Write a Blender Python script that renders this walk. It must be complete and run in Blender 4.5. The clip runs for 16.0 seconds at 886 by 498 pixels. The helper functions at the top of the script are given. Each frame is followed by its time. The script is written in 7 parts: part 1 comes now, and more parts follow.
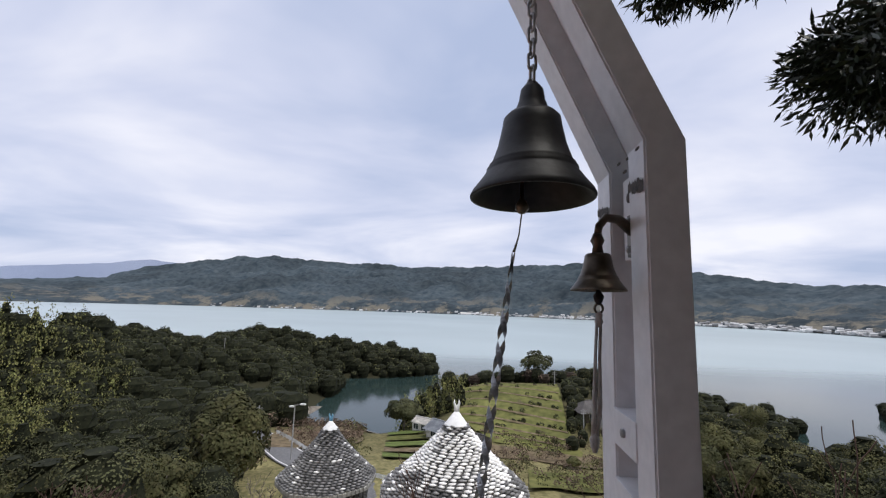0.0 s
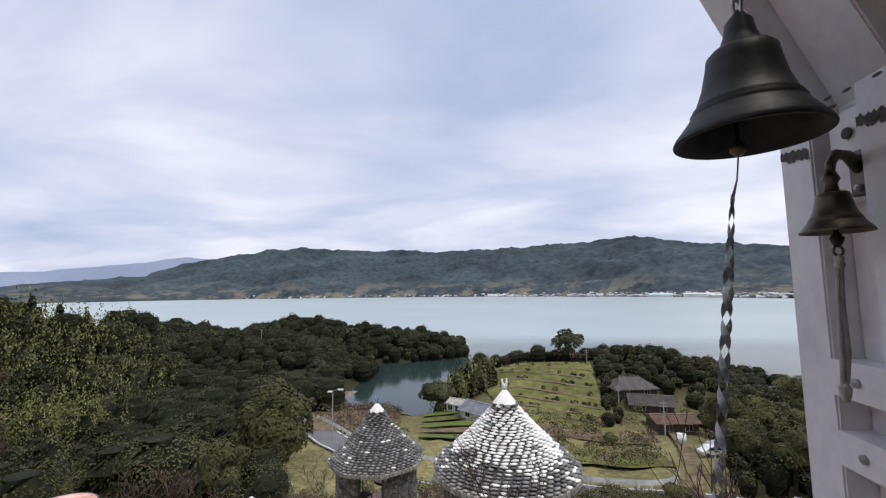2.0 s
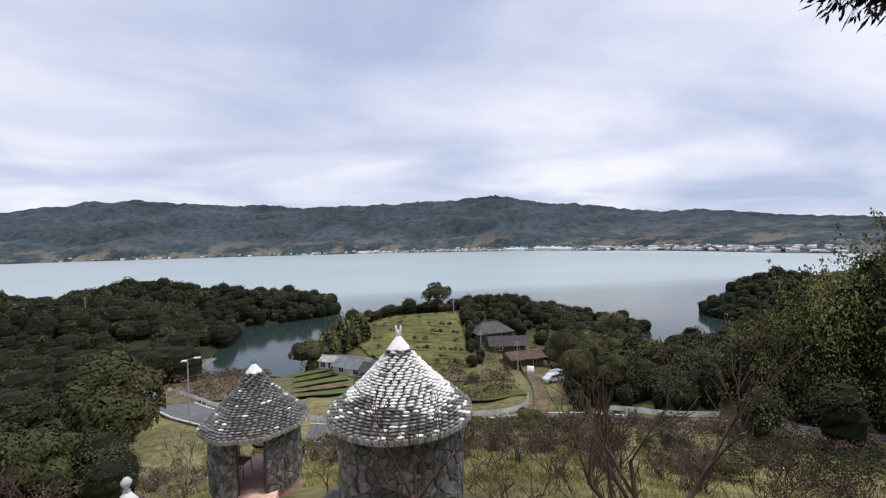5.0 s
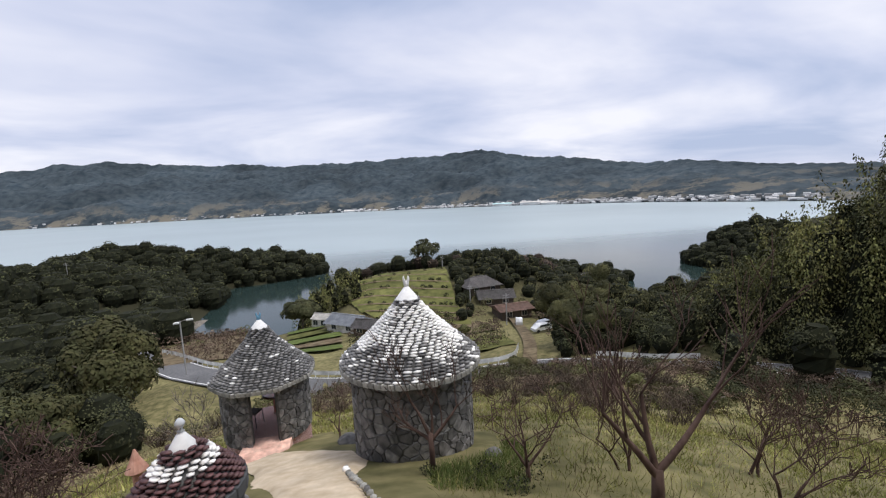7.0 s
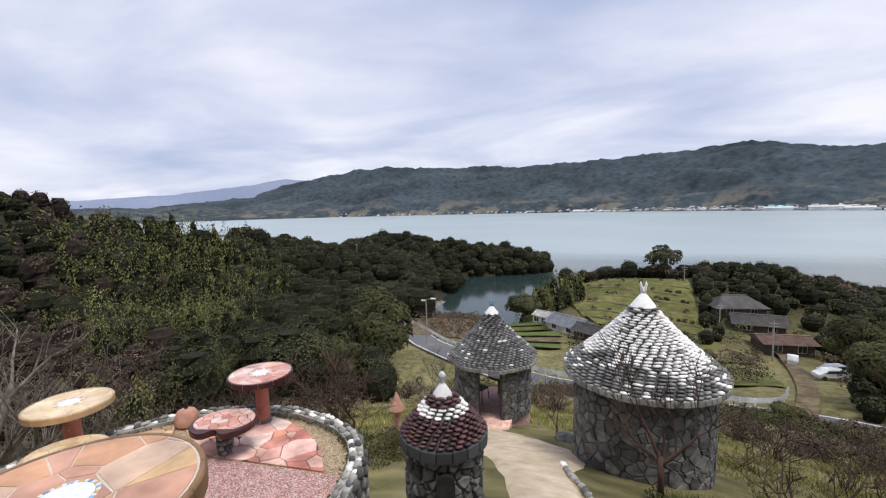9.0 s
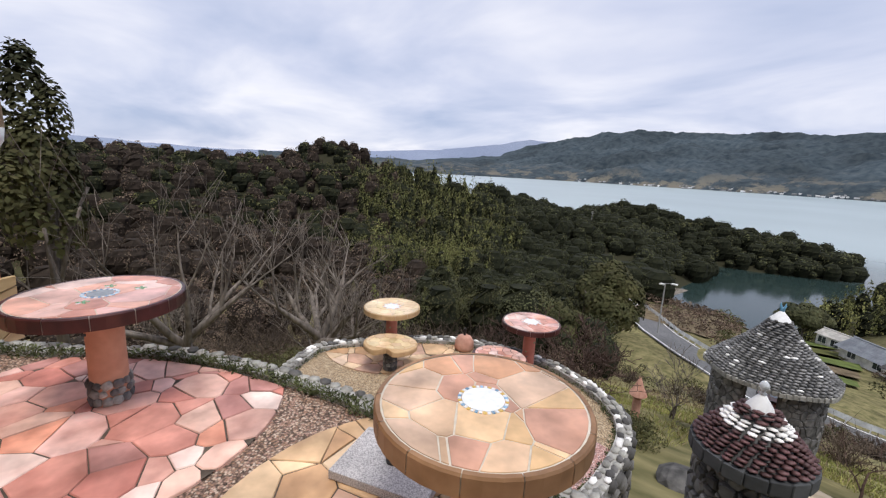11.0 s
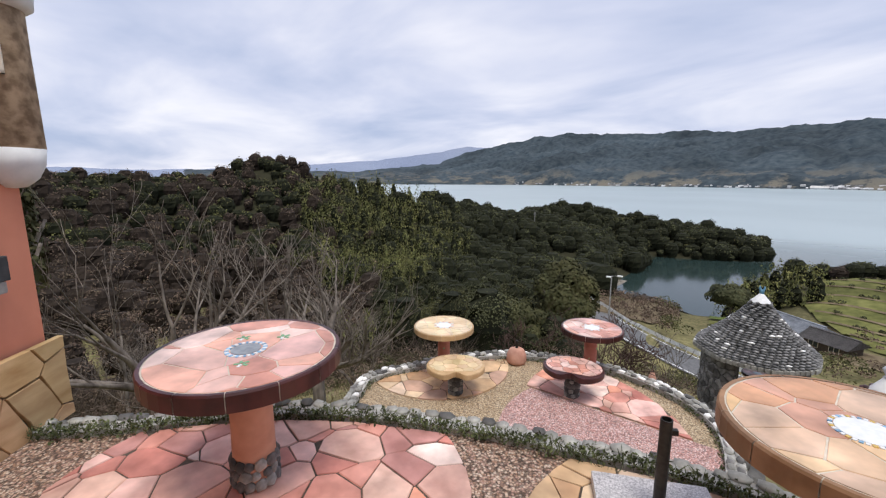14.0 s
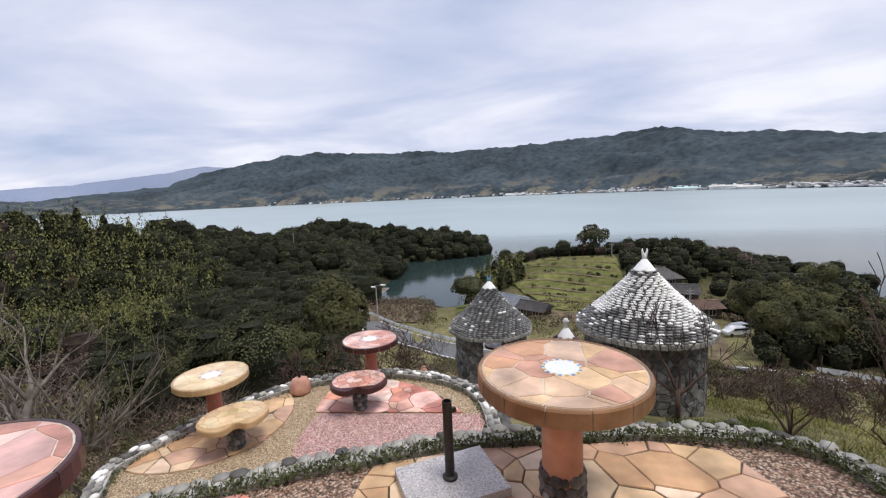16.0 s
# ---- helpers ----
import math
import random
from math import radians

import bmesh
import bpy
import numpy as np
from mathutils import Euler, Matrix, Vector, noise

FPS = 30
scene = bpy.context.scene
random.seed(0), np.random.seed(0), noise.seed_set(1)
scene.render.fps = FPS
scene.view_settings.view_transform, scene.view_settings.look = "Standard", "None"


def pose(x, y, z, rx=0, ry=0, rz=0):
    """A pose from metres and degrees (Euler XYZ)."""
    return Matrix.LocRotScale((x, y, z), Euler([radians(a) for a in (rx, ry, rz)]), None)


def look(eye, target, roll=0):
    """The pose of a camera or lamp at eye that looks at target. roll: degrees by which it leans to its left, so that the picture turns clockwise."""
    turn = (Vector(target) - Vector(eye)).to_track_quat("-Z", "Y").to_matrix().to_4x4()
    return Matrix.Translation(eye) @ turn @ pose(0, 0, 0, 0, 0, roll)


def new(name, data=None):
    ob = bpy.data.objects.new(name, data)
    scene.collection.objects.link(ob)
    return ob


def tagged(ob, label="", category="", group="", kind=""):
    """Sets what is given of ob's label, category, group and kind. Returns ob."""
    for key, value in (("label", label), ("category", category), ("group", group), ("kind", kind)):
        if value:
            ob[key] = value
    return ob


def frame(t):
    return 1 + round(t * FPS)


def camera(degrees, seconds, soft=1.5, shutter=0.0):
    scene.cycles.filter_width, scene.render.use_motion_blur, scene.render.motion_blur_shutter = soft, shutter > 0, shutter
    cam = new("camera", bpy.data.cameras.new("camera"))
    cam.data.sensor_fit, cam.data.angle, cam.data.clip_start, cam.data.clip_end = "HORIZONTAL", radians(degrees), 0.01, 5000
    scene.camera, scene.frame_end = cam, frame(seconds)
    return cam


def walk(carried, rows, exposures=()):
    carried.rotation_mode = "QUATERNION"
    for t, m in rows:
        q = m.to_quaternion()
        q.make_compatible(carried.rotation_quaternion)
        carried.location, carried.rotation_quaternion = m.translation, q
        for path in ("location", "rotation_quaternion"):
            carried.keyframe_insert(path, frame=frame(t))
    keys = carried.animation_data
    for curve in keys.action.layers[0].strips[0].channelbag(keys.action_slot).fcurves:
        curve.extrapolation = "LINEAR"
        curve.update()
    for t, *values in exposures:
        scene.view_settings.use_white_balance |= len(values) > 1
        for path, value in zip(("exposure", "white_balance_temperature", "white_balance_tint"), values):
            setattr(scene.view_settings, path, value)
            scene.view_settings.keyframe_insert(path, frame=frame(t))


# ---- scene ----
cam = camera(93.9, 16.0, soft=1.25)
PATH = [
    (0, (0.139, 0.123, 2.087), (-0.03, 2.098, 2.358), 1.8),
    (0.5, (0.119, 0.145, 2.091), (-0.068, 2.121, 2.339), 0.7),
    (1, (-0.026, 0.182, 2.082), (-0.215, 2.16, 2.314), -0.2),
    (1.5, (-0.192, 0.151, 2.043), (-0.409, 2.128, 2.259), -0.8),
    (2, (-0.23, 0.116, 2.032), (-0.514, 2.087, 2.224), -0.8),
    (2.5, (-0.153, 0.094, 2.021), (-0.609, 2.035, 2.179), -0.5),
    (3, (-0.167, 0.175, 1.99), (-0.778, 2.078, 2.054), 0.4),
    (3.5, (-0.324, 0.242, 1.941), (-0.697, 2.207, 1.963), 1.8),
    (4, (-0.401, 0.389, 1.937), (-0.457, 2.389, 1.955), 1.8),
    (4.5, (-0.47, 0.488, 1.936), (-0.31, 2.481, 1.939), 0.0),
    (5, (-0.741, 0.451, 1.815), (-0.416, 2.425, 1.787), -1.5),
    (5.2, (-0.817, 0.471, 1.849), (-0.454, 2.437, 1.798), -2.1),
    (7.3, (-1.18, 0.54, 1.674), (-0.81, 2.489, 1.422), -3.0),
    (7.5, (-1.154, 0.518, 1.681), (-0.865, 2.481, 1.432), -2.7),
    (8, (-1.103, 0.433, 1.686), (-1.091, 2.42, 1.454), -3.1),
    (8.5, (-1.15, 0.449, 1.652), (-1.489, 2.409, 1.445), -2.5),
    (9, (-1.334, 0.319, 1.667), (-2.004, 2.192, 1.467), -1.6),
    (9.5, (-1.489, 0.226, 1.664), (-2.473, 1.955, 1.456), -0.5),
    (10, (-1.582, 0.16, 1.68), (-2.869, 1.668, 1.422), 1.4),
    (10.2, (-1.635, 0.124, 1.673), (-3.066, 1.494, 1.396), 1.8),
    (12.3, (-2.627, -0.245, 1.508), (-4.175, 0.95, 1.089), 3.2),
    (12.5, (-2.692, -0.342, 1.523), (-4.237, 0.856, 1.105), 3.3),
    (13, (-2.842, -0.598, 1.539), (-4.368, 0.623, 1.114), 3.1),
    (13.3, (-2.969, -0.672, 1.548), (-4.471, 0.582, 1.131), 1.6),
    (13.5, (-3.056, -0.665, 1.539), (-4.562, 0.593, 1.154), 0.7),
    (14, (-3.187, -0.802, 1.565), (-4.541, 0.63, 1.227), -0.0),
    (14.5, (-3.265, -0.977, 1.619), (-4.337, 0.675, 1.268), 0.1),
    (15, (-3.27, -0.999, 1.618), (-4.086, 0.788, 1.241), -0.6),
    (15.5, (-3.258, -0.989, 1.62), (-3.893, 0.872, 1.253), -1.6),
    (16, (-3.203, -0.947, 1.631), (-3.581, 0.997, 1.352), -2.7),
]
walk(cam, [(t, look(eye, target, roll)) for t, eye, target, roll in PATH])

# ---- world, sun, exposure ----
def link(nt, a, b):
    nt.links.new(a, b)


world = bpy.data.worlds.new("overcast_sky")
scene.world = world
world.use_nodes = True
wn = world.node_tree
wn.nodes.clear()
w_out = wn.nodes.new("ShaderNodeOutputWorld")
w_bg = wn.nodes.new("ShaderNodeBackground")
w_sky = wn.nodes.new("ShaderNodeTexSky")
w_sky.sky_type, w_sky.sun_disc = "NISHITA", False
w_sky.sun_elevation, w_sky.sun_rotation = radians(70), radians(111.8)
w_dim = wn.nodes.new("ShaderNodeVectorMath")
w_dim.operation = "SCALE"
w_dim.inputs["Scale"].default_value = 0.1
w_tc = wn.nodes.new("ShaderNodeTexCoord")
w_sep = wn.nodes.new("ShaderNodeSeparateXYZ")
w_h = wn.nodes.new("ShaderNodeMath")
w_h.operation, w_h.inputs[1].default_value = "MAXIMUM", 0.0
w_add = wn.nodes.new("ShaderNodeMath")
w_add.operation, w_add.inputs[1].default_value = "ADD", 0.16
w_dx = wn.nodes.new("ShaderNodeMath")
w_dx.operation = "DIVIDE"
w_dy = wn.nodes.new("ShaderNodeMath")
w_dy.operation = "DIVIDE"
w_cmb = wn.nodes.new("ShaderNodeCombineXYZ")
w_map = wn.nodes.new("ShaderNodeMapping")
w_map.inputs["Rotation"].default_value = (0, 0, radians(24))
w_map.inputs["Scale"].default_value = (0.75, 1.0, 1)
w_map.inputs["Location"].default_value = (1.7, 0.45, 0)
w_n1 = wn.nodes.new("ShaderNodeTexNoise")
w_n1.inputs["Scale"].default_value = 0.9
w_n1.inputs["Detail"].default_value = 5
w_n1.inputs["Roughness"].default_value = 0.5
w_n1.inputs["Distortion"].default_value = 0.35
w_ramp = wn.nodes.new("ShaderNodeValToRGB")
w_ramp.color_ramp.elements[0].position, w_ramp.color_ramp.elements[0].color = 0.33, (0.49, 0.57, 0.79, 1)
w_ramp.color_ramp.elements[1].position, w_ramp.color_ramp.elements[1].color = 0.66, (1.0, 1.0, 1.09, 1)
w_mid = w_ramp.color_ramp.elements.new(0.48)
w_mid.color = (0.70, 0.745, 0.93, 1)
w_mix = wn.nodes.new("ShaderNodeMix")
w_mix.data_type = "RGBA"
w_mix.inputs["Factor"].default_value = 0.9
link(wn, w_tc.outputs["Generated"], w_sep.inputs[0])
link(wn, w_sep.outputs["Z"], w_h.inputs[0])
link(wn, w_h.outputs[0], w_add.inputs[0])
link(wn, w_sep.outputs["X"], w_dx.inputs[0])
link(wn, w_add.outputs[0], w_dx.inputs[1])
link(wn, w_sep.outputs["Y"], w_dy.inputs[0])
link(wn, w_add.outputs[0], w_dy.inputs[1])
link(wn, w_dx.outputs[0], w_cmb.inputs[0])
link(wn, w_dy.outputs[0], w_cmb.inputs[1])
link(wn, w_cmb.outputs[0], w_map.inputs[0])
link(wn, w_map.outputs[0], w_n1.inputs["Vector"])
link(wn, w_n1.outputs["Fac"], w_ramp.inputs[0])
link(wn, w_sky.outputs[0], w_dim.inputs[0])
link(wn, w_dim.outputs[0], w_mix.inputs["A"])
link(wn, w_ramp.outputs[0], w_mix.inputs["B"])
link(wn, w_mix.outputs["Result"], w_bg.inputs["Color"])
w_bg.inputs["Strength"].default_value = 1.0
link(wn, w_bg.outputs[0], w_out.inputs["Surface"])

sun_data = bpy.data.lights.new("sun", "SUN")
sun_data.energy, sun_data.angle, sun_data.color = 2.5, radians(20), (1.0, 0.96, 0.9)
sun = new("sun", sun_data)
sun.matrix_world = look((20, -8, 60), (0, 0, 0))


# ---- materials ----
def material(name, dark, light, scale=8.0, rough=0.8, bump=0.3, metal=0.0, vary=0.0, island=0.0, stain=0.25,
             stain_scale=0.7, detail=6.0, spread=(0.3, 0.7), stretch=(1, 1, 1), distance=0.01, hue=0.0, spec=0.5, palette=(), leafy=False):
    """Two-tone surface with grain, larger stains, relief and an optional shade of its own for every object or island."""
    m = bpy.data.materials.new(name)
    m.use_nodes = True
    nt = m.node_tree
    b = nt.nodes["Principled BSDF"]
    b.inputs["Roughness"].default_value = rough
    b.inputs["Metallic"].default_value = metal
    b.inputs["Specular IOR Level"].default_value = spec
    tc = nt.nodes.new("ShaderNodeTexCoord")
    mp = nt.nodes.new("ShaderNodeMapping")
    mp.inputs["Scale"].default_value = stretch
    link(nt, tc.outputs["Object"], mp.inputs[0])
    n1 = nt.nodes.new("ShaderNodeTexNoise")
    n1.inputs["Scale"].default_value, n1.inputs["Detail"].default_value = scale, detail
    link(nt, mp.outputs[0], n1.inputs["Vector"])
    ramp = nt.nodes.new("ShaderNodeValToRGB")
    ramp.color_ramp.elements[0].position, ramp.color_ramp.elements[0].color = spread[0], (*dark, 1)
    ramp.color_ramp.elements[1].position, ramp.color_ramp.elements[1].color = spread[1], (*light, 1)
    link(nt, n1.outputs["Fac"], ramp.inputs[0])
    n2 = nt.nodes.new("ShaderNodeTexNoise")
    n2.inputs["Scale"].default_value, n2.inputs["Detail"].default_value = stain_scale, 4
    link(nt, tc.outputs["Object"], n2.inputs["Vector"])
    hsv = nt.nodes.new("ShaderNodeHueSaturation")
    link(nt, ramp.outputs[0], hsv.inputs["Color"])
    if palette:
        pick = nt.nodes.new("ShaderNodeValToRGB")
        pick.color_ramp.interpolation = "CONSTANT"
        pick.color_ramp.elements[0].color = (*palette[0], 1)
        pick.color_ramp.elements[1].position, pick.color_ramp.elements[1].color = 1 / len(palette), (*palette[1], 1)
        for k, c in enumerate(palette[2:]):
            pick.color_ramp.elements.new((k + 2) / len(palette)).color = (*c, 1)
        own = nt.nodes.new("ShaderNodeObjectInfo")
        link(nt, own.outputs["Random"], pick.inputs[0])
        tint = nt.nodes.new("ShaderNodeMix")
        tint.data_type, tint.blend_type = "RGBA", "MULTIPLY"
        tint.inputs["Factor"].default_value = 1.0
        link(nt, pick.outputs[0], tint.inputs["A"])
        link(nt, ramp.outputs[0], tint.inputs["B"])
        link(nt, tint.outputs["Result"], hsv.inputs["Color"])
    rng = nt.nodes.new("ShaderNodeMapRange")
    rng.inputs["From Min"].default_value, rng.inputs["From Max"].default_value = 0.3, 0.7
    rng.inputs["To Min"].default_value, rng.inputs["To Max"].default_value = 1 - stain, 1 + stain
    link(nt, n2.outputs["Fac"], rng.inputs["Value"])
    val = rng.outputs[0]
    for amount, kind in ((vary, "ShaderNodeObjectInfo"), (island, "ShaderNodeNewGeometry")):
        if amount:
            info = nt.nodes.new(kind)
            port = info.outputs["Random" if kind == "ShaderNodeObjectInfo" else "Random Per Island"]
            r2 = nt.nodes.new("ShaderNodeMapRange")
            r2.inputs["To Min"].default_value, r2.inputs["To Max"].default_value = 1 - amount, 1 + amount
            link(nt, port, r2.inputs["Value"])
            mul = nt.nodes.new("ShaderNodeMath")
            mul.operation = "MULTIPLY"
            link(nt, val, mul.inputs[0])
            link(nt, r2.outputs[0], mul.inputs[1])
            val = mul.outputs[0]
            if hue:
                r3 = nt.nodes.new("ShaderNodeMapRange")
                r3.inputs["To Min"].default_value, r3.inputs["To Max"].default_value = 0.5 - hue, 0.5 + hue
                wn3 = nt.nodes.new("ShaderNodeTexWhiteNoise")
                wn3.noise_dimensions = "1D"
                link(nt, port, wn3.inputs["W"])
                link(nt, wn3.outputs["Value"], r3.inputs["Value"])
                link(nt, r3.outputs[0], hsv.inputs["Hue"])
    if leafy:
        own_tint = nt.nodes.new("ShaderNodeAttribute")
        own_tint.attribute_name = "tint"
        mul = nt.nodes.new("ShaderNodeMath")
        mul.operation = "MULTIPLY"
        link(nt, val, mul.inputs[0])
        link(nt, own_tint.outputs["Fac"], mul.inputs[1])
        val = mul.outputs[0]
    link(nt, val, hsv.inputs["Value"])
    link(nt, hsv.outputs[0], b.inputs["Base Color"])
    if bump:
        bp = nt.nodes.new("ShaderNodeBump")
        bp.inputs["Strength"].default_value, bp.inputs["Distance"].default_value = bump, distance
        link(nt, n1.outputs["Fac"], bp.inputs["Height"])
        link(nt, bp.outputs[0], b.inputs["Normal"])
    return m


def gravel(name, colours, scale):
    """Pebbles set close together, each with a colour of its own."""
    m = material(name, (0.7, 0.7, 0.7), (1.0, 1.0, 1.0), 40, 0.8, 0)
    nt = m.node_tree
    b = nt.nodes["Principled BSDF"]
    tc = nt.nodes.new("ShaderNodeTexCoord")
    v = nt.nodes.new("ShaderNodeTexVoronoi")
    v.inputs["Scale"].default_value = scale
    link(nt, tc.outputs["Object"], v.inputs["Vector"])
    sep = nt.nodes.new("ShaderNodeSeparateColor")
    link(nt, v.outputs["Color"], sep.inputs[0])
    pick = nt.nodes.new("ShaderNodeValToRGB")
    pick.color_ramp.interpolation = "CONSTANT"
    pick.color_ramp.elements[0].color = (*colours[0], 1)
    pick.color_ramp.elements[1].position, pick.color_ramp.elements[1].color = 1 / len(colours), (*colours[1], 1)
    for k, c in enumerate(colours[2:]):
        pick.color_ramp.elements.new((k + 2) / len(colours)).color = (*c, 1)
    link(nt, sep.outputs[0], pick.inputs[0])
    gap = nt.nodes.new("ShaderNodeMapRange")
    gap.inputs["From Min"].default_value, gap.inputs["From Max"].default_value = 0.35, 0.75
    gap.inputs["To Min"].default_value, gap.inputs["To Max"].default_value = 1.0, 0.35
    link(nt, v.outputs["Distance"], gap.inputs["Value"])
    mul = nt.nodes.new("ShaderNodeVectorMath")
    mul.operation = "SCALE"
    link(nt, pick.outputs[0], mul.inputs[0])
    link(nt, gap.outputs[0], mul.inputs["Scale"])
    link(nt, mul.outputs[0], b.inputs["Base Color"])
    bp = nt.nodes.new("ShaderNodeBump")
    bp.invert = True
    bp.inputs["Strength"].default_value, bp.inputs["Distance"].default_value = 0.8, 0.006
    link(nt, v.outputs["Distance"], bp.inputs["Height"])
    link(nt, bp.outputs[0], b.inputs["Normal"])
    return m


GRASS = material("slope_grass", (0.095, 0.093, 0.038), (0.26, 0.225, 0.11), 1.3, 0.95, 0.6, stain=0.35, stain_scale=0.12, distance=0.05, detail=10, spec=0.15)
FIELD = material("field_grass", (0.075, 0.083, 0.026), (0.17, 0.168, 0.058), 0.5, 0.95, 0.4, stain=0.3, stain_scale=0.06, detail=10, spec=0.15)
PADDY = material("paddy_rows", (0.06, 0.085, 0.025), (0.135, 0.165, 0.05), 0.8, 0.95, 0.4, stretch=(0.15, 2.2, 1), spec=0.15)
EARTH = material("brown_earth", (0.09, 0.065, 0.04), (0.2, 0.16, 0.1), 0.8, 0.95, 0.5, detail=10, spec=0.15)
LEAF_DARK = material("evergreen_leaf", (0.026, 0.031, 0.014), (0.088, 0.090, 0.041), 0.22, 0.8, 0, island=0.25, stain=0.3, stain_scale=0.05, hue=0.015, spec=0.2, leafy=True)
LEAF_MID = material("broad_leaf", (0.040, 0.043, 0.018), (0.118, 0.113, 0.045), 0.3, 0.8, 0, island=0.16, stain=0.3, stain_scale=0.08, hue=0.02, spec=0.2, leafy=True)
LEAF_BAMBOO = material("bamboo_leaf", (0.085, 0.095, 0.033), (0.235, 0.228, 0.08), 0.16, 0.8, 0, island=0.12, stain=0.35, stain_scale=0.06, hue=0.02, spec=0.2, leafy=True)
LEAF_BROWN = material("dry_leaf", (0.065, 0.046, 0.034), (0.18, 0.132, 0.096), 0.3, 0.85, 0, island=0.22, stain=0.3, stain_scale=0.08, hue=0.02, spec=0.15, leafy=True)
LEAF_NEAR = material("glossy_leaf", (0.012, 0.02, 0.010), (0.03, 0.045, 0.018), 3, 0.4, 0, island=0.4)
LEAF_MOSS = material("edging_moss", (0.05, 0.06, 0.028), (0.12, 0.135, 0.06), 6, 0.9, 0, island=0.5, stain=0.3, stain_scale=1.5, spec=0.15)
# crown fillers: the shade between leaves is put into a dark base colour
CROWN_CORE = material("crown_shade_fill", (0.009, 0.011, 0.006), (0.024, 0.026, 0.013), 0.8, 0.9, 0, spec=0.15)
BROWN_CORE = material("brown_crown_shade_fill", (0.018, 0.013, 0.010), (0.045, 0.034, 0.026), 0.8, 0.9, 0, spec=0.15)
BARK = material("grey_bark", (0.09, 0.075, 0.065), (0.29, 0.25, 0.215), 9, 0.9, 0.5, stretch=(1, 1, 0.3), stain=0.3, spec=0.15)
BARK_RED = material("reddish_bark", (0.05, 0.03, 0.025), (0.13, 0.085, 0.07), 9, 0.85, 0.5, stretch=(1, 1, 0.3), spec=0.15)
TWIG = material("thin_twig", (0.045, 0.034, 0.026), (0.125, 0.095, 0.072), 0.4, 0.9, 0, island=0.45, stain=0.3, stain_scale=0.12, spec=0.15)
ASPHALT = material("asphalt", (0.085, 0.085, 0.088), (0.145, 0.145, 0.148), 3, 0.9, 0.2, stain_scale=0.15)
PAINT_WHITE = material("white_road_paint", (0.76, 0.76, 0.74), (0.86, 0.86, 0.84), 6, 0.8, 0.1)
STEEL_WHITE = material("white_painted_steel", (0.58, 0.585, 0.6), (0.68, 0.685, 0.7), 30, 0.4, 0.05, stain=0.06, stain_scale=3)
RUST = material("chipped_rust", (0.03, 0.03, 0.03), (0.1, 0.085, 0.07), 60, 0.8, 0.4)
BELL_BLACK = material("black_cast_iron", (0.008, 0.008, 0.009), (0.02, 0.02, 0.021), 40, 0.5, 0.1, stain=0.3, stain_scale=5, spec=0.3)
BELL_BRASS = material("tarnished_brass", (0.06, 0.05, 0.04), (0.15, 0.125, 0.095), 25, 0.42, 0.1, metal=0.7, stain=0.3, stain_scale=8)
CHAIN = material("galvanised_chain", (0.25, 0.25, 0.25), (0.45, 0.45, 0.45), 40, 0.45, 0.2, metal=0.8)
ROPE = material("grey_rope", (0.22, 0.21, 0.2), (0.42, 0.41, 0.39), 90, 0.9, 0.5, stretch=(1, 1, 0.3))
RIBBON = material("metallic_ribbon", (0.3, 0.3, 0.3), (0.6, 0.6, 0.6), 20, 0.35, 0.1, metal=0.6)
STONE_GREY = material("grey_field_stone", (0.07, 0.068, 0.066), (0.215, 0.205, 0.195), 7, 0.85, 0.6, vary=0.55, stain=0.25, stain_scale=2, hue=0.015)
STONE_REST = material("grey_field_stone_rest", (0.07, 0.068, 0.066), (0.215, 0.205, 0.195), 7, 0.85, 0.6, island=0.55, stain=0.25, stain_scale=2)
MORTAR = material("dark_mortar", (0.045, 0.045, 0.045), (0.12, 0.12, 0.118), 14, 0.95, 0.5)
MORTAR_GREY = material("grey_mortar", (0.3, 0.29, 0.27), (0.42, 0.41, 0.39), 14, 0.95, 0.4)
PEB_WHITE = material("white_pebble", (0.80, 0.78, 0.75), (0.93, 0.92, 0.90), 9, 0.75, 0.2, vary=0.16, hue=0.01)
PEB_GREY = material("grey_pebble", (0.10, 0.10, 0.10), (0.235, 0.23, 0.225), 9, 0.75, 0.2, vary=0.5)
PEB_WHITE_REST = material("white_pebble_rest", (0.80, 0.78, 0.75), (0.93, 0.92, 0.90), 9, 0.75, 0.2, island=0.16)
PEB_GREY_REST = material("grey_pebble_rest", (0.10, 0.10, 0.10), (0.235, 0.23, 0.225), 9, 0.75, 0.2, island=0.45)
PEB_WINE = material("wine_red_pebble", (0.045, 0.022, 0.022), (0.13, 0.06, 0.06), 9, 0.6, 0.2, vary=0.4)
PLASTER_WHITE = material("white_plaster", (0.7, 0.7, 0.69), (0.84, 0.84, 0.83), 12, 0.8, 0.15, stain=0.08)
PLASTER_PINK = material("salmon_plaster", (0.62, 0.23, 0.14), (0.72, 0.29, 0.185), 3, 0.9, 0.15, stain=0.1, stain_scale=0.8, distance=0.004, detail=9)
PED_PINK = material("salmon_pedestal", (0.5, 0.24, 0.15), (0.64, 0.34, 0.23), 6, 0.8, 0.15, stain=0.15, stain_scale=3)
PED_RED = material("brick_red_pedestal", (0.36, 0.13, 0.09), (0.5, 0.2, 0.15), 6, 0.7, 0.15, stain=0.15, stain_scale=3)
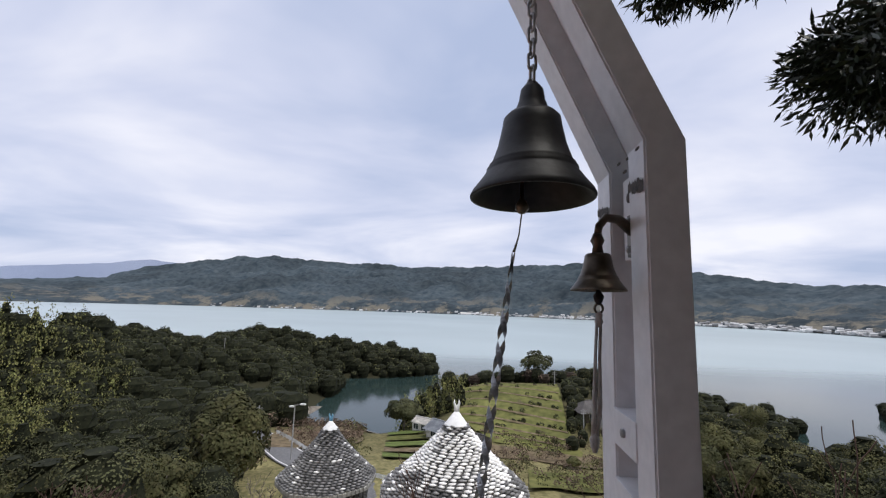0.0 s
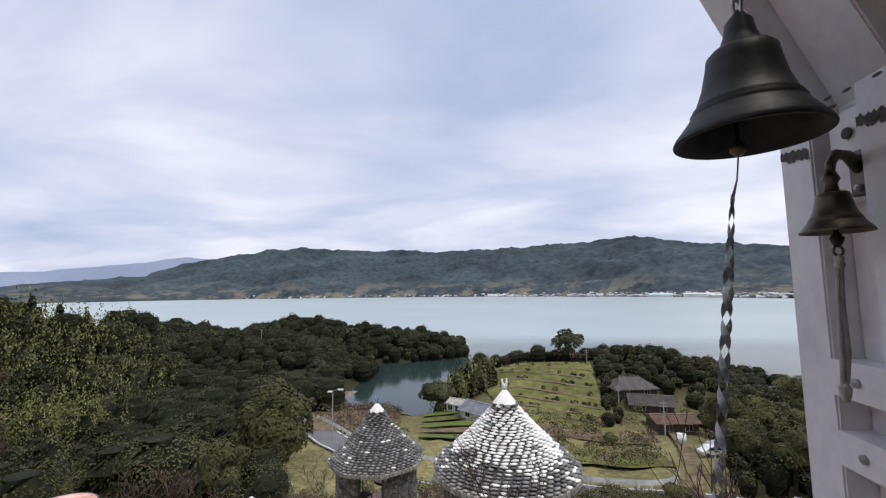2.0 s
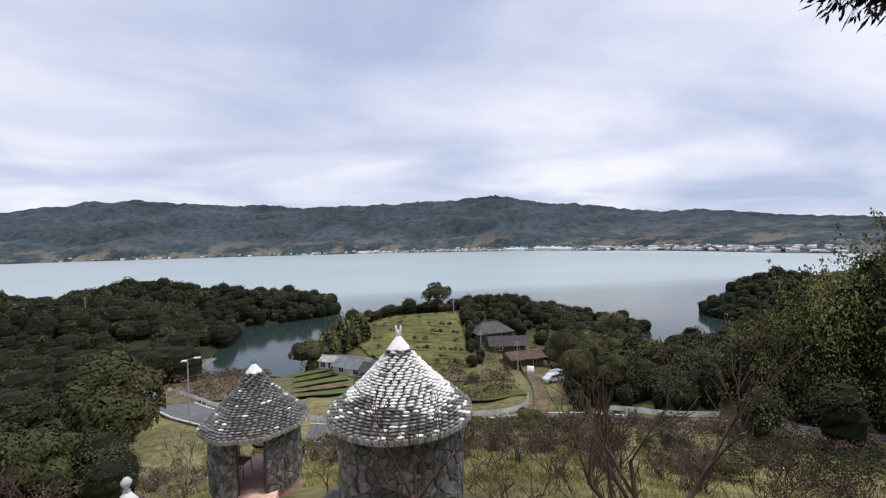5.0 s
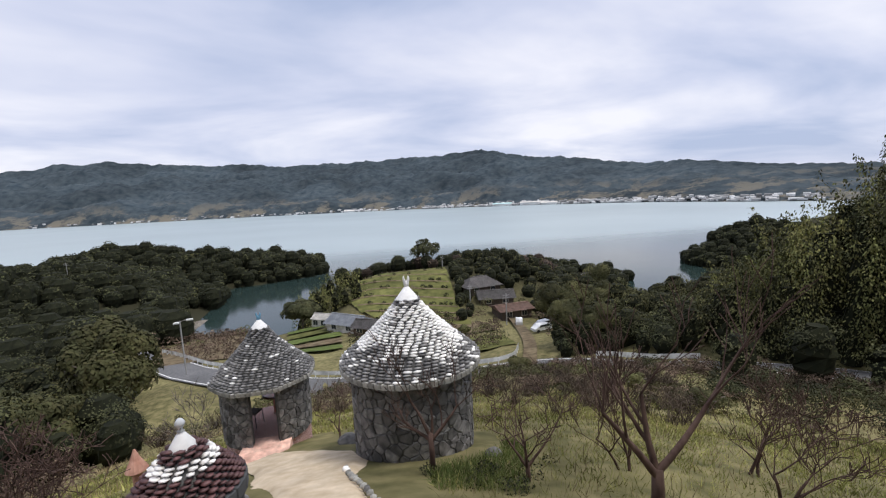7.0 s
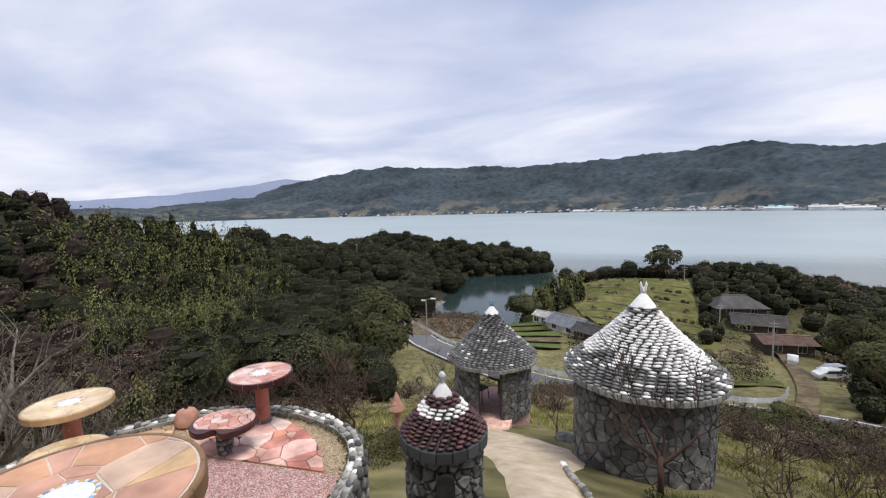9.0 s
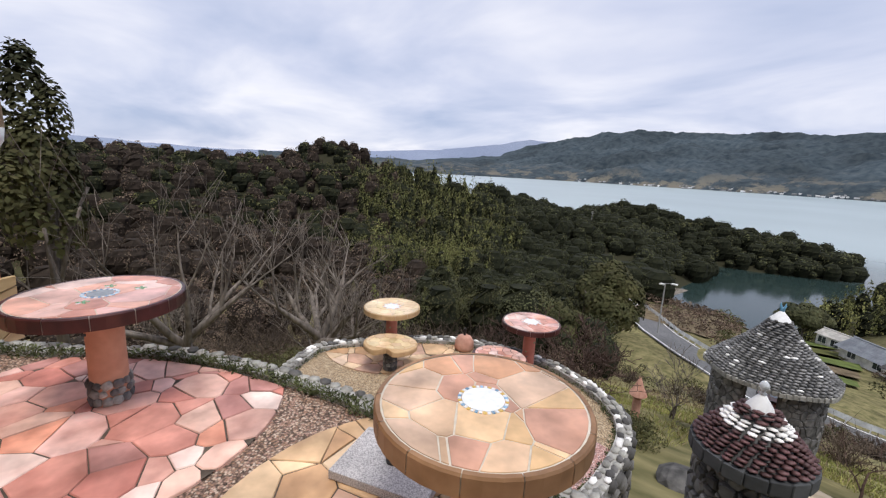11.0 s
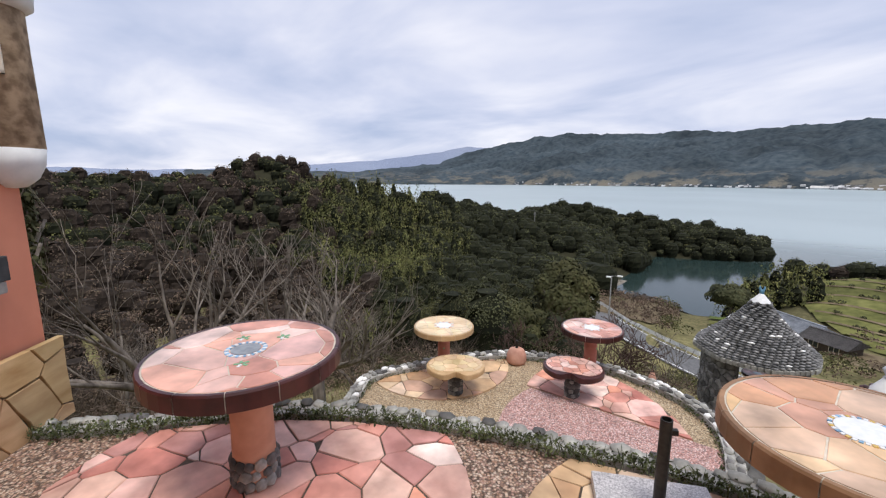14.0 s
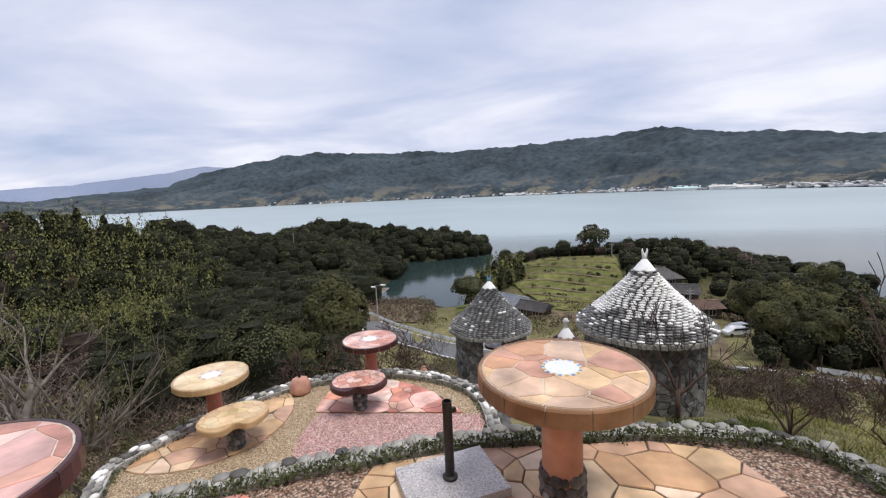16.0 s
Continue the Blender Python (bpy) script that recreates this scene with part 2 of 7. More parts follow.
FLAG_RED = material("pink_flagstone", (0.66, 0.56, 0.54), (1.12, 1.14, 1.14), 4.4, 0.6, 0.3, vary=0.12, stain=0.32, stain_scale=3.5, palette=((0.74, 0.34, 0.27), (0.78, 0.45, 0.37), (0.62, 0.25, 0.2), (0.74, 0.46, 0.38), (0.80, 0.52, 0.42), (0.5, 0.25, 0.22), (0.74, 0.34, 0.23), (0.78, 0.5, 0.44), (0.82, 0.64, 0.57)))
FLAG_YEL = material("yellow_flagstone", (0.66, 0.62, 0.58), (1.06, 1.06, 1.06), 4.2, 0.6, 0.3, vary=0.12, stain=0.32, stain_scale=3.5, palette=((0.74, 0.50, 0.29), (0.80, 0.60, 0.40), (0.62, 0.38, 0.21), (0.70, 0.44, 0.30), (0.78, 0.56, 0.35), (0.52, 0.33, 0.24), (0.76, 0.58, 0.44)))
TOP_RED = material("pink_table_stone", (0.78, 0.74, 0.72), (1.06, 1.06, 1.06), 4, 0.35, 0.05, vary=0.1, stain=0.34, stain_scale=6, palette=((0.7, 0.34, 0.26), (0.78, 0.5, 0.43), (0.64, 0.3, 0.23), (0.8, 0.6, 0.54), (0.76, 0.42, 0.32), (0.68, 0.42, 0.38)))
TOP_CREAM = material("cream_table_stone", (0.62, 0.44, 0.24), (0.82, 0.67, 0.46), 4, 0.35, 0.05, vary=0.12, stain=0.15, stain_scale=5, hue=0.015)
EDGE_CREAM = material("cream_edge_tile", (0.42, 0.26, 0.12), (0.58, 0.4, 0.22), 8, 0.45, 0.15, vary=0.15)
COPE = material("coping_stone", (0.23, 0.225, 0.205), (0.45, 0.44, 0.405), 9, 0.85, 0.5, vary=0.3, stain=0.25, stain_scale=4)
BLADE = material("grass_blade", (0.14, 0.16, 0.04), (0.34, 0.32, 0.12), 0.5, 0.9, 0, island=0.35, stain=0.35, stain_scale=0.25, spec=0.15)
STRAW = material("straw_blade", (0.16, 0.125, 0.07), (0.36, 0.29, 0.17), 0.5, 0.9, 0, island=0.35, stain=0.3, stain_scale=0.25, spec=0.15)
TOP_YEL = material("honey_table_stone", (0.76, 0.72, 0.66), (1.06, 1.06, 1.06), 4, 0.35, 0.05, vary=0.1, stain=0.34, stain_scale=6, palette=((0.74, 0.49, 0.26), (0.77, 0.53, 0.35), (0.66, 0.36, 0.21), (0.76, 0.46, 0.28), (0.68, 0.48, 0.35), (0.58, 0.32, 0.23), (0.8, 0.56, 0.34)))
EDGE_RED = material("maroon_edge_tile", (0.030, 0.008, 0.008), (0.08, 0.019, 0.017), 8, 0.35, 0.1, vary=0.35)
EDGE_YEL = material("tan_edge_tile", (0.2, 0.1, 0.042), (0.36, 0.2, 0.1), 8, 0.45, 0.15, vary=0.2)
JOINT_LIGHT = material("pale_joint", (0.55, 0.5, 0.42), (0.7, 0.64, 0.55), 30, 0.9, 0.1)
JOINT_DARK = material("brown_joint", (0.05, 0.038, 0.03), (0.13, 0.1, 0.075), 20, 0.95, 0.3)
GRAVEL_BR = gravel("brown_gravel", ((0.12, 0.075, 0.05), (0.34, 0.2, 0.13), (0.52, 0.37, 0.27), (0.24, 0.15, 0.11), (0.42, 0.26, 0.2), (0.6, 0.47, 0.37)), 75)
GRAVEL_PINK = gravel("pink_gravel", ((0.5, 0.25, 0.21), (0.72, 0.45, 0.4), (0.62, 0.34, 0.3), (0.8, 0.6, 0.56), (0.46, 0.28, 0.26)), 80)
GRAVEL_YEL = gravel("sandy_gravel", ((0.4, 0.28, 0.16), (0.6, 0.46, 0.29), (0.3, 0.21, 0.13), (0.68, 0.55, 0.38), (0.5, 0.36, 0.22)), 80)
MOSAIC_BLUE = material("blue_mosaic", (0.12, 0.3, 0.5), (0.42, 0.6, 0.75), 70, 0.2, 0.05, vary=0.3)
MOSAIC_WHITE = material("white_mosaic", (0.72, 0.74, 0.75), (0.85, 0.86, 0.86), 40, 0.2, 0.05)
MOSAIC_GREY = material("slate_disc", (0.16, 0.18, 0.2), (0.3, 0.33, 0.36), 30, 0.3, 0.1)
MOSAIC_GREEN = material("green_mosaic", (0.1, 0.3, 0.14), (0.3, 0.5, 0.28), 60, 0.25, 0.05)
MOSAIC_GOLD = material("yellow_mosaic", (0.6, 0.4, 0.08), (0.75, 0.55, 0.2), 60, 0.25, 0.05)
GRANITE = material("grey_granite", (0.26, 0.25, 0.25), (0.62, 0.59, 0.59), 150, 0.4, 0.12, spread=(0.36, 0.62), detail=3, stain=0.15, stain_scale=5)
IRON_BLACK = material("black_iron_pipe", (0.012, 0.012, 0.012), (0.05, 0.045, 0.04), 25, 0.45, 0.2, metal=0.4)
TERRA = material("terracotta", (0.42, 0.2, 0.14), (0.58, 0.33, 0.25), 9, 0.85, 0.3, stain=0.2, stain_scale=4)
PATH_SLAB = material("pale_path_slab", (0.42, 0.33, 0.22), (0.6, 0.5, 0.37), 3, 0.9, 0.3, vary=0.12, stain=0.2, stain_scale=1.2)
SAND_BLOCK = material("yellow_sandstone", (0.38, 0.21, 0.085), (0.66, 0.46, 0.25), 2.5, 0.75, 0.2, vary=0.2, stain=0.2, stain_scale=2, stretch=(1, 1, 4), hue=0.012)
TURRET = material("mottled_brown_turret", (0.2, 0.13, 0.075), (0.46, 0.33, 0.21), 14, 0.9, 0.6, spread=(0.38, 0.62), stain=0.2, stain_scale=4)
STONE_DARK = material("dark_slate_block", (0.028, 0.03, 0.033), (0.1, 0.105, 0.11), 10, 0.8, 0.5, vary=0.35)
SILL = material("grey_concrete_sill", (0.3, 0.29, 0.27), (0.42, 0.41, 0.38), 20, 0.9, 0.3)
FRAME_CREAM = material("cream_window_frame", (0.66, 0.6, 0.5), (0.76, 0.7, 0.6), 15, 0.6, 0.1)
PANE_BLUE = material("blue_mosaic_pane", (0.1, 0.3, 0.42), (0.3, 0.5, 0.6), 60, 0.2, 0.05, vary=0.1)
# near-black colour stands for the shade inside openings
DARK_HOLE = material("opening_shade_black", (0.01, 0.01, 0.01), (0.03, 0.03, 0.03), 10, 0.95, 0)
ROOF_TILE = material("grey_roof_tile", (0.07, 0.065, 0.065), (0.19, 0.175, 0.17), 3, 0.7, 0.4, vary=0.3, stretch=(4, 1, 1))
ROOF_SLATE = material("blue_grey_roof", (0.22, 0.24, 0.27), (0.34, 0.36, 0.4), 2, 0.6, 0.3, stretch=(3, 1, 1))
ROOF_BROWN = material("brown_tin_roof", (0.13, 0.075, 0.055), (0.26, 0.16, 0.12), 2, 0.6, 0.3)
HOUSE_WALL = material("pale_house_wall", (0.5, 0.48, 0.45), (0.68, 0.66, 0.62), 2, 0.85, 0.1, vary=0.15)
WOOD_DARK = material("dark_timber", (0.04, 0.03, 0.022), (0.11, 0.08, 0.06), 4, 0.85, 0.3)
GLASS_DARK = material("dark_window_glass", (0.02, 0.025, 0.03), (0.05, 0.06, 0.07), 2, 0.08, 0)
CAR_WHITE = material("white_car_paint", (0.7, 0.71, 0.72), (0.78, 0.79, 0.8), 3, 0.25, 0)
RUBBER = material("black_rubber", (0.012, 0.012, 0.012), (0.03, 0.03, 0.03), 20, 0.8, 0.1)
CONCRETE = material("concrete_pole", (0.3, 0.295, 0.29), (0.42, 0.415, 0.41), 8, 0.85, 0.2)
TEAL_ROOF = material("pale_teal_roof", (0.4, 0.62, 0.62), (0.55, 0.74, 0.74), 0.1, 0.6, 0)
# the blue-grey of this wood carries the haze across the bay
FAR_WOOD = material("far_wood_with_haze", (0.028, 0.042, 0.054), (0.070, 0.087, 0.097), 0.03, 1.0, 0.0, stain=0.35, stain_scale=0.0028, detail=12, spec=0.1)
# haze over the farthest ridge is painted in as pale blue
FAR_HAZE_BLUE = material("farthest_hill_haze", (0.22, 0.26, 0.36), (0.27, 0.31, 0.41), 0.002, 1.0, 0, spec=0.0)
FAR_HOUSE = material("far_town_wall", (0.34, 0.34, 0.34), (0.5, 0.5, 0.5), 0.05, 0.9, 0, island=0.6)
ROCK = material("shore_rock", (0.10, 0.085, 0.07), (0.26, 0.23, 0.19), 0.9, 0.9, 0.8, distance=0.2)
BLUE_GLAZE = material("blue_glaze", (0.08, 0.25, 0.42), (0.2, 0.42, 0.58), 20, 0.2, 0.05)
CRYSTAL = material("milky_glass", (0.6, 0.63, 0.66), (0.75, 0.78, 0.8), 10, 0.08, 0)

# leaf litter under the woods farther off
gt = GRASS.node_tree
g_b = gt.nodes["Principled BSDF"]
g_tc = gt.nodes.new("ShaderNodeTexCoord")
g_len = gt.nodes.new("ShaderNodeVectorMath")
g_len.operation = "LENGTH"
g_far = gt.nodes.new("ShaderNodeMapRange")
g_far.inputs["From Min"].default_value, g_far.inputs["From Max"].default_value = 85, 150
g_mix = gt.nodes.new("ShaderNodeMix")
g_mix.data_type = "RGBA"
g_mix.inputs["B"].default_value = (0.035, 0.034, 0.019, 1)
link(gt, g_tc.outputs["Object"], g_len.inputs[0])
link(gt, g_len.outputs["Value"], g_far.inputs["Value"])
link(gt, g_far.outputs[0], g_mix.inputs["Factor"])
link(gt, g_b.inputs["Base Color"].links[0].from_socket, g_mix.inputs["A"])
link(gt, g_mix.outputs["Result"], g_b.inputs["Base Color"])

# open land and clearings on the lower slopes of the far hills
ft = FAR_WOOD.node_tree
fb = ft.nodes["Principled BSDF"]
f_old = fb.inputs["Base Color"].links[0].from_socket
f_tc = ft.nodes.new("ShaderNodeTexCoord")
f_sep = ft.nodes.new("ShaderNodeSeparateXYZ")
f_low = ft.nodes.new("ShaderNodeMapRange")
f_low.inputs["From Min"].default_value, f_low.inputs["From Max"].default_value = 70, -30
f_n = ft.nodes.new("ShaderNodeTexNoise")
f_n.inputs["Scale"].default_value, f_n.inputs["Detail"].default_value, f_n.inputs["Roughness"].default_value = 0.007, 9, 0.72
f_r = ft.nodes.new("ShaderNodeValToRGB")
f_r.color_ramp.elements[0].position, f_r.color_ramp.elements[1].position = 0.50, 0.57
f_m = ft.nodes.new("ShaderNodeMath")
f_m.operation = "MULTIPLY"
f_mix = ft.nodes.new("ShaderNodeMix")
f_mix.data_type = "RGBA"
f_mix.inputs["B"].default_value = (0.17, 0.155, 0.125, 1)
link(ft, f_tc.outputs["Object"], f_sep.inputs[0])
link(ft, f_tc.outputs["Object"], f_n.inputs["Vector"])
link(ft, f_sep.outputs["Z"], f_low.inputs["Value"])
link(ft, f_n.outputs["Fac"], f_r.inputs[0])
link(ft, f_r.outputs[0], f_m.inputs[0])
link(ft, f_low.outputs[0], f_m.inputs[1])
link(ft, f_m.outputs[0], f_mix.inputs["Factor"])
link(ft, f_old, f_mix.inputs["A"])
link(ft, f_mix.outputs["Result"], fb.inputs["Base Color"])

# pale base colour stands in for sky mirrored on the open bay
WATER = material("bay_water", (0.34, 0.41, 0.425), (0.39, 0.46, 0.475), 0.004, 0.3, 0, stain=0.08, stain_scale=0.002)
wt = WATER.node_tree
wb = wt.nodes["Principled BSDF"]
wtc = wt.nodes.new("ShaderNodeTexCoord")
# sheltered cove: smooth, deep green darkened for mirrored hills; open bay: wind-ruffled, paled for mirrored sky
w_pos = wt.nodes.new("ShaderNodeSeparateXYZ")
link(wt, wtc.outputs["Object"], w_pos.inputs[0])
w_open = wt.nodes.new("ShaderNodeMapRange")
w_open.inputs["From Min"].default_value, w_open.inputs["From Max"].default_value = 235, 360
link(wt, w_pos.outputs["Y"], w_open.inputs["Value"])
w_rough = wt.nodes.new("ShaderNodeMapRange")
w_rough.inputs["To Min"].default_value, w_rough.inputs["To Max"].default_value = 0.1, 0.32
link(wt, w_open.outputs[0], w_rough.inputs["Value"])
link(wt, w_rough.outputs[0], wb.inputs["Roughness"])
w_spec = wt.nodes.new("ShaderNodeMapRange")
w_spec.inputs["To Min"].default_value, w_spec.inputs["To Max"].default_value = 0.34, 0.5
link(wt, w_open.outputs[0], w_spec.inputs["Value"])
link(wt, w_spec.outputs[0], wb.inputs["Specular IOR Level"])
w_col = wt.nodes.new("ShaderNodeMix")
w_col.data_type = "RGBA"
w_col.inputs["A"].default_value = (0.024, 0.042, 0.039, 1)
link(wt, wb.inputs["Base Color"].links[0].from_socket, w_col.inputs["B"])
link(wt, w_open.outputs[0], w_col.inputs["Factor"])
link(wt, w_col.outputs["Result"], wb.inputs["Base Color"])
wnz = wt.nodes.new("ShaderNodeTexNoise")
wnz.inputs["Scale"].default_value, wnz.inputs["Detail"].default_value = 0.55, 4
link(wt, wtc.outputs["Object"], wnz.inputs["Vector"])
wbp = wt.nodes.new("ShaderNodeBump")
wbp.inputs["Strength"].default_value, wbp.inputs["Distance"].default_value = 0.16, 0.06
link(wt, wnz.outputs["Fac"], wbp.inputs["Height"])
link(wt, wbp.outputs[0], wb.inputs["Normal"])


# ---- mesh helpers ----
def mesh_of(name, verts, faces, mat, smooth=False):
    me = bpy.data.meshes.new(name)
    me.from_pydata([tuple(v) for v in verts], [], faces)
    me.materials.append(mat)
    if smooth:
        me.polygons.foreach_set("use_smooth", [True] * len(me.polygons))
    me.update()
    return me


def quads_mesh(name, v, mat):
    """A mesh of loose quads from an array (n, 4, 3)."""
    n = len(v)
    me = bpy.data.meshes.new(name)
    me.vertices.add(n * 4)
    me.vertices.foreach_set("co", np.ascontiguousarray(v, dtype=np.float32).ravel())
    me.loops.add(n * 4)
    me.loops.foreach_set("vertex_index", np.arange(n * 4, dtype=np.int32))
    me.polygons.add(n)
    me.polygons.foreach_set("loop_start", np.arange(0, n * 4, 4, dtype=np.int32))
    me.materials.append(mat)
    me.update(calc_edges=True)
    return me


def bm_mesh(name, bm, mat, smooth=False):
    me = bpy.data.meshes.new(name)
    bm.normal_update()
    bm.to_mesh(me)
    bm.free()
    me.materials.append(mat)
    if smooth:
        me.polygons.foreach_set("use_smooth", [True] * len(me.polygons))
    return me


def empty(name, m, label="", category="", group="", kind=""):
    ob = new(name)
    ob.empty_display_size = 0.1
    ob.matrix_basis = m
    return tagged(ob, label, category, group, kind)


def part(name, data, mat, parent, label="", m=None, smooth=False):
    """One mesh object under a thing or a part; data is a bmesh or a mesh."""
    me = bm_mesh(name, data, mat, smooth) if isinstance(data, bmesh.types.BMesh) else data
    ob = new(name, me)
    ob.parent = parent
    if m is not None:
        ob.matrix_basis = m
    return tagged(ob, label)


def box(bm, x0, y0, z0, x1, y1, z1, bevel=0.0, m=None):
    r = bmesh.ops.create_cube(bm, size=1.0)
    vs = r["verts"]
    for v in vs:
        v.co = Vector((x0 + (v.co.x + 0.5) * (x1 - x0), y0 + (v.co.y + 0.5) * (y1 - y0), z0 + (v.co.z + 0.5) * (z1 - z0)))
    if bevel:
        es = list({e for v in vs for e in v.link_edges})
        r2 = bmesh.ops.bevel(bm, geom=es, offset=bevel, segments=2, affect="EDGES", profile=0.7)
        vs = [v for v in r2["verts"] if v.is_valid] + [v for v in vs if v.is_valid]
    if m is not None:
        for v in set(vs):
            v.co = m @ v.co
    return bm


def boxes(*args, bevel=0.0):
    bm = bmesh.new()
    for a in args:
        box(bm, *a, bevel=bevel)
    return bm


def lathe(bm, profile, seg=32, m=None, wobble=0.0, cap=True):
    """A turned body from (radius, height) pairs."""
    rings = []
    for r, z in profile:
        ring = []
        for i in range(seg):
            a = 2 * math.pi * i / seg
            k = r * (1 + wobble * noise.noise(Vector((math.cos(a) * 1.7, math.sin(a) * 1.7, z * 3))))
            p = Vector((k * math.cos(a), k * math.sin(a), z))
            ring.append(bm.verts.new(m @ p if m is not None else p))
        rings.append(ring)
    for a, b in zip(rings, rings[1:]):
        for i in range(seg):
            j = (i + 1) % seg
            bm.faces.new((a[i], a[j], b[j], b[i]))
    if cap:
        if profile[0][0] > 1e-4:
            bm.faces.new(rings[0][::-1])
        if profile[-1][0] > 1e-4:
            bm.faces.new(rings[-1])
    return bm


def tube(bm, pts, radii, seg=6, cap=True):
    """A tube along points with a radius at each."""
    pts = [Vector(p) for p in pts]
    rings, up = [], None
    for i, p in enumerate(pts):
        d = (pts[min(i + 1, len(pts) - 1)] - pts[max(i - 1, 0)]).normalized()
        if up is None:
            up = d.orthogonal().normalized()
        up = (up - d * up.dot(d)).normalized() if (up - d * up.dot(d)).length > 1e-6 else d.orthogonal().normalized()
        side = d.cross(up)
        rings.append([bm.verts.new(p + (up * math.cos(2 * math.pi * k / seg) + side * math.sin(2 * math.pi * k / seg)) * radii[i]) for k in range(seg)])
    for a, b in zip(rings, rings[1:]):
        for k in range(seg):
            bm.faces.new((a[k], a[(k + 1) % seg], b[(k + 1) % seg], b[k]))
    if cap:
        bm.faces.new(rings[0][::-1])
        bm.faces.new(rings[-1])
    return bm


def clip_poly(poly, nx, ny, c):
    """The part of a convex polygon with nx*x + ny*y <= c."""
    out = []
    for i, p in enumerate(poly):
        q = poly[(i + 1) % len(poly)]
        a, b = nx * p[0] + ny * p[1] - c, nx * q[0] + ny * q[1] - c
        if a <= 0:
            out.append(p)
        if (a < 0 < b) or (b < 0 < a):
            s = a / (a - b)
            out.append((p[0] + s * (q[0] - p[0]), p[1] + s * (q[1] - p[1])))
    return out


def cells(points, region, gap, uneven=0.0):
    """Irregular polygons round the points, clipped to a convex region, with half a joint taken off each side."""
    result = []
    wr = random.Random(len(points))
    weight = [wr.uniform(-uneven, uneven) for _ in points]
    for i, p in enumerate(points):
        poly = list(region)
        near = sorted(range(len(points)), key=lambda k: (points[k][0] - p[0]) ** 2 + (points[k][1] - p[1]) ** 2)[1:30]
        for k in near:
            q = points[k]
            dx, dy = q[0] - p[0], q[1] - p[1]
            ln = math.hypot(dx, dy)
            if ln < 1e-6:
                continue
            nx, ny = dx / ln, dy / ln
            c = nx * (p[0] + q[0]) / 2 + ny * (p[1] + q[1]) / 2 - gap / 2 + (weight[i] - weight[k]) / (2 * ln)
            poly = clip_poly(poly, nx, ny, c)
            if len(poly) < 3:
                break
        if len(poly) >= 3:
            result.append(poly)
    return result


def wavy(poly, rnd, amount, step):
    """Breaks the straight sides of a polygon into slightly uneven ones."""
    out = []
    for i, p in enumerate(poly):
        q = poly[(i + 1) % len(poly)]
        ln = math.hypot(q[0] - p[0], q[1] - p[1])
        n = max(1, min(4, int(ln / step)))
        for k in range(n):
            s = k / n
            w = amount if k else amount * 0.4
            out.append((p[0] + s * (q[0] - p[0]) + rnd.uniform(-w, w), p[1] + s * (q[1] - p[1]) + rnd.uniform(-w, w)))
    return out


def slab_mesh(name, poly, z0, z1, mat, place=None, bevel=0.006):
    """A stone slab over a polygon, its top edge softened; place maps (x, y, z) to the world."""
    cx, cy = sum(p[0] for p in poly) / len(poly), sum(p[1] for p in poly) / len(poly)
    size = max(math.hypot(p[0] - cx, p[1] - cy) for p in poly)
    k = 1 - min(0.3, bevel / max(size, 1e-3))
    rings = [[(x, y, z0) for x, y in poly], [(x, y, z1 - bevel) for x, y in poly],
             [(cx + (x - cx) * k, cy + (y - cy) * k, z1) for x, y in poly]]
    place = place or (lambda x, y, z: (x, y, z))
    n = len(poly)
    verts = [place(*v) for r in rings for v in r]
    faces = [(r * n + i, r * n + (i + 1) % n, (r + 1) * n + (i + 1) % n, (r + 1) * n + i) for r in range(2) for i in range(n)]
    faces.append(tuple(range(2 * n, 3 * n)))
    return mesh_of(name, verts, faces, mat)


def scatter(rnd, x0, y0, x1, y1, gap, tries=4000):
    """Random points at least gap apart (gap varies a little from point to point)."""
    pts = []
    for _ in range(tries):
        p = (rnd.uniform(x0, x1), rnd.uniform(y0, y1))
        g = gap * rnd.choice((0.5, 0.6, 0.8, 1.0, 1.3, 1.6))
        if all((p[0] - q[0]) ** 2 + (p[1] - q[1]) ** 2 > g * g for q in pts):
            pts.append(p)
    return pts


def smooth_line(pts, per=8):
    """A Catmull-Rom line through the points."""
    p = [Vector(q) for q in pts]
    p = [2 * p[0] - p[1]] + p + [2 * p[-1] - p[-2]]
    out = []
    for i in range(1, len(p) - 2):
        for k in range(per):
            t = k / per
            a, b, c, d = p[i - 1:i + 3]
            out.append(0.5 * (2 * b + (c - a) * t + (2 * a - 5 * b + 4 * c - d) * t * t + (3 * b - a - 3 * c + d) * t ** 3))
    out.append(p[-2])
    return out


def spaced(line, step):
    """Points and headings at even steps along a line."""
    out, left = [], 0.0
    for a, b in zip(line, line[1:]):
        ln = (b - a).length
        s = left
        while s < ln:
            out.append((a.lerp(b, s / ln), (b - a).normalized()))
            s += step
        left = s - ln
    return out


def pebble_mesh(name, mat, rx, ry, rz, seed):
    """A rounded, slightly uneven stone."""
    bm = bmesh.new()
    bmesh.ops.create_icosphere(bm, subdivisions=1, radius=1.0)
    for v in bm.verts:
        k = 1 + 0.13 * noise.noise(v.co * 1.3 + Vector((seed * 7.1, seed * 3.3, 0)))
        v.co = Vector((math.copysign(abs(v.co.x) ** 0.8, v.co.x) * rx * k, math.copysign(abs(v.co.y) ** 0.8, v.co.y) * ry * k, v.co.z * rz * k))
    return bm_mesh(name, bm, mat, True)


# ---- terrain ----
RINGS_R = (0, 3, 6, 9, 13, 20, 40, 56, 64, 90, 120, 150, 230, 400)
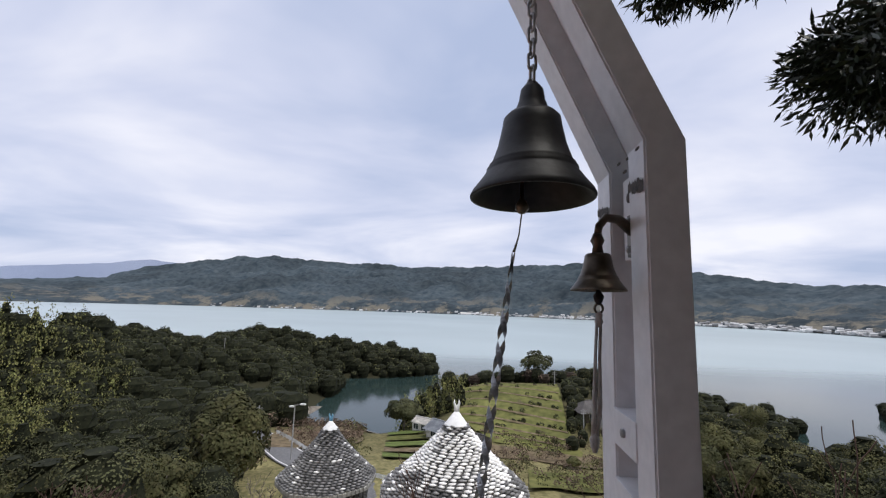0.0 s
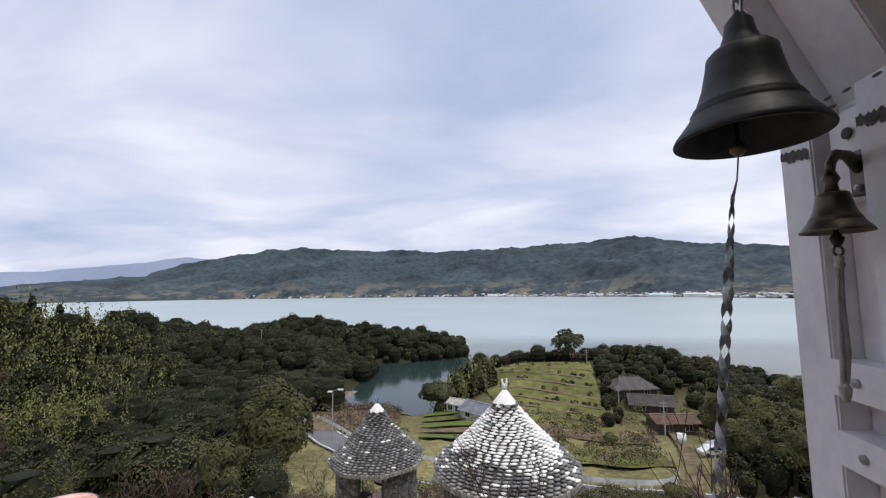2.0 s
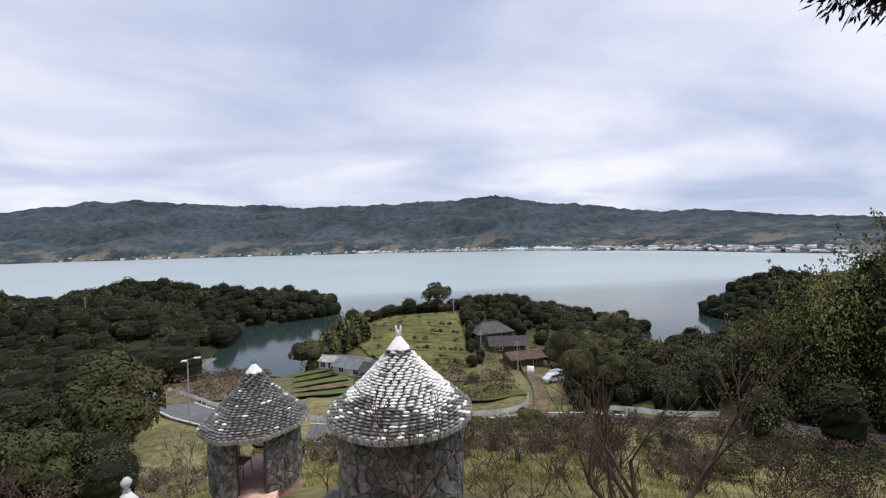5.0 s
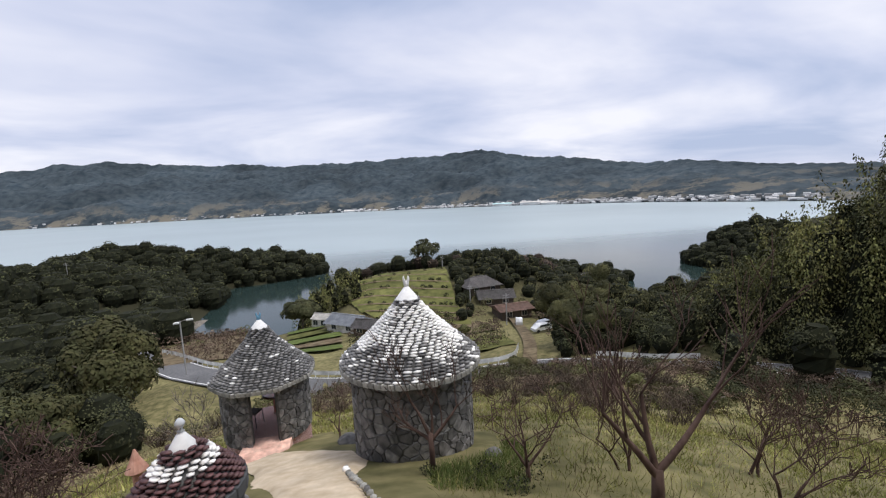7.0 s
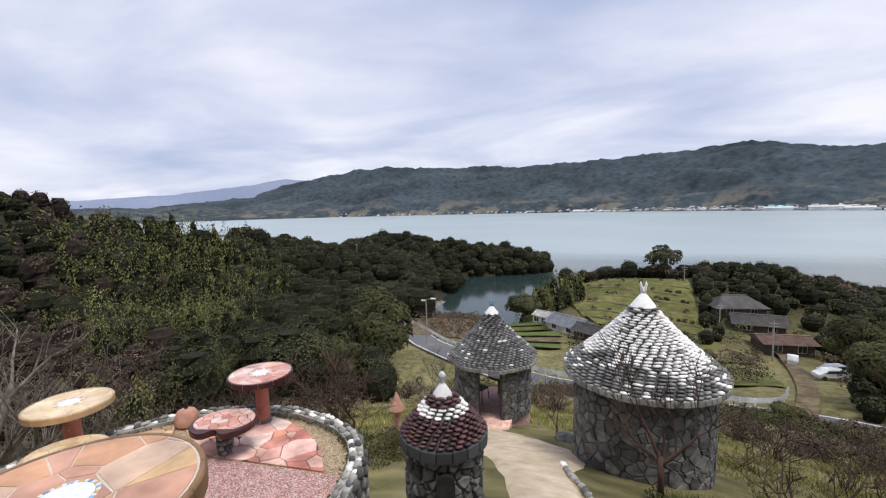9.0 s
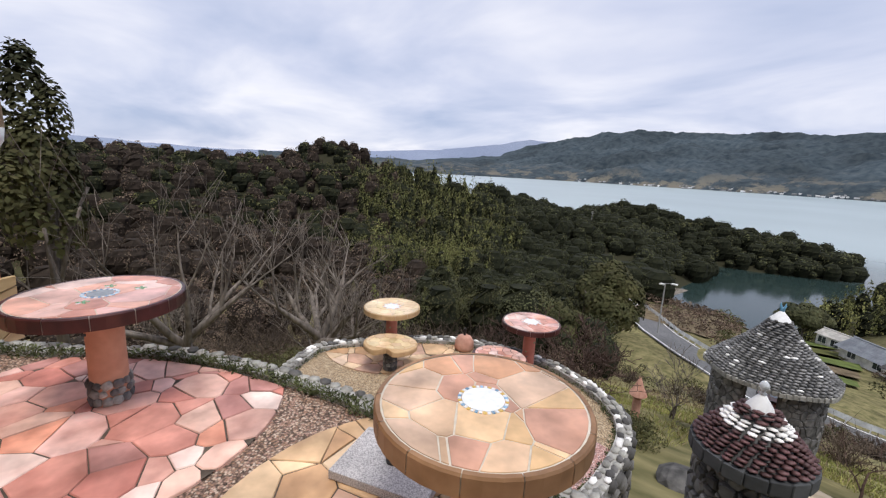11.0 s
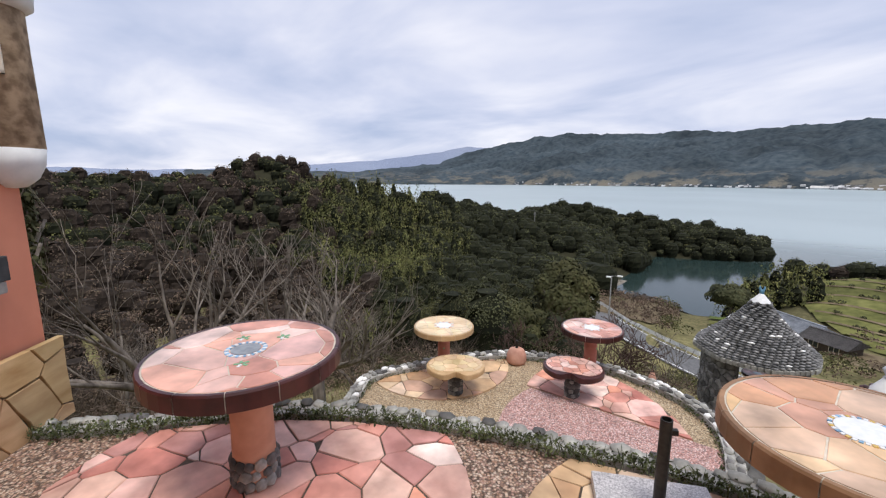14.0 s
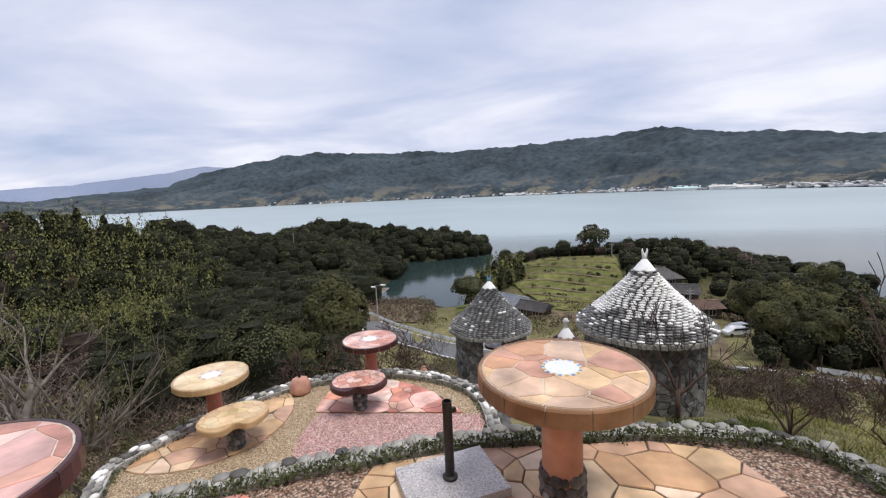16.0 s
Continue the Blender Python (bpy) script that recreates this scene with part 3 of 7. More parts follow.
RINGS_Z = (-1.0, -1.3, -2.7, -3.9, -5.5, -8.8, -17.2, -24.0, -24.3, -28.0, -32.5, -40.0, -43.0, -44.0)


def ridge(x, y, x0, y0, x1, y1, h0, h1, width):
    """A long hill between two points."""
    dx, dy = x1 - x0, y1 - y0
    s = np.clip(((x - x0) * dx + (y - y0) * dy) / (dx * dx + dy * dy), 0, 1)
    d2 = (x - x0 - s * dx) ** 2 + (y - y0 - s * dy) ** 2
    return (h0 + (h1 - h0) * s) * np.exp(-d2 / (2 * width * width))


def ground_height(x, y):
    x, y = np.asarray(x, float), np.asarray(y, float)
    r = np.hypot(x + 2, y)
    z = np.interp(r, RINGS_R, RINGS_Z)
    f = np.clip((y + 0.25 * np.abs(x + 2) + 4) / 10, 0, 1)
    f = f * f * (3 - 2 * f)
    z = z * f + (-0.9 - 0.35 * np.minimum(y + 7, 0)) * (1 - f)
    hill = ridge(x, y, 8, 150, 46, 150, 15.5, 17.5, 25)
    for h in ((50, 165, 94, 181, 14, 8, 22), (-132, 232, -50, 260, 23, 13, 19), (-132, 188, -190, 132, 20, 37, 38),
              (-190, 132, -235, 20, 37, 40, 45), (-235, 20, -230, -120, 40, 40, 60), (-226, 90, -210, 98, 49, 49, 24),
              (70, 40, 130, 60, 12, 22, 26), (192, 176, 270, 168, 21, 32, 17), (-30, 74, -82, 130, 1.5, 6, 13)):
        hill = np.maximum(hill, ridge(x, y, *h))
    cove = ridge(x, y, -20.5, 124, -37, 168, 7, 8, 8)
    return z + hill - cove


def gz(x, y):
    return float(ground_height(x, y))


radii = np.concatenate([np.linspace(0.4, 16, 40), np.geomspace(16.6, 420, 105), [600, 1200, 4700]])
turns = np.linspace(0, 2 * math.pi, 321)[:-1]
RR, TT = np.meshgrid(radii, turns, indexing="ij")
GX, GY = -2 + RR * np.cos(TT), RR * np.sin(TT)
GZ = ground_height(GX, GY)
for i in range(GZ.shape[0]):
    amp = min(0.02 + radii[i] * 0.006, 0.9)
    for j in range(GZ.shape[1]):
        if radii[i] < 420:
            GZ[i, j] += amp * noise.fractal(Vector((GX[i, j], GY[i, j], 0)) / (1.2 + radii[i] * 0.06), 0.8, 2.1, 4)
nr, na = GZ.shape
gverts = np.stack([GX, GY, GZ], -1).reshape(-1, 3).tolist() + [(-2, 0, float(GZ[0].mean()))]
gfaces = [(i * na + j, (i + 1) * na + j, (i + 1) * na + (j + 1) % na, i * na + (j + 1) % na) for i in range(nr - 1) for j in range(na)]
gfaces += [(nr * na, j, (j + 1) % na) for j in range(na)]
ground = tagged(new("ground", mesh_of("ground", gverts, gfaces, GRASS, True)), "grassy hillside falling away to the bay", "ground", kind="structure")

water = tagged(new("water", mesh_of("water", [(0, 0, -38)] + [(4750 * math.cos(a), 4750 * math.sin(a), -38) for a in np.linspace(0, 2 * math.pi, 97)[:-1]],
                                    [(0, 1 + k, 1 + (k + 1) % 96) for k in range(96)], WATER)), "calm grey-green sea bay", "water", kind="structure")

# far shore: wooded hills across the bay, haze put into their base colour
FAR_AZ = (-80, -66, -56, -49, -33, -17, 1.6, 15, 28.6, 33, 37.5, 44, 55, 75)
FAR_TOP = (0.018, 0.021, 0.028, 0.043, 0.073, 0.113, 0.100, 0.098, 0.103, 0.091, 0.072, 0.041, 0.02, 0.018)
FAR_SHORE = (900, 950, 1080, 1150, 1500, 1750, 2000, 2150, 2350, 2450, 2500, 2600, 2600, 2600)
azs = np.linspace(-80, 75, 420)
steps = np.linspace(0, 1, 46)
fv, ff = [], []
for i, a in enumerate(azs):
    top, shore = np.interp(a, FAR_AZ, FAR_TOP), np.interp(a, FAR_AZ, FAR_SHORE)
    shore *= 1 + 0.02 * noise.noise(Vector((a * 0.25, 3, 0)))
    for s in steps:
        d = shore * (1 + 0.75 * s)
        x, y = -d * math.sin(radians(a)), d * math.cos(radians(a))
        rise = top * shore * 1.7 + 36
        shape = (0.10 * min(1, s * 12) + 0.9 * s ** 1.25) if s < 0.93 else 1 - (s - 0.93) * 3
        n = noise.fractal(Vector((x, y, 0)) / 330, 0.9, 2.0, 6)
        fine = noise.fractal(Vector((x, y, 5)) / 48, 0.7, 2.0, 3)
        z = -38.5 + 1.5 * min(1, s * 40) + rise * shape * 0.97 + n * rise * 0.30 * s * (1 - s) * 2 + (n * 0.03 + 0.012 * fine) * rise * min(1, s * 8) + fine * 5 * min(1, s * 20)
        fv.append((x, y, z))
m_ = len(steps)
ff = [(i * m_ + k, i * m_ + k + 1, (i + 1) * m_ + k + 1, (i + 1) * m_ + k) for i in range(len(azs) - 1) for k in range(m_ - 1)]
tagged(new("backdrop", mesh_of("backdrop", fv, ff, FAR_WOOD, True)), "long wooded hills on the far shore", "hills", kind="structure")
# farthest ridge, painted pale blue in place of haze
bv = []
for i, a in enumerate(np.linspace(20, 110, 180)):
    d = 4500
    h = np.interp(a, (20, 34, 40, 46, 52, 58, 66, 80, 92, 110), (0.03, 0.064, 0.073, 0.055, 0.042, 0.034, 0.022, 0.016, 0.024, 0.02))
    h += 0.0022 * noise.fractal(Vector((a * 0.35, 0, 0)), 0.8, 2, 4)
    for z, dd in ((-40, d - 300), (h * d * 0.6, d - 120), (h * d, d)):
        bv.append((-dd * math.sin(radians(a)), dd * math.cos(radians(a)), z))
tagged(new("backdrop_far", mesh_of("backdrop_far", bv, [(i * 3 + k, i * 3 + k + 1, i * 3 + k + 4, i * 3 + k + 3) for i in range(179) for k in (0, 1)], FAR_HAZE_BLUE, True)),
       "distant mountain range painted pale blue for haze", "hills", kind="structure")


def patch(name, x0, y0, ux, uy, length, width, mat, label, lift=0.12, nu=24, nv=12, kind="structure", category="field", edge=None):
    """A piece of land laid over the ground."""
    vs = []
    for i in range(nu + 1):
        for j in range(nv + 1):
            s, t = i / nu, j / nv - 0.5
            w = width * (1 + 0.12 * math.sin(s * 9 + x0))
            x, y = x0 + ux * length * s - uy * w * t, y0 + uy * length * s + ux * w * t
            vs.append((x, y, gz(x, y) + lift))
    fs = [(i * (nv + 1) + j, (i + 1) * (nv + 1) + j, (i + 1) * (nv + 1) + j + 1, i * (nv + 1) + j + 1) for i in range(nu) for j in range(nv)]
    return tagged(new(name, mesh_of(name, vs, fs, mat, True)), label, category, kind=kind)


def ribbon(name, line, width, mat, label, lift=0.1, kind="structure", category="road", level=None):
    vs, fs = [], []
    for i, p in enumerate(line):
        d = (line[min(i + 1, len(line) - 1)] - line[max(i - 1, 0)]).normalized()
        n = Vector((-d.y, d.x, 0))
        for t in (-0.5, -0.17, 0.17, 0.5):
            q = p + n * width * t
            vs.append((q.x, q.y, (gz(q.x, q.y) if level is None else level(q)) + lift))
    for i in range(len(line) - 1):
        fs += [(i * 4 + k, i * 4 + k + 1, i * 4 + 5 + k, i * 4 + 4 + k) for k in range(3)]
    return tagged(new(name, mesh_of(name, vs, fs, mat)), label, category, kind=kind)


def polar(az, d, z=0.0):
    return Vector((-1.3 - d * math.sin(radians(az)), 0.3 + d * math.cos(radians(az)), z))


road_line = smooth_line([polar(a, d) for a, d in ((34, 135), (29, 112), (25.5, 95), (21.5, 77), (16, 66), (7, 59), (-4, 57), (-13, 55.5), (-19, 56), (-25, 56), (-31, 54.5), (-36.5, 52.5), (-42, 51.5), (-52, 51), (-64, 54))], 10)


def road_level(q):
    return gz(q.x, q.y)


ribbon("road", road_line, 6.2, ASPHALT, "grey asphalt road round the hillside", 0.25, level=road_level)
side_road = smooth_line([polar(-22.5, 57), polar(-22.6, 68), polar(-21.8, 82), polar(-20.8, 96), polar(-19.6, 104)], 8)
ribbon("road_side", side_road, 2.1, EARTH, "narrow brown earth lane to the houses", 0.35)
for off in (-2.7, 2.7):
    mark = []
    for i, p in enumerate(road_line):
        d = (road_line[min(i + 1, len(road_line) - 1)] - road_line[max(i - 1, 0)]).normalized()
        mark.append(p + Vector((-d.y, d.x, 0)) * off)
    ribbon("road_marking", mark, 0.16, PAINT_WHITE, "white edge line on the road", 0.27, level=road_level, category="marking")

# terraced green field on the knoll, its rows divided by dark earth banks
FIELD_L = ((-3.0, 97), (1.0, 110), (2.6, 124), (1.0, 138), (-4.5, 150))
FIELD_R = ((-14.8, 93), (-13.2, 104), (-12.2, 118), (-11.6, 134), (-11.0, 150))


def field_at(s, t):
    """A place in the terraced field: s up the slope, t across it, both 0 to 1."""
    k = [i / 4 for i in range(5)]
    a = polar(float(np.interp(s, k, [q[0] for q in FIELD_L])), float(np.interp(s, k, [q[1] for q in FIELD_L])))
    b = polar(float(np.interp(s, k, [q[0] for q in FIELD_R])), float(np.interp(s, k, [q[1] for q in FIELD_R])))
    return a.lerp(b, t)


NU, NV = 56, 24
fld = []
for i in range(NU + 1):
    for j in range(NV + 1):
        p = field_at(i / NU, j / NV)
        fld.append((p.x, p.y, gz(p.x, p.y) + 0.45 + 0.55 * ((i / NU * 9 + 0.25 * j / NV) % 1.0 - 0.5)))
field = tagged(new("field", mesh_of("field", fld, [(i * (NV + 1) + j, i * (NV + 1) + j + 1, (i + 1) * (NV + 1) + j + 1, (i + 1) * (NV + 1) + j) for i in range(NU) for j in range(NV)], FIELD)),
               "green terraced field on a knoll", "field", kind="structure")
patch("field_low", 9, 72, 1, -0.1, 15, 12, FIELD, "small green lawn beside the lane", 0.3)
for k in range(5):
    patch("field_paddy", -20.5 + k * 0.9, 103 - k * 5.6, 0.98, 0.2, 12.5 - k * 0.5, 3.9, (PADDY, FIELD, PADDY, EARTH, PADDY)[k], "strip of green vegetables in a plot by the shore", 0.4, 10, 4)
patch("field_earth", 1, 90, 0.97, -0.12, 26, 9, EARTH, "bare brown plot below the terraces", 0.3)
patch("field_bank", -60, 162, 0.66, -0.75, 56, 15, ROCK, "rocky brown shore bank", 0.5)
patch("field_scrub", -70, 118, 0.45, -0.9, 40, 14, EARTH, "brown scrub beside the road", 0.25)
patch("field_shore", -33, 80, -0.08, 1, 40, 17, EARTH, "brown scrubby bank between the road and the cove", 0.28)
patch("field_gap", -112, 170, 0.4, 0.9, 40, 12, EARTH, "dry brown clearing in the woods", 0.6)


# dark banks between the terraces of the field
for k in range(9):
    bank = [field_at(min(0.99, (k + 0.98 - 0.25 * w_) / 9), w_) for w_ in np.linspace(0.02, 0.98, 17)]
    ribbon("field_bank_row", bank, 0.9, EARTH, "brown bank between two field terraces", 0.85, category="bank")

# ---- woods ----
class Leaves:
    """Collects small leaf clumps as loose quads."""

    def __init__(self, seed):
        self.rng, self.out, self.tint = np.random.default_rng(seed), [], []

    def crown(self, c, radii, n, size, lobes=6, spread=0.24):
        """An uneven crown: leaf clumps on the outside of a rounded body and the boughs that bulge from it."""
        g = self.rng
        lo = g.normal(size=(lobes, 3))
        lo /= np.linalg.norm(lo, axis=1)[:, None]
        lo[:, 2] = np.abs(lo[:, 2]) * 1.05 - 0.2
        lr = g.uniform(0.26, 0.46, lobes)
        lc = lo * (1.0 - lr)[:, None] * g.uniform(0.9, 1.1, lobes)[:, None]
        lc[0], lr[0] = (0, 0, -0.05), 0.7
        k = g.choice(lobes, n, p=lr ** 2 / np.sum(lr ** 2))
        d = g.normal(size=(n, 3))
        d /= np.linalg.norm(d, axis=1)[:, None]
        d[:, 2] = np.where(d[:, 2] < -0.3, -d[:, 2], d[:, 2])
        p = lc[k] + d * (lr[k] * g.uniform(0.86, 1.05, n))[:, None]
        keep = ~(((p[:, None] - lc[None]) ** 2).sum(-1) < (0.8 * lr) ** 2).any(1)
        p, d, k = p[keep], d[keep], k[keep]
        bough = g.uniform(0.8, 1.25, lobes) * g.uniform(0.6, 1.35)
        p = p * np.asarray(radii) + np.asarray(c)
        self.quads(p, d + g.normal(size=p.shape) * spread, size * g.uniform(0.6, 1.4, len(p)), tint=bough[k])

    def plume(self, c, r, h, n, size):
        """Leaning feathery stems of bamboo, drooping at the tip."""
        g = self.rng
        k = max(3, int(r * 2.4))
        root = g.normal(0, r * 0.5, (k, 2))
        lean = g.normal(0, h * 0.09, (k, 2)) + root * 0.3
        tall = h * g.uniform(0.66, 1.1, k)
        j = g.integers(0, k, n)
        s = 0.12 + 0.88 * g.uniform(0, 1, n) ** 0.9
        wide = r * 0.27 * np.sin(np.pi * np.clip(s * 0.9 + 0.09, 0, 1)) ** 0.7 + 0.05
        off = g.normal(size=(n, 2))
        xy = root[j] + lean[j] * (s ** 2)[:, None] + off * wide[:, None]
        p = np.stack([c[0] + xy[:, 0], c[1] + xy[:, 1], c[2] + tall[j] * s - np.hypot(off[:, 0], off[:, 1]) * wide * 0.5], 1)
        shade = (g.uniform(0.62, 1.3, k) * g.uniform(0.85, 1.15))[j]
        ln = size * g.uniform(0.8, 1.7, n)[:, None]
        hang = np.stack([off[:, 0] * 0.45, off[:, 1] * 0.45, np.full(n, -1.0)], 1) + g.normal(size=(n, 3)) * 0.3
        hang /= np.linalg.norm(hang, axis=1)[:, None]
        side = np.cross(hang, np.stack([off[:, 0], off[:, 1], np.full(n, 0.6)], 1) + g.normal(size=(n, 3)) * 0.3)
        side /= np.linalg.norm(side, axis=1)[:, None] + 1e-9
        self.raw(np.stack([p, p + hang * ln * 0.45 + side * ln * 0.24, p + hang * ln, p + hang * ln * 0.45 - side * ln * 0.24], 1), shade)

    def raw(self, q, tint=1.0):
        self.out.append(q)
        self.tint.append(np.broadcast_to(np.asarray(tint, float), (len(q),)))

    def quads(self, p, nrm, size, aspect=0.62, tint=1.0):
        g = self.rng
        nrm = nrm / np.linalg.norm(nrm, axis=1)[:, None]
        r = g.normal(size=p.shape)
        u = np.cross(nrm, r)
        u /= np.linalg.norm(u, axis=1)[:, None]
        v = np.cross(nrm, u)
        u, v = u * size[:, None] * 0.5, v * size[:, None] * 0.5 * aspect
        self.raw(np.stack([p - u, p + v * 0.9 - u * 0.1, p + u, p - v], 1), tint)

    def sticks(self, a, b, w):
        g = self.rng
        d = b - a
        s = np.cross(d, g.normal(size=d.shape))
        s /= np.linalg.norm(s, axis=1)[:, None] + 1e-9
        s *= np.asarray(w)[:, None]
        self.raw(np.stack([a - s, a + s, b + s * 0.25, b - s * 0.25], 1))

    def mesh(self, name, mat):
        me = quads_mesh(name, np.concatenate(self.out), mat)
        shade = me.attributes.new("tint", "FLOAT", "FACE")
        shade.data.foreach_set("value", np.concatenate(self.tint).astype(np.float32))
        return me


def wood(name, label, mat, spots, seed, leaf=0.07, core=True, thin=0.8, category="woods", plume=False):
    """Many trees too far off to count, as one stretch of woods. spots: (x, y, radius, height)."""
    lv = Leaves(seed)
    cv, cf = [], []
    for x, y, r, h in spots:
        z = gz(x, y)
        d = math.hypot(x + 1.5, y)
        size = max(0.19, min(0.85, d * (0.0034 if d > 85 else 0.0042)))
        n = int(thin * (4.6 if d > 95 else 6.5) * r * (h * 0.5 + r) / (size * size) * 0.75)
        n = max(90, min(n, 2600))
        rz = h * 0.52
        zc = z + h - rz
        if plume:
            lv.plume((x, y, z), r, h, n, size)
        else:
            lv.crown((x, y, zc), (r, r, rz), n, size, 10)
        # solid dark body inside the crown stands for its inner shade
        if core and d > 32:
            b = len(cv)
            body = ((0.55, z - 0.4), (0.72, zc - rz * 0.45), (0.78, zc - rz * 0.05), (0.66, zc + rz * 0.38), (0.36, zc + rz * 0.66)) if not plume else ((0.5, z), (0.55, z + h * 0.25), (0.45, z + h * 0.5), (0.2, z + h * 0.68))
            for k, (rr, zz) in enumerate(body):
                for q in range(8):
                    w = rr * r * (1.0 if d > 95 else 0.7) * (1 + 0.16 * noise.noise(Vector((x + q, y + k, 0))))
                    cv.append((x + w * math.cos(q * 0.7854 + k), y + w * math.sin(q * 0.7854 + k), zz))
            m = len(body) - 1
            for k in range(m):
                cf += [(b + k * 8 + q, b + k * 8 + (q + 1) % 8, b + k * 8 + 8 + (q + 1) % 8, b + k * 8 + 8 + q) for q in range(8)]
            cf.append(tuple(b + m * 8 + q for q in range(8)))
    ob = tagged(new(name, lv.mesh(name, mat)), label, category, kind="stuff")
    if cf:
        tagged(new(name + "_shade", mesh_of(name + "_shade", cv, cf, BROWN_CORE if mat is LEAF_BROWN else CROWN_CORE)), "dark solid filler for the shade inside the " + category, category, kind="stuff")
    return ob


def spots(seed, n, az, dist, r, h, keep=None, sep=0.6):
    """Tree places in a stretch of the land given by bearing and distance."""
    rnd, out = random.Random(seed), []
    for _ in range(n * 9):
        a = rnd.uniform(*az)
        d = math.sqrt(rnd.uniform(dist[0] ** 2, dist[1] ** 2))
        p = polar(a, d)
        rr = rnd.uniform(*r)
        if keep and not keep(p.x, p.y, a, d):
            continue
        if gz(p.x, p.y) < -38.5 or near_road(p.x, p.y, rr * 0.6 + 3.0):
            continue
        if all((p.x - q[0]) ** 2 + (p.y - q[1]) ** 2 > (sep * (rr + q[2])) ** 2 for q in out):
            out.append((p.x, p.y, rr, rnd.uniform(*h) * rr / ((r[0] + r[1]) / 2)))
        if len(out) >= n:
            break
    return out


HOUSE_AT = [polar(a, d) for a, d in ((2.6, 98), (5.9, 106), (-0.3, 92), (-15.8, 122), (-18.0, 114), (-20.2, 103), (-44.2, 186), (-21.2, 93), (-24.2, 80), (-24.4, 85))]
ROAD_XY = np.array([(p.x, p.y) for p in road_line + side_road])


def near_road(x, y, d):
    if any((p.x - x) ** 2 + (p.y - y) ** 2 < (d + 1.2) ** 2 for p in HOUSE_AT):
        return True
    return bool(np.min((ROAD_XY[:, 0] - x) ** 2 + (ROAD_XY[:, 1] - y) ** 2) < d * d)


wood("dark_woods", "dense dark evergreen woods on the hill", LEAF_DARK,
     spots(1, 640, (22, 47), (112, 262), (2.2, 5.4), (6, 9), lambda x, y, a, d: gz(x, y) > -38 and not (25 < a < 30 and 172 < d < 196), 0.46), 11)
wood("bamboo_grove", "feathery yellow-green bamboo on the hillside", LEAF_BAMBOO,
     spots(2, 290, (39, 66), (95, 215), (1.8, 3.2), (9, 12), lambda x, y, a, d: abs(a - 53.5) < 8.5 + 8 * noise.noise(Vector((x, y, 0)) * 0.035) + 3 * noise.noise(Vector((x, y, 4)) * 0.11)), 12, core=True, plume=True)
wood("grove_trees", "dark trees among the bamboo", LEAF_DARK, spots(22, 70, (44, 62), (110, 225), (2.6, 4.4), (6, 9)), 39)
wood("hill_woods", "mixed brown and green woods up the slope", LEAF_MID, spots(3, 420, (56, 98), (150, 290), (2.4, 5.4), (5.5, 8.5), None, 0.42), 13)
wood("hill_brown", "leafless brown trees among the hill woods", LEAF_BROWN, spots(23, 300, (58, 98), (110, 260), (2.4, 4.8), (6.5, 10), None, 0.45), 40, thin=0.7)
wood("hill_olive", "olive scrub and orchard rows on the hill", LEAF_BAMBOO, spots(24, 60, (60, 90), (130, 230), (2.2, 3.8), (5, 8)), 43, thin=0.7)
wood("brown_woods", "leafless brown woods in the valley", LEAF_BROWN, spots(4, 380, (54, 100), (46, 170), (1.8, 4.0), (4, 7), None, 0.46), 14, thin=0.6)
wood("promontory_woods", "dark evergreen woods on the promontory", LEAF_DARK,
     spots(5, 380, (5, 33), (190, 300), (2.4, 5.6), (5.5, 9), lambda x, y, a, d: gz(x, y) > -38.4, 0.42), 15)
wood("promontory_scrub", "olive scrub among the promontory trees", LEAF_MID, spots(6, 80, (8, 33), (196, 280), (3, 4.5), (5, 7), lambda x, y, a, d: gz(x, y) > -36), 16)
wood("valley_trees", "dark round trees in the valley", LEAF_DARK, spots(7, 120, (28, 54), (34, 114), (1.8, 4.2), (4.5, 7.5), None, 0.48), 17, thin=0.7)
wood("valley_olives", "round olive-green trees in the valley", LEAF_MID, spots(27, 45, (28, 52), (38, 90), (2.2, 3.6), (5, 7.5)), 49, thin=0.7)
wood("valley_bamboo", "light green bamboo thicket in the valley", LEAF_BAMBOO, spots(8, 9, (44, 58), (34, 60), (1.6, 2.4), (5, 7)), 18, plume=True)
wood("field_fringe", "trees along the top of the green field", LEAF_DARK, spots(9, 170, (-36, 4), (154, 205), (2.0, 4.4), (3.8, 6.6), lambda x, y, a, d: gz(x, y) > -38.4, 0.42), 19)
wood("fringe_scrub", "brownish scrub behind the field", LEAF_BROWN, spots(10, 36, (-28, 2), (140, 200), (2.5, 4), (4, 6), lambda x, y, a, d: gz(x, y) > -36 and d > 148 - a * 0.0), 20)
wood("fringe_bamboo", "bamboo clump beside the white house", LEAF_BAMBOO, spots(11, 30, (1, 9), (122, 165), (2, 3.2), (6, 8)), 21, plume=True)
wood("house_trees", "trees between the farm houses", LEAF_MID, spots(12, 130, (-33, -12.5), (94, 165), (1.6, 3.2), (3.0, 5.5), lambda x, y, a, d: d > 124 or a < -22.5), 22)
wood("house_hedge", "dark hedge between the field and the farm", LEAF_DARK, spots(55, 36, (-15.5, -12), (96, 150), (1.0, 1.8), (2.2, 3.6), lambda x, y, a, d: abs(a + 13.4 - (d - 120) * 0.03) < 0.9, 0.4), 56)
wood("right_woods", "green woods by the road bend", LEAF_MID, spots(13, 150, (-50, -25.5), (62, 150), (1.8, 4.2), (4.2, 7.0), lambda x, y, a, d: gz(x, y) > -38 and (a < -29 or d > 82), 0.46), 23, thin=0.8)
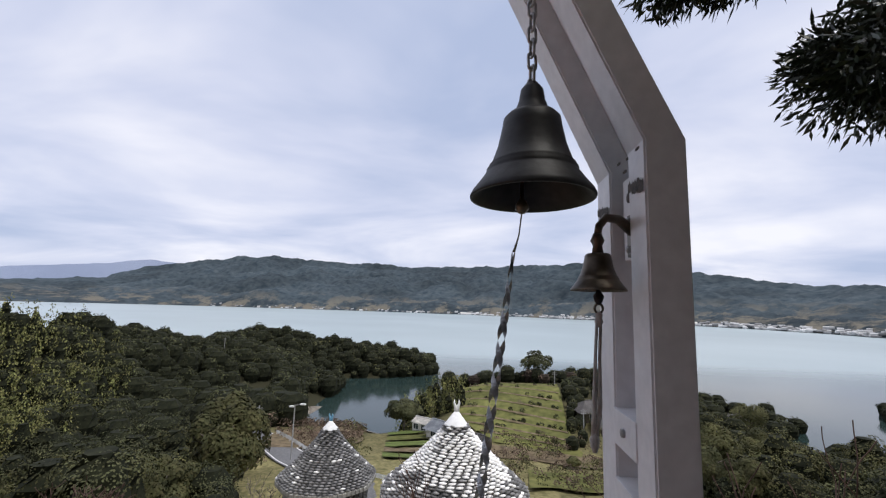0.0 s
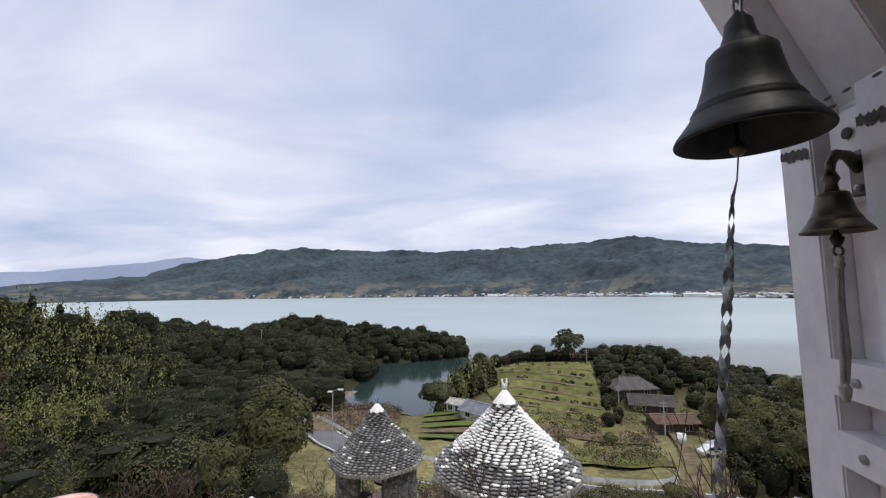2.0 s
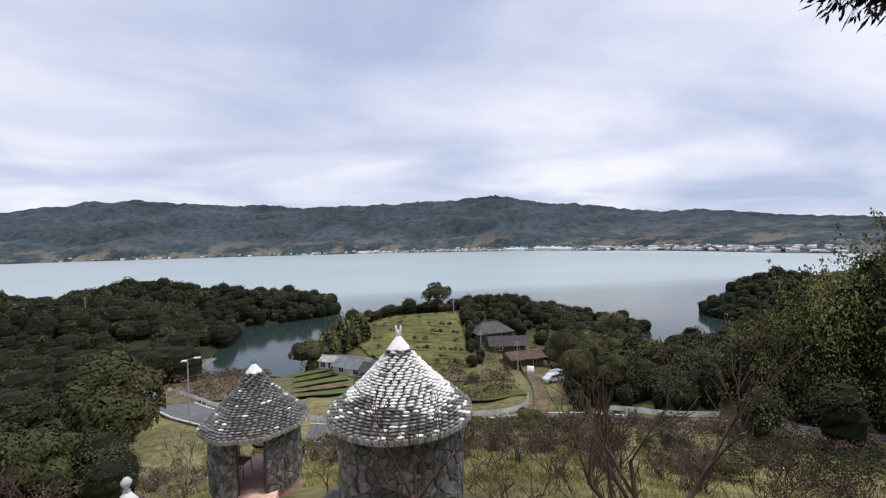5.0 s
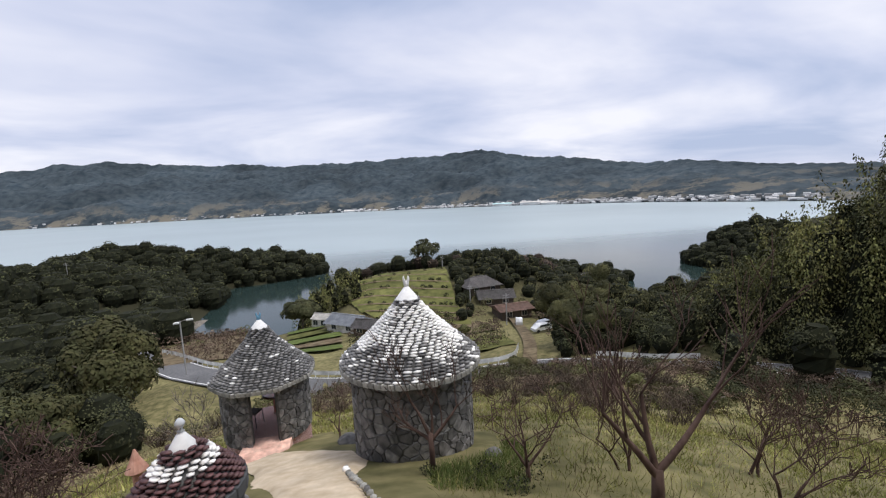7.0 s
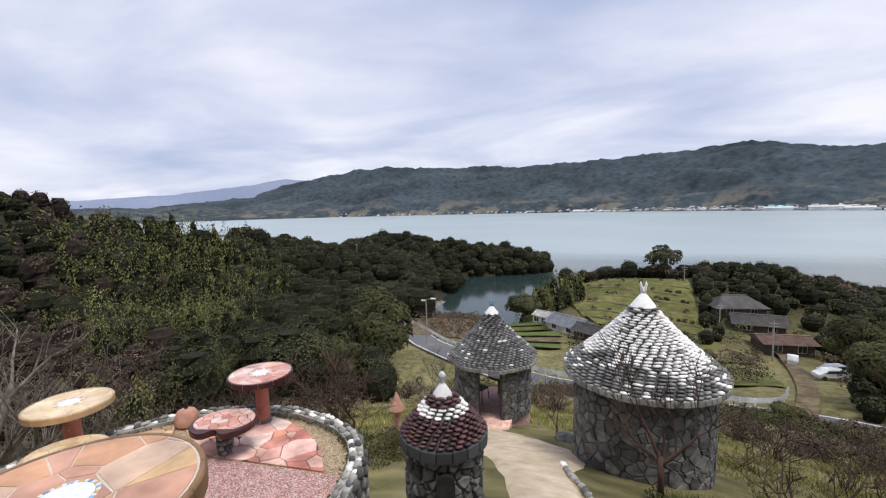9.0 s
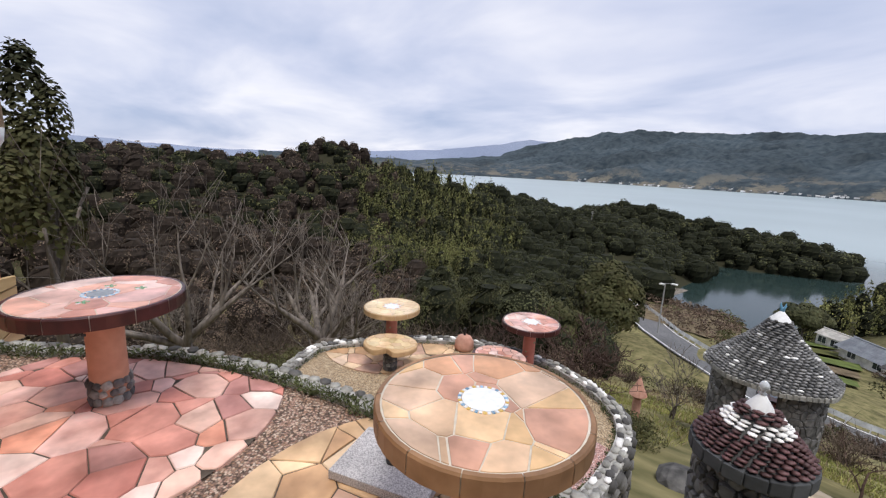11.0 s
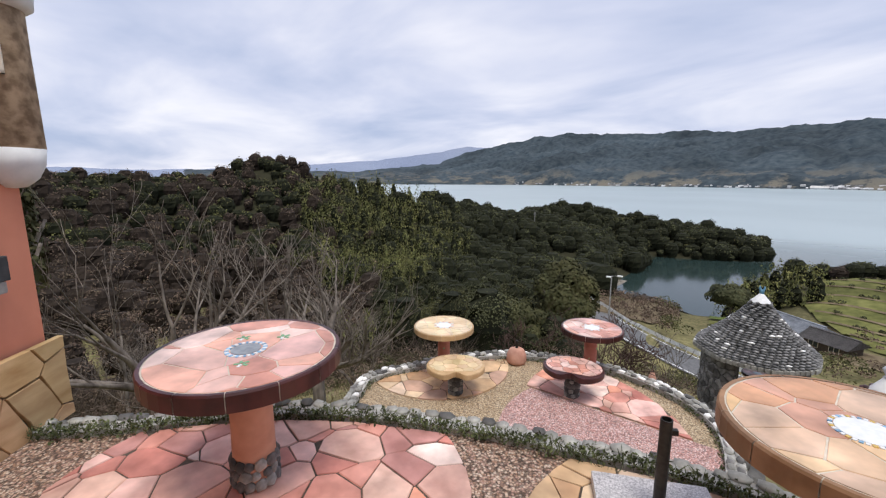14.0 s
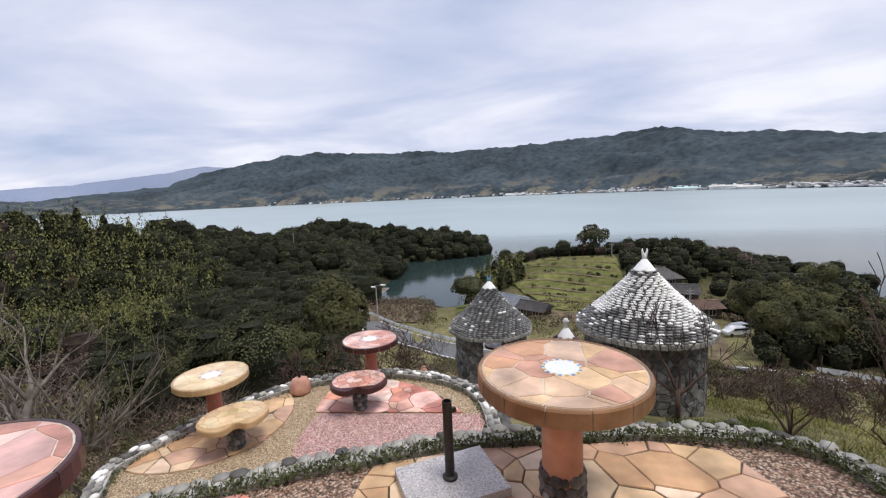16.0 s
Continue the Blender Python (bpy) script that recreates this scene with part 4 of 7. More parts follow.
RIGHT_AZ, RIGHT_EL = (-70, -60, -56, -53, -50, -47.5, -45.5, -43, -40), (9, 5, 2.2, -1.2, -4.3, -7.0, -9.5, -11.5, -13)


def up_to(places, lo=0.72):
    """Trees that stand as high as the skyline of the slope, some lower."""
    rnd, out = random.Random(len(places)), []
    for x, y, r, h in places:
        az, d = math.degrees(math.atan2(-(x + 1.3), y - 0.3)), math.hypot(x + 1.3, y - 0.3)
        top = 1.7 + d * math.tan(radians(float(np.interp(az, RIGHT_AZ, RIGHT_EL)))) - gz(x, y)
        out.append((x, y, r, max(3.0, top * rnd.uniform(lo, 0.97))))
    return out


wood("right_bamboo", "tall olive bamboo and trees on the slope", LEAF_MID, up_to(spots(14, 80, (-74, -45), (52, 72), (2.4, 3.6), (11, 14), None, 0.42)), 24, plume=True, thin=0.7)
wood("right_plumes", "yellow-green bamboo tops on the slope", LEAF_BAMBOO, up_to(spots(25, 56, (-74, -46), (48, 64), (2.2, 3.2), (10, 14), None, 0.45), 0.8), 44, plume=True, thin=0.7)
wood("right_front", "dark evergreen trees above the road", LEAF_DARK, up_to(spots(26, 60, (-60, -39), (57, 72), (1.8, 3.0), (5, 7.5), None, 0.5), 0.55), 45, thin=0.8)
wood("right_dark", "dark trees under the bamboo", LEAF_DARK, spots(15, 50, (-74, -46), (44, 60), (1.8, 3.0), (4, 6.5)), 25, thin=0.7)
wood("right_low", "dark trees along the road", LEAF_DARK, spots(21, 40, (-44, -26), (58, 70), (1.6, 2.6), (3.5, 5)), 38)
wood("headland_woods", "wooded headland across the cove", LEAF_DARK, spots(16, 420, (-66, -41), (180, 268), (2.2, 4.4), (4.6, 7.2), lambda x, y, a, d: gz(x, y) > -38.4, 0.4), 26)


def undergrowth(name, label, mat, seed, n, az, dist, r, h, size=None):
    lv = Leaves(seed)
    rnd = random.Random(seed)
    for _ in range(n):
        p = polar(rnd.uniform(*az), rnd.uniform(*dist))
        d = math.hypot(p.x + 1.5, p.y)
        if near_road(p.x, p.y, 3.6) or in_built(p.x, p.y):
            continue
        rr, hh = rnd.uniform(*r), rnd.uniform(*h)
        s = max(0.05, d * 0.0038)
        lv.crown((p.x, p.y, gz(p.x, p.y) + hh * 0.35), (rr, rr, hh * 0.7), int(min(1100, 5 * rr * (hh + rr) / (s * s) * 0.6)), s, 6)
    return tagged(new(name, lv.mesh(name, mat)), label, "shrubs", kind="stuff")


def in_built(x, y):
    """Whether a place is under the terraces, the towers or the path."""
    if -8.4 < x < 1.6 and y < 2.2 and y > -6:
        return True
    if math.hypot(x + 5.5, y - 2.72) < 2.6 or math.hypot(x + 2.71, y - 4.03) < 0.9:
        return True
    if math.hypot(x + 4.41, y - 13.55) < 1.9 or math.hypot(x + 0.2, y - 9.81) < 2.0:
        return True
    return -4.9 < x < -0.3 and 1.5 < y < 13


# trees added out of view to cut the light from behind
wood("back_woods", "unseen evergreen trees added behind the viewpoint to block light", LEAF_DARK,
     [(x_, y_, 2.6, 9.5) for x_, y_ in ((1.5, -6.5), (4.5, -5.0), (7.0, -1.5), (8.0, -6.0), (-1.5, -9.5), (-5.0, -10), (2.5, -10.5), (6.0, -10), (11, -3), (-9.5, -9), (-13, -6), (11, -8), (-2, -14), (5, -15))], 27)


fr_ = random.Random(5)
wood("field_bushes", "small dark bushes along the field terraces", LEAF_DARK,
     [(p.x, p.y, r_, r_ * 2.0) for p, r_ in ((field_at((fr_.randint(1, 8) + 0.1) / 9, fr_.uniform(0.05, 0.95)), fr_.uniform(0.45, 0.85)) for _ in range(64))], 28, core=False)
wood("shore_scrub", "brown scrub between the road and the shore", LEAF_BROWN, spots(19, 230, (14, 27), (78, 158), (0.8, 2.2), (1.0, 2.8), None, 0.5), 37, core=False)
wood("village_shrubs", "brown and olive shrubs round the fields", LEAF_BROWN, spots(17, 100, (-30, 15), (64, 104), (0.8, 2.0), (1.2, 2.6), lambda x, y, a, d: a < 2.5), 29, core=False)
wood("village_bushes", "green bushes round the fields", LEAF_MID, spots(18, 90, (-30, 16), (64, 132), (0.9, 2.2), (1.5, 3.4), lambda x, y, a, d: (d < 100 and a < 2.5) or a > 13.5 or a < -13), 30, core=False)
undergrowth("roadside_shrubs", "olive shrubs on the slope above the road", LEAF_MID, 31, 75, (-30, 34), (34, 58), (0.7, 1.7), (0.8, 1.8))
undergrowth("dry_shrubs", "dry brown shrubs on the slope", LEAF_BROWN, 32, 80, (-60, 40), (24, 60), (0.4, 1.2), (0.4, 1.2))
undergrowth("valley_shrubs", "brown undergrowth below the terrace", LEAF_BROWN, 33, 130, (34, 98), (14, 60), (0.6, 1.8), (0.6, 2.0))
undergrowth("green_shrubs", "green shrubs below the terrace", LEAF_MID, 34, 90, (38, 90), (14, 50), (0.7, 1.6), (0.7, 1.6))
undergrowth("tower_shrubs", "low dark green shrubs round the tower", LEAF_DARK, 35, 22, (-26, 10), (6.0, 9.0), (0.14, 0.36), (0.12, 0.3))
undergrowth("road_edge_shrubs", "brown and olive shrubs along the near edge of the road", LEAF_BROWN, 47, 70, (-44, 6), (47, 54), (0.7, 1.5), (0.9, 1.9))
undergrowth("bank_shrubs", "green shrubs on the bank below the lower terrace", LEAF_MID, 50, 26, (17, 36), (7.6, 9.6), (0.25, 0.5), (0.3, 0.6))
undergrowth("right_shrubs", "green shrubs on the right slope", LEAF_MID, 36, 34, (-66, -12), (22, 48), (0.6, 1.6), (0.6, 1.5))
undergrowth("right_thicket", "dark evergreen shrubs on the steep right slope", LEAF_DARK, 58, 34, (-70, -42), (30, 46), (0.9, 2.0), (1.0, 2.4))
undergrowth("verge_scrub", "brown scrub along the near verge of the road", LEAF_BROWN, 59, 90, (-62, -24), (42, 49.5), (0.8, 1.7), (0.9, 2.0))
undergrowth("verge_bushes", "olive bushes along the near verge of the road", LEAF_MID, 60, 36, (-62, -12), (42, 51), (0.8, 1.8), (1.0, 2.0))
undergrowth("right_scrub", "brown dry scrub on the right slope", LEAF_BROWN, 57, 80, (-68, -8), (26, 50), (0.5, 1.5), (0.3, 1.0))


def grass_tufts(name, label, mat, seed, n, az, dist, h):
    """Blades of grass standing on the slope."""
    lv, g = Leaves(seed), np.random.default_rng(seed)
    a, d = np.radians(g.uniform(az[0], az[1], n)), np.sqrt(g.uniform(dist[0] ** 2, dist[1] ** 2, n))
    x, y = -1.3 - d * np.sin(a), 0.3 + d * np.cos(a)
    ok = np.array([not in_built(u, v) for u, v in zip(x, y)])
    x, y, d = x[ok], y[ok], d[ok]
    base = np.stack([x, y, ground_height(x, y) - 0.05], 1)
    tip = base + np.stack([g.normal(0, 0.08, len(x)), g.normal(0, 0.08, len(x)), g.uniform(h[0], h[1], len(x))], 1)
    lv.sticks(base, tip, np.maximum(0.006, d * 0.0011))
    return tagged(new(name, lv.mesh(name, mat)), label, "grass", kind="stuff")


grass_tufts("grass", "short rough grass on the slope", BLADE, 41, 72000, (-62, 60), (3.0, 28), (0.08, 0.22))
grass_tufts("lush_grass", "fresh green grass at the foot of the tower", PADDY, 48, 9000, (-22, 4), (6.2, 9.6), (0.1, 0.24))
grass_tufts("dry_grass", "dry straw-coloured grass on the slope", STRAW, 42, 26000, (-60, 80), (4.0, 36), (0.08, 0.3))


def thicket(name, label, seed, n, az, dist, h):
    """Leafless brushwood: bunches of thin upright twigs."""
    lv, g = Leaves(seed), np.random.default_rng(seed)
    for _ in range(n):
        a, d = radians(g.uniform(*az)), g.uniform(*dist)
        x, y = -1.3 - d * math.sin(a), 0.3 + d * math.cos(a)
        if in_built(x, y) or near_road(x, y, 4):
            continue
        z, hh = gz(x, y), g.uniform(*h)
        k = 46
        b = np.tile((x, y, z), (k, 1)) + g.normal(0, 0.18, (k, 3)) * (1, 1, 0)
        mid = b + g.normal(0, 0.22 * hh, (k, 3)) * (1, 1, 0.2) + np.array((0, 0, 1)) * (hh * g.uniform(0.3, 0.7, k))[:, None]
        tip = mid + g.normal(0, 0.22 * hh, (k, 3)) * (1, 1, 0.3) + np.array((0, 0, 1)) * (hh * g.uniform(0.1, 0.4, k))[:, None]
        w = max(0.008, d * 0.0009)
        lv.sticks(b, mid, np.full(k, w))
        lv.sticks(mid, tip, np.full(k, w * 0.7))
        tw = mid[g.integers(0, k, 60)] + g.normal(0, 0.06, (60, 3))
        lv.sticks(tw, tw + g.normal(0, 0.2 * hh, (60, 3)) + (0, 0, 0.12 * hh), np.full(60, w * 0.5))
    return tagged(new(name, lv.mesh(name, TWIG)), label, "brushwood", kind="stuff")


thicket("brushwood_valley", "bare brown brushwood below the terrace", 51, 95, (46, 98), (22, 60), (1.6, 3.6))
thicket("brushwood_near", "bare brown brushwood and tall stalks near the tower", 61, 46, (-42, -12), (15, 36), (0.7, 1.7))
thicket("brushwood_slope", "bare brown brushwood on the slope", 52, 44, (-64, 36), (24, 52), (0.9, 2.2))


# ---- terraces ----
UPPER = smooth_line([(x, y, 0) for x, y in ((-6.78, -0.95), (-6.38, -0.53), (-5.8, 0.26), (-5.34, 0.66), (-4.66, 1.07), (-3.97, 1.37), (-3.56, 1.53), (-2.42, 1.75), (-1.66, 1.72), (-1.38, 1.42), (-1.3, 0.6))], 8)
LOW_C, LOW_R, LOW_Z = (-5.5, 2.72), 1.97, -1.08


def outline_floor(name, outline, z0, z1, mat, label, category="floor"):
    n = len(outline)
    vs = [(x, y, z0) for x, y in outline] + [(x, y, z1) for x, y in outline]
    fs = [(i, (i + 1) % n, n + (i + 1) % n, n + i) for i in range(n)]
    fs += [tuple(range(n, 2 * n)), tuple(range(n))[::-1]]
    return tagged(new(name, mesh_of(name, vs, fs, mat)), label, category, kind="structure")


up_edge = [(p.x, p.y) for p in UPPER]
floor_upper = outline_floor("floor_upper", up_edge + [(-1.3, -6.0), (-10.0, -6.0), (-10.0, -3.0)], -1.6, -0.012, GRAVEL_BR, "brown pebble-set terrace floor")
low_line = smooth_line([(x, y, 0) for x, y in ((-3.42, 2.1), (-3.52, 3.2), (-3.72, 3.98), (-4.1, 4.42), (-4.7, 4.64), (-5.3, 4.66), (-6.2, 4.33), (-6.85, 3.68), (-7.17, 3.0), (-7.42, 2.3), (-7.28, 1.98), (-6.9, 1.5), (-6.3, 0.9))], 7)
low_edge = [(p.x, p.y) for p in low_line]
floor_lower = outline_floor("floor_lower", low_edge + [(-6.0, 0.0), (-3.6, 0.5)], -2.6, LOW_Z - 0.012, GRAVEL_YEL, "sandy pebble-set floor of the lower terrace")
floor_landing = outline_floor("floor_landing", [(-1.297, -6), (2.4, -6), (2.4, 1.3), (-0.9, 1.3), (-1.297, 0.9)], -2.0, 0.28, CONCRETE, "worn grey concrete landing under the bell")


def paving(floor, name, cx, cy, r, z, mat, seed, gap, limit=None, joint=0.007, proud=0.008, squash=1.0):
    """Irregular flagstones inside a circle; limit is a list of half planes."""
    rnd = random.Random(seed)
    region = [(cx + r * math.cos(a), cy + r * math.sin(a) * squash) for a in np.linspace(0, 2 * math.pi, 40)[:-1]]
    if floor is floor_lower:
        for a in np.linspace(0, 2 * math.pi, 37)[:-1]:
            region = clip_poly(region, math.cos(a), math.sin(a), LOW_C[0] * math.cos(a) + LOW_C[1] * math.sin(a) + 1.84)
    if floor is floor_upper:
        for p, q in zip(UPPER[8:72:8], UPPER[16:80:8]):
            d = (q - p).normalized()
            region = clip_poly(region, -d.y, d.x, -d.y * p.x + d.x * p.y - 0.085)
    for nx, ny, c in limit or ():
        region = clip_poly(region, nx, ny, c)
    pts = scatter(rnd, cx - r, cy - r, cx + r, cy + r, gap)
    for poly in cells(pts, region, joint, gap * gap * 0.9):
        if len(poly) > 2 and abs(sum(p[0] * q[1] - q[0] * p[1] for p, q in zip(poly, poly[1:] + poly[:1]))) > 0.004:
            part("flagstone", slab_mesh("flagstone", wavy(poly, rnd, 0.006, 0.12), z - 0.03, z + proud + rnd.uniform(-0.003, 0.003), mat), None, floor)
    bed = [(x, y, z + 0.001) for x, y in region]
    part("joint_bed", mesh_of("joint_bed", bed, [tuple(range(len(bed)))], JOINT_DARK), None, floor, "brown mortar joints between flagstones")


paving(floor_upper, "flags", -5.12, -0.12, 1.08, 0.0, FLAG_RED, 61, 0.22)
paving(floor_upper, "flags", -3.0, 0.98, 1.14, 0.0, FLAG_YEL, 62, 0.25, [(0.12, 1, 1.36)])
paving(floor_lower, "flags", -7.1, 3.25, 1.0, LOW_Z, FLAG_YEL, 63, 0.22)
paving(floor_lower, "flags", -4.55, 4.0, 1.35, LOW_Z, FLAG_RED, 64, 0.22, [(0.1, -1, -4.15)])
pk = [(-4.35 + 1.42 * math.cos(a), 3.3 + 1.42 * math.sin(a)) for a in np.linspace(0, 2 * math.pi, 48)[:-1]]
pk = clip_poly(clip_poly(pk, -0.1, 1, 4.11), 1, 0, -3.62)
part("pebble_inlay", mesh_of("pebble_inlay", [(x, y, LOW_Z + 0.006) for x, y in pk], [tuple(range(len(pk)))], GRAVEL_PINK), None, floor_lower, "pink pebble-set inlay")


def wall_run(name, line, z_low, z_top, thick, label, seed):
    """A retaining wall along a line: mortar core."""
    vs, fs = [], []
    for i, p in enumerate(line):
        d = (line[min(i + 1, len(line) - 1)] - line[max(i - 1, 0)]).normalized()
        n = Vector((-d.y, d.x, 0))
        for q, z in ((p + n * thick / 2, z_low(p)), (p + n * thick / 2, z_top), (p - n * thick / 2, z_top), (p - n * thick / 2, z_low(p))):
            vs.append((q.x, q.y, z))
    for i in range(len(line) - 1):
        fs += [(i * 4 + k, i * 4 + (k + 1) % 4, i * 4 + 4 + (k + 1) % 4, i * 4 + 4 + k) for k in range(4)]
    fs += [(0, 1, 2, 3), tuple(len(vs) - 4 + k for k in (3, 2, 1, 0))]
    return tagged(new(name, mesh_of(name, vs, fs, MORTAR_GREY)), label, "wall", kind="structure")


COBBLES = [pebble_mesh("cobble", m, 0.075, 0.055, 0.045, s) for s, m in enumerate((COPE, PEB_WHITE, COPE, COPE, STONE_GREY))]
WALL_STONES = [pebble_mesh("wall_stone", STONE_GREY, 0.1, 0.05, 0.07, 20 + s) for s in range(3)]


def coping(wall, line, z, rows, rnd, step=0.12, whites=0.3, size=1.0):
    """Rounded stones laid along the top of a wall."""
    for p, d in spaced(line, step):
        n = Vector((-d.y, d.x, 0))
        for off in rows:
            q = p + n * (off + rnd.uniform(-0.012, 0.012)) + d * rnd.uniform(-0.02, 0.02)
            k = rnd.uniform(0.75, 1.12) * size
            ob = part("stone", COBBLES[1] if rnd.random() < whites else rnd.choice(COBBLES[2:]), None, wall)
            ob.matrix_basis = pose(q.x, q.y, z + rnd.uniform(-0.006, 0.014), rnd.uniform(-12, 12), rnd.uniform(-12, 12), math.degrees(math.atan2(d.y, d.x)) + rnd.uniform(-20, 20)) @ Matrix.Diagonal((k * rnd.uniform(0.85, 1.25), k, k * 0.8, 1))


def facing(wall, line, side, z_low, z_top, rnd, step=0.19, rise=0.13, name="stone"):
    """Rough stones on the outer face of a wall, course by course."""
    for row in range(int((z_top - z_low) / rise)):
        for p, d in spaced(line, step):
            n = Vector((-d.y, d.x, 0)) * side
            q = p + n + d * (step / 2 if row % 2 else 0) + d * rnd.uniform(-0.03, 0.03)
            ob = part(name, rnd.choice(WALL_STONES), None, wall)
            ob.matrix_basis = pose(q.x, q.y, z_top - (row + 0.55) * rise + rnd.uniform(-0.02, 0.02), rnd.uniform(-15, 15), rnd.uniform(-18, 18), math.degrees(math.atan2(d.y, d.x))) @ Matrix.Diagonal((rnd.uniform(0.75, 1.15), 1, rnd.uniform(0.8, 1.15), 1))


rnd = random.Random(7)
wall_upper = wall_run("wall_upper", UPPER, lambda p: -1.9, 0.03, 0.13, "curved stone edging wall of the upper terrace with moss", 1)
coping(wall_upper, UPPER, 0.03, (0.05,), rnd, 0.095, 0.0, 0.72)
coping(wall_upper, UPPER, 0.014, (0.0,), rnd, 0.08, 0.0, 0.5)
wall_lower = wall_run("wall_lower", low_line, lambda p: min(-2.0, gz(p.x, p.y) - 0.3), LOW_Z + 0.06, 0.16, "round stone parapet wall of the lower terrace", 2)
coping(wall_lower, low_line, LOW_Z + 0.065, (-0.042, 0.032), rnd, 0.094, 0.2, 0.74)
facing(wall_lower, low_line[:32], -0.08, -2.2, LOW_Z + 0.08, rnd)

# moss and grass along the inner edge of the coping
moss = Leaves(71)
mg = np.random.default_rng(71)
mp = []
for p, d in spaced(UPPER, 0.006):
    n = Vector((-d.y, d.x, 0))
    if noise.noise(p * 1.6) > -0.6:
        q = p - n * mg.normal(0.035, 0.034) + Vector((0, 0, mg.uniform(0.0, 0.05)))
        mp.append((q.x, q.y, q.z))
for p, d in spaced(low_line, 0.02):
    n = Vector((-d.y, d.x, 0))
    q = p + n * mg.normal(0.09, 0.02)
    mp.append((q.x, q.y, LOW_Z + mg.uniform(0, 0.05)))
mp = np.array(mp)
for _ in range(7):
    moss.quads(mp + mg.normal(0, 0.012, mp.shape), mg.normal(size=mp.shape) + (0, 0, 0.6), mg.uniform(0.012, 0.034, len(mp)))
inner = []
for p, d in spaced(UPPER, 0.0035):
    n = Vector((-d.y, d.x, 0))
    thick = 0.05 + 0.035 * noise.noise(p * 2.3)
    q = p - n * (0.075 + mg.uniform(-0.5, 0.6) * thick)
    inner.append((q.x, q.y, 0.012 + mg.uniform(0, 0.045)))
inner = np.array(inner)
for _ in range(2):
    base = inner + mg.normal(0, 0.008, inner.shape)
    moss.sticks(base, base + mg.normal(0, 0.02, base.shape) + (0, 0, 0.018), np.full(len(base), 0.0035))
tagged(new("moss", moss.mesh("moss", LEAF_MOSS)), "green moss and grass along the stone edging", "moss", kind="stuff")


# ---- tables ----
def mosaic_top(bm_name, parent, r, z, mat, seed, gap, joint=0.006):
    rnd = random.Random(seed)
    region = [(r * math.cos(a), r * math.sin(a)) for a in np.linspace(0, 2 * math.pi, 48)[:-1]]
    pts = scatter(rnd, -r, -r, r, r, gap, 1500)
    for poly in cells(pts, region, joint, gap * gap * 0.5):
        if len(poly) > 2:
            part("inlay_stone", slab_mesh("inlay_stone", wavy(poly, rnd, 0.003, 0.08), z - 0.01, z + 0.0035, mat, bevel=0.002), None, parent)


def ring_bits(parent, r, z, n, w, ln, mats, name="mosaic_tile", h=0.005):
    for k in range(n):
        a = 2 * math.pi * k / n
        bm = boxes((-w / 2, -ln / 2, 0, w / 2, ln / 2, h))
        part(name, bm, mats[k % len(mats)], parent, m=pose(r * math.cos(a), r * math.sin(a), z, 0, 0, math.degrees(a)))


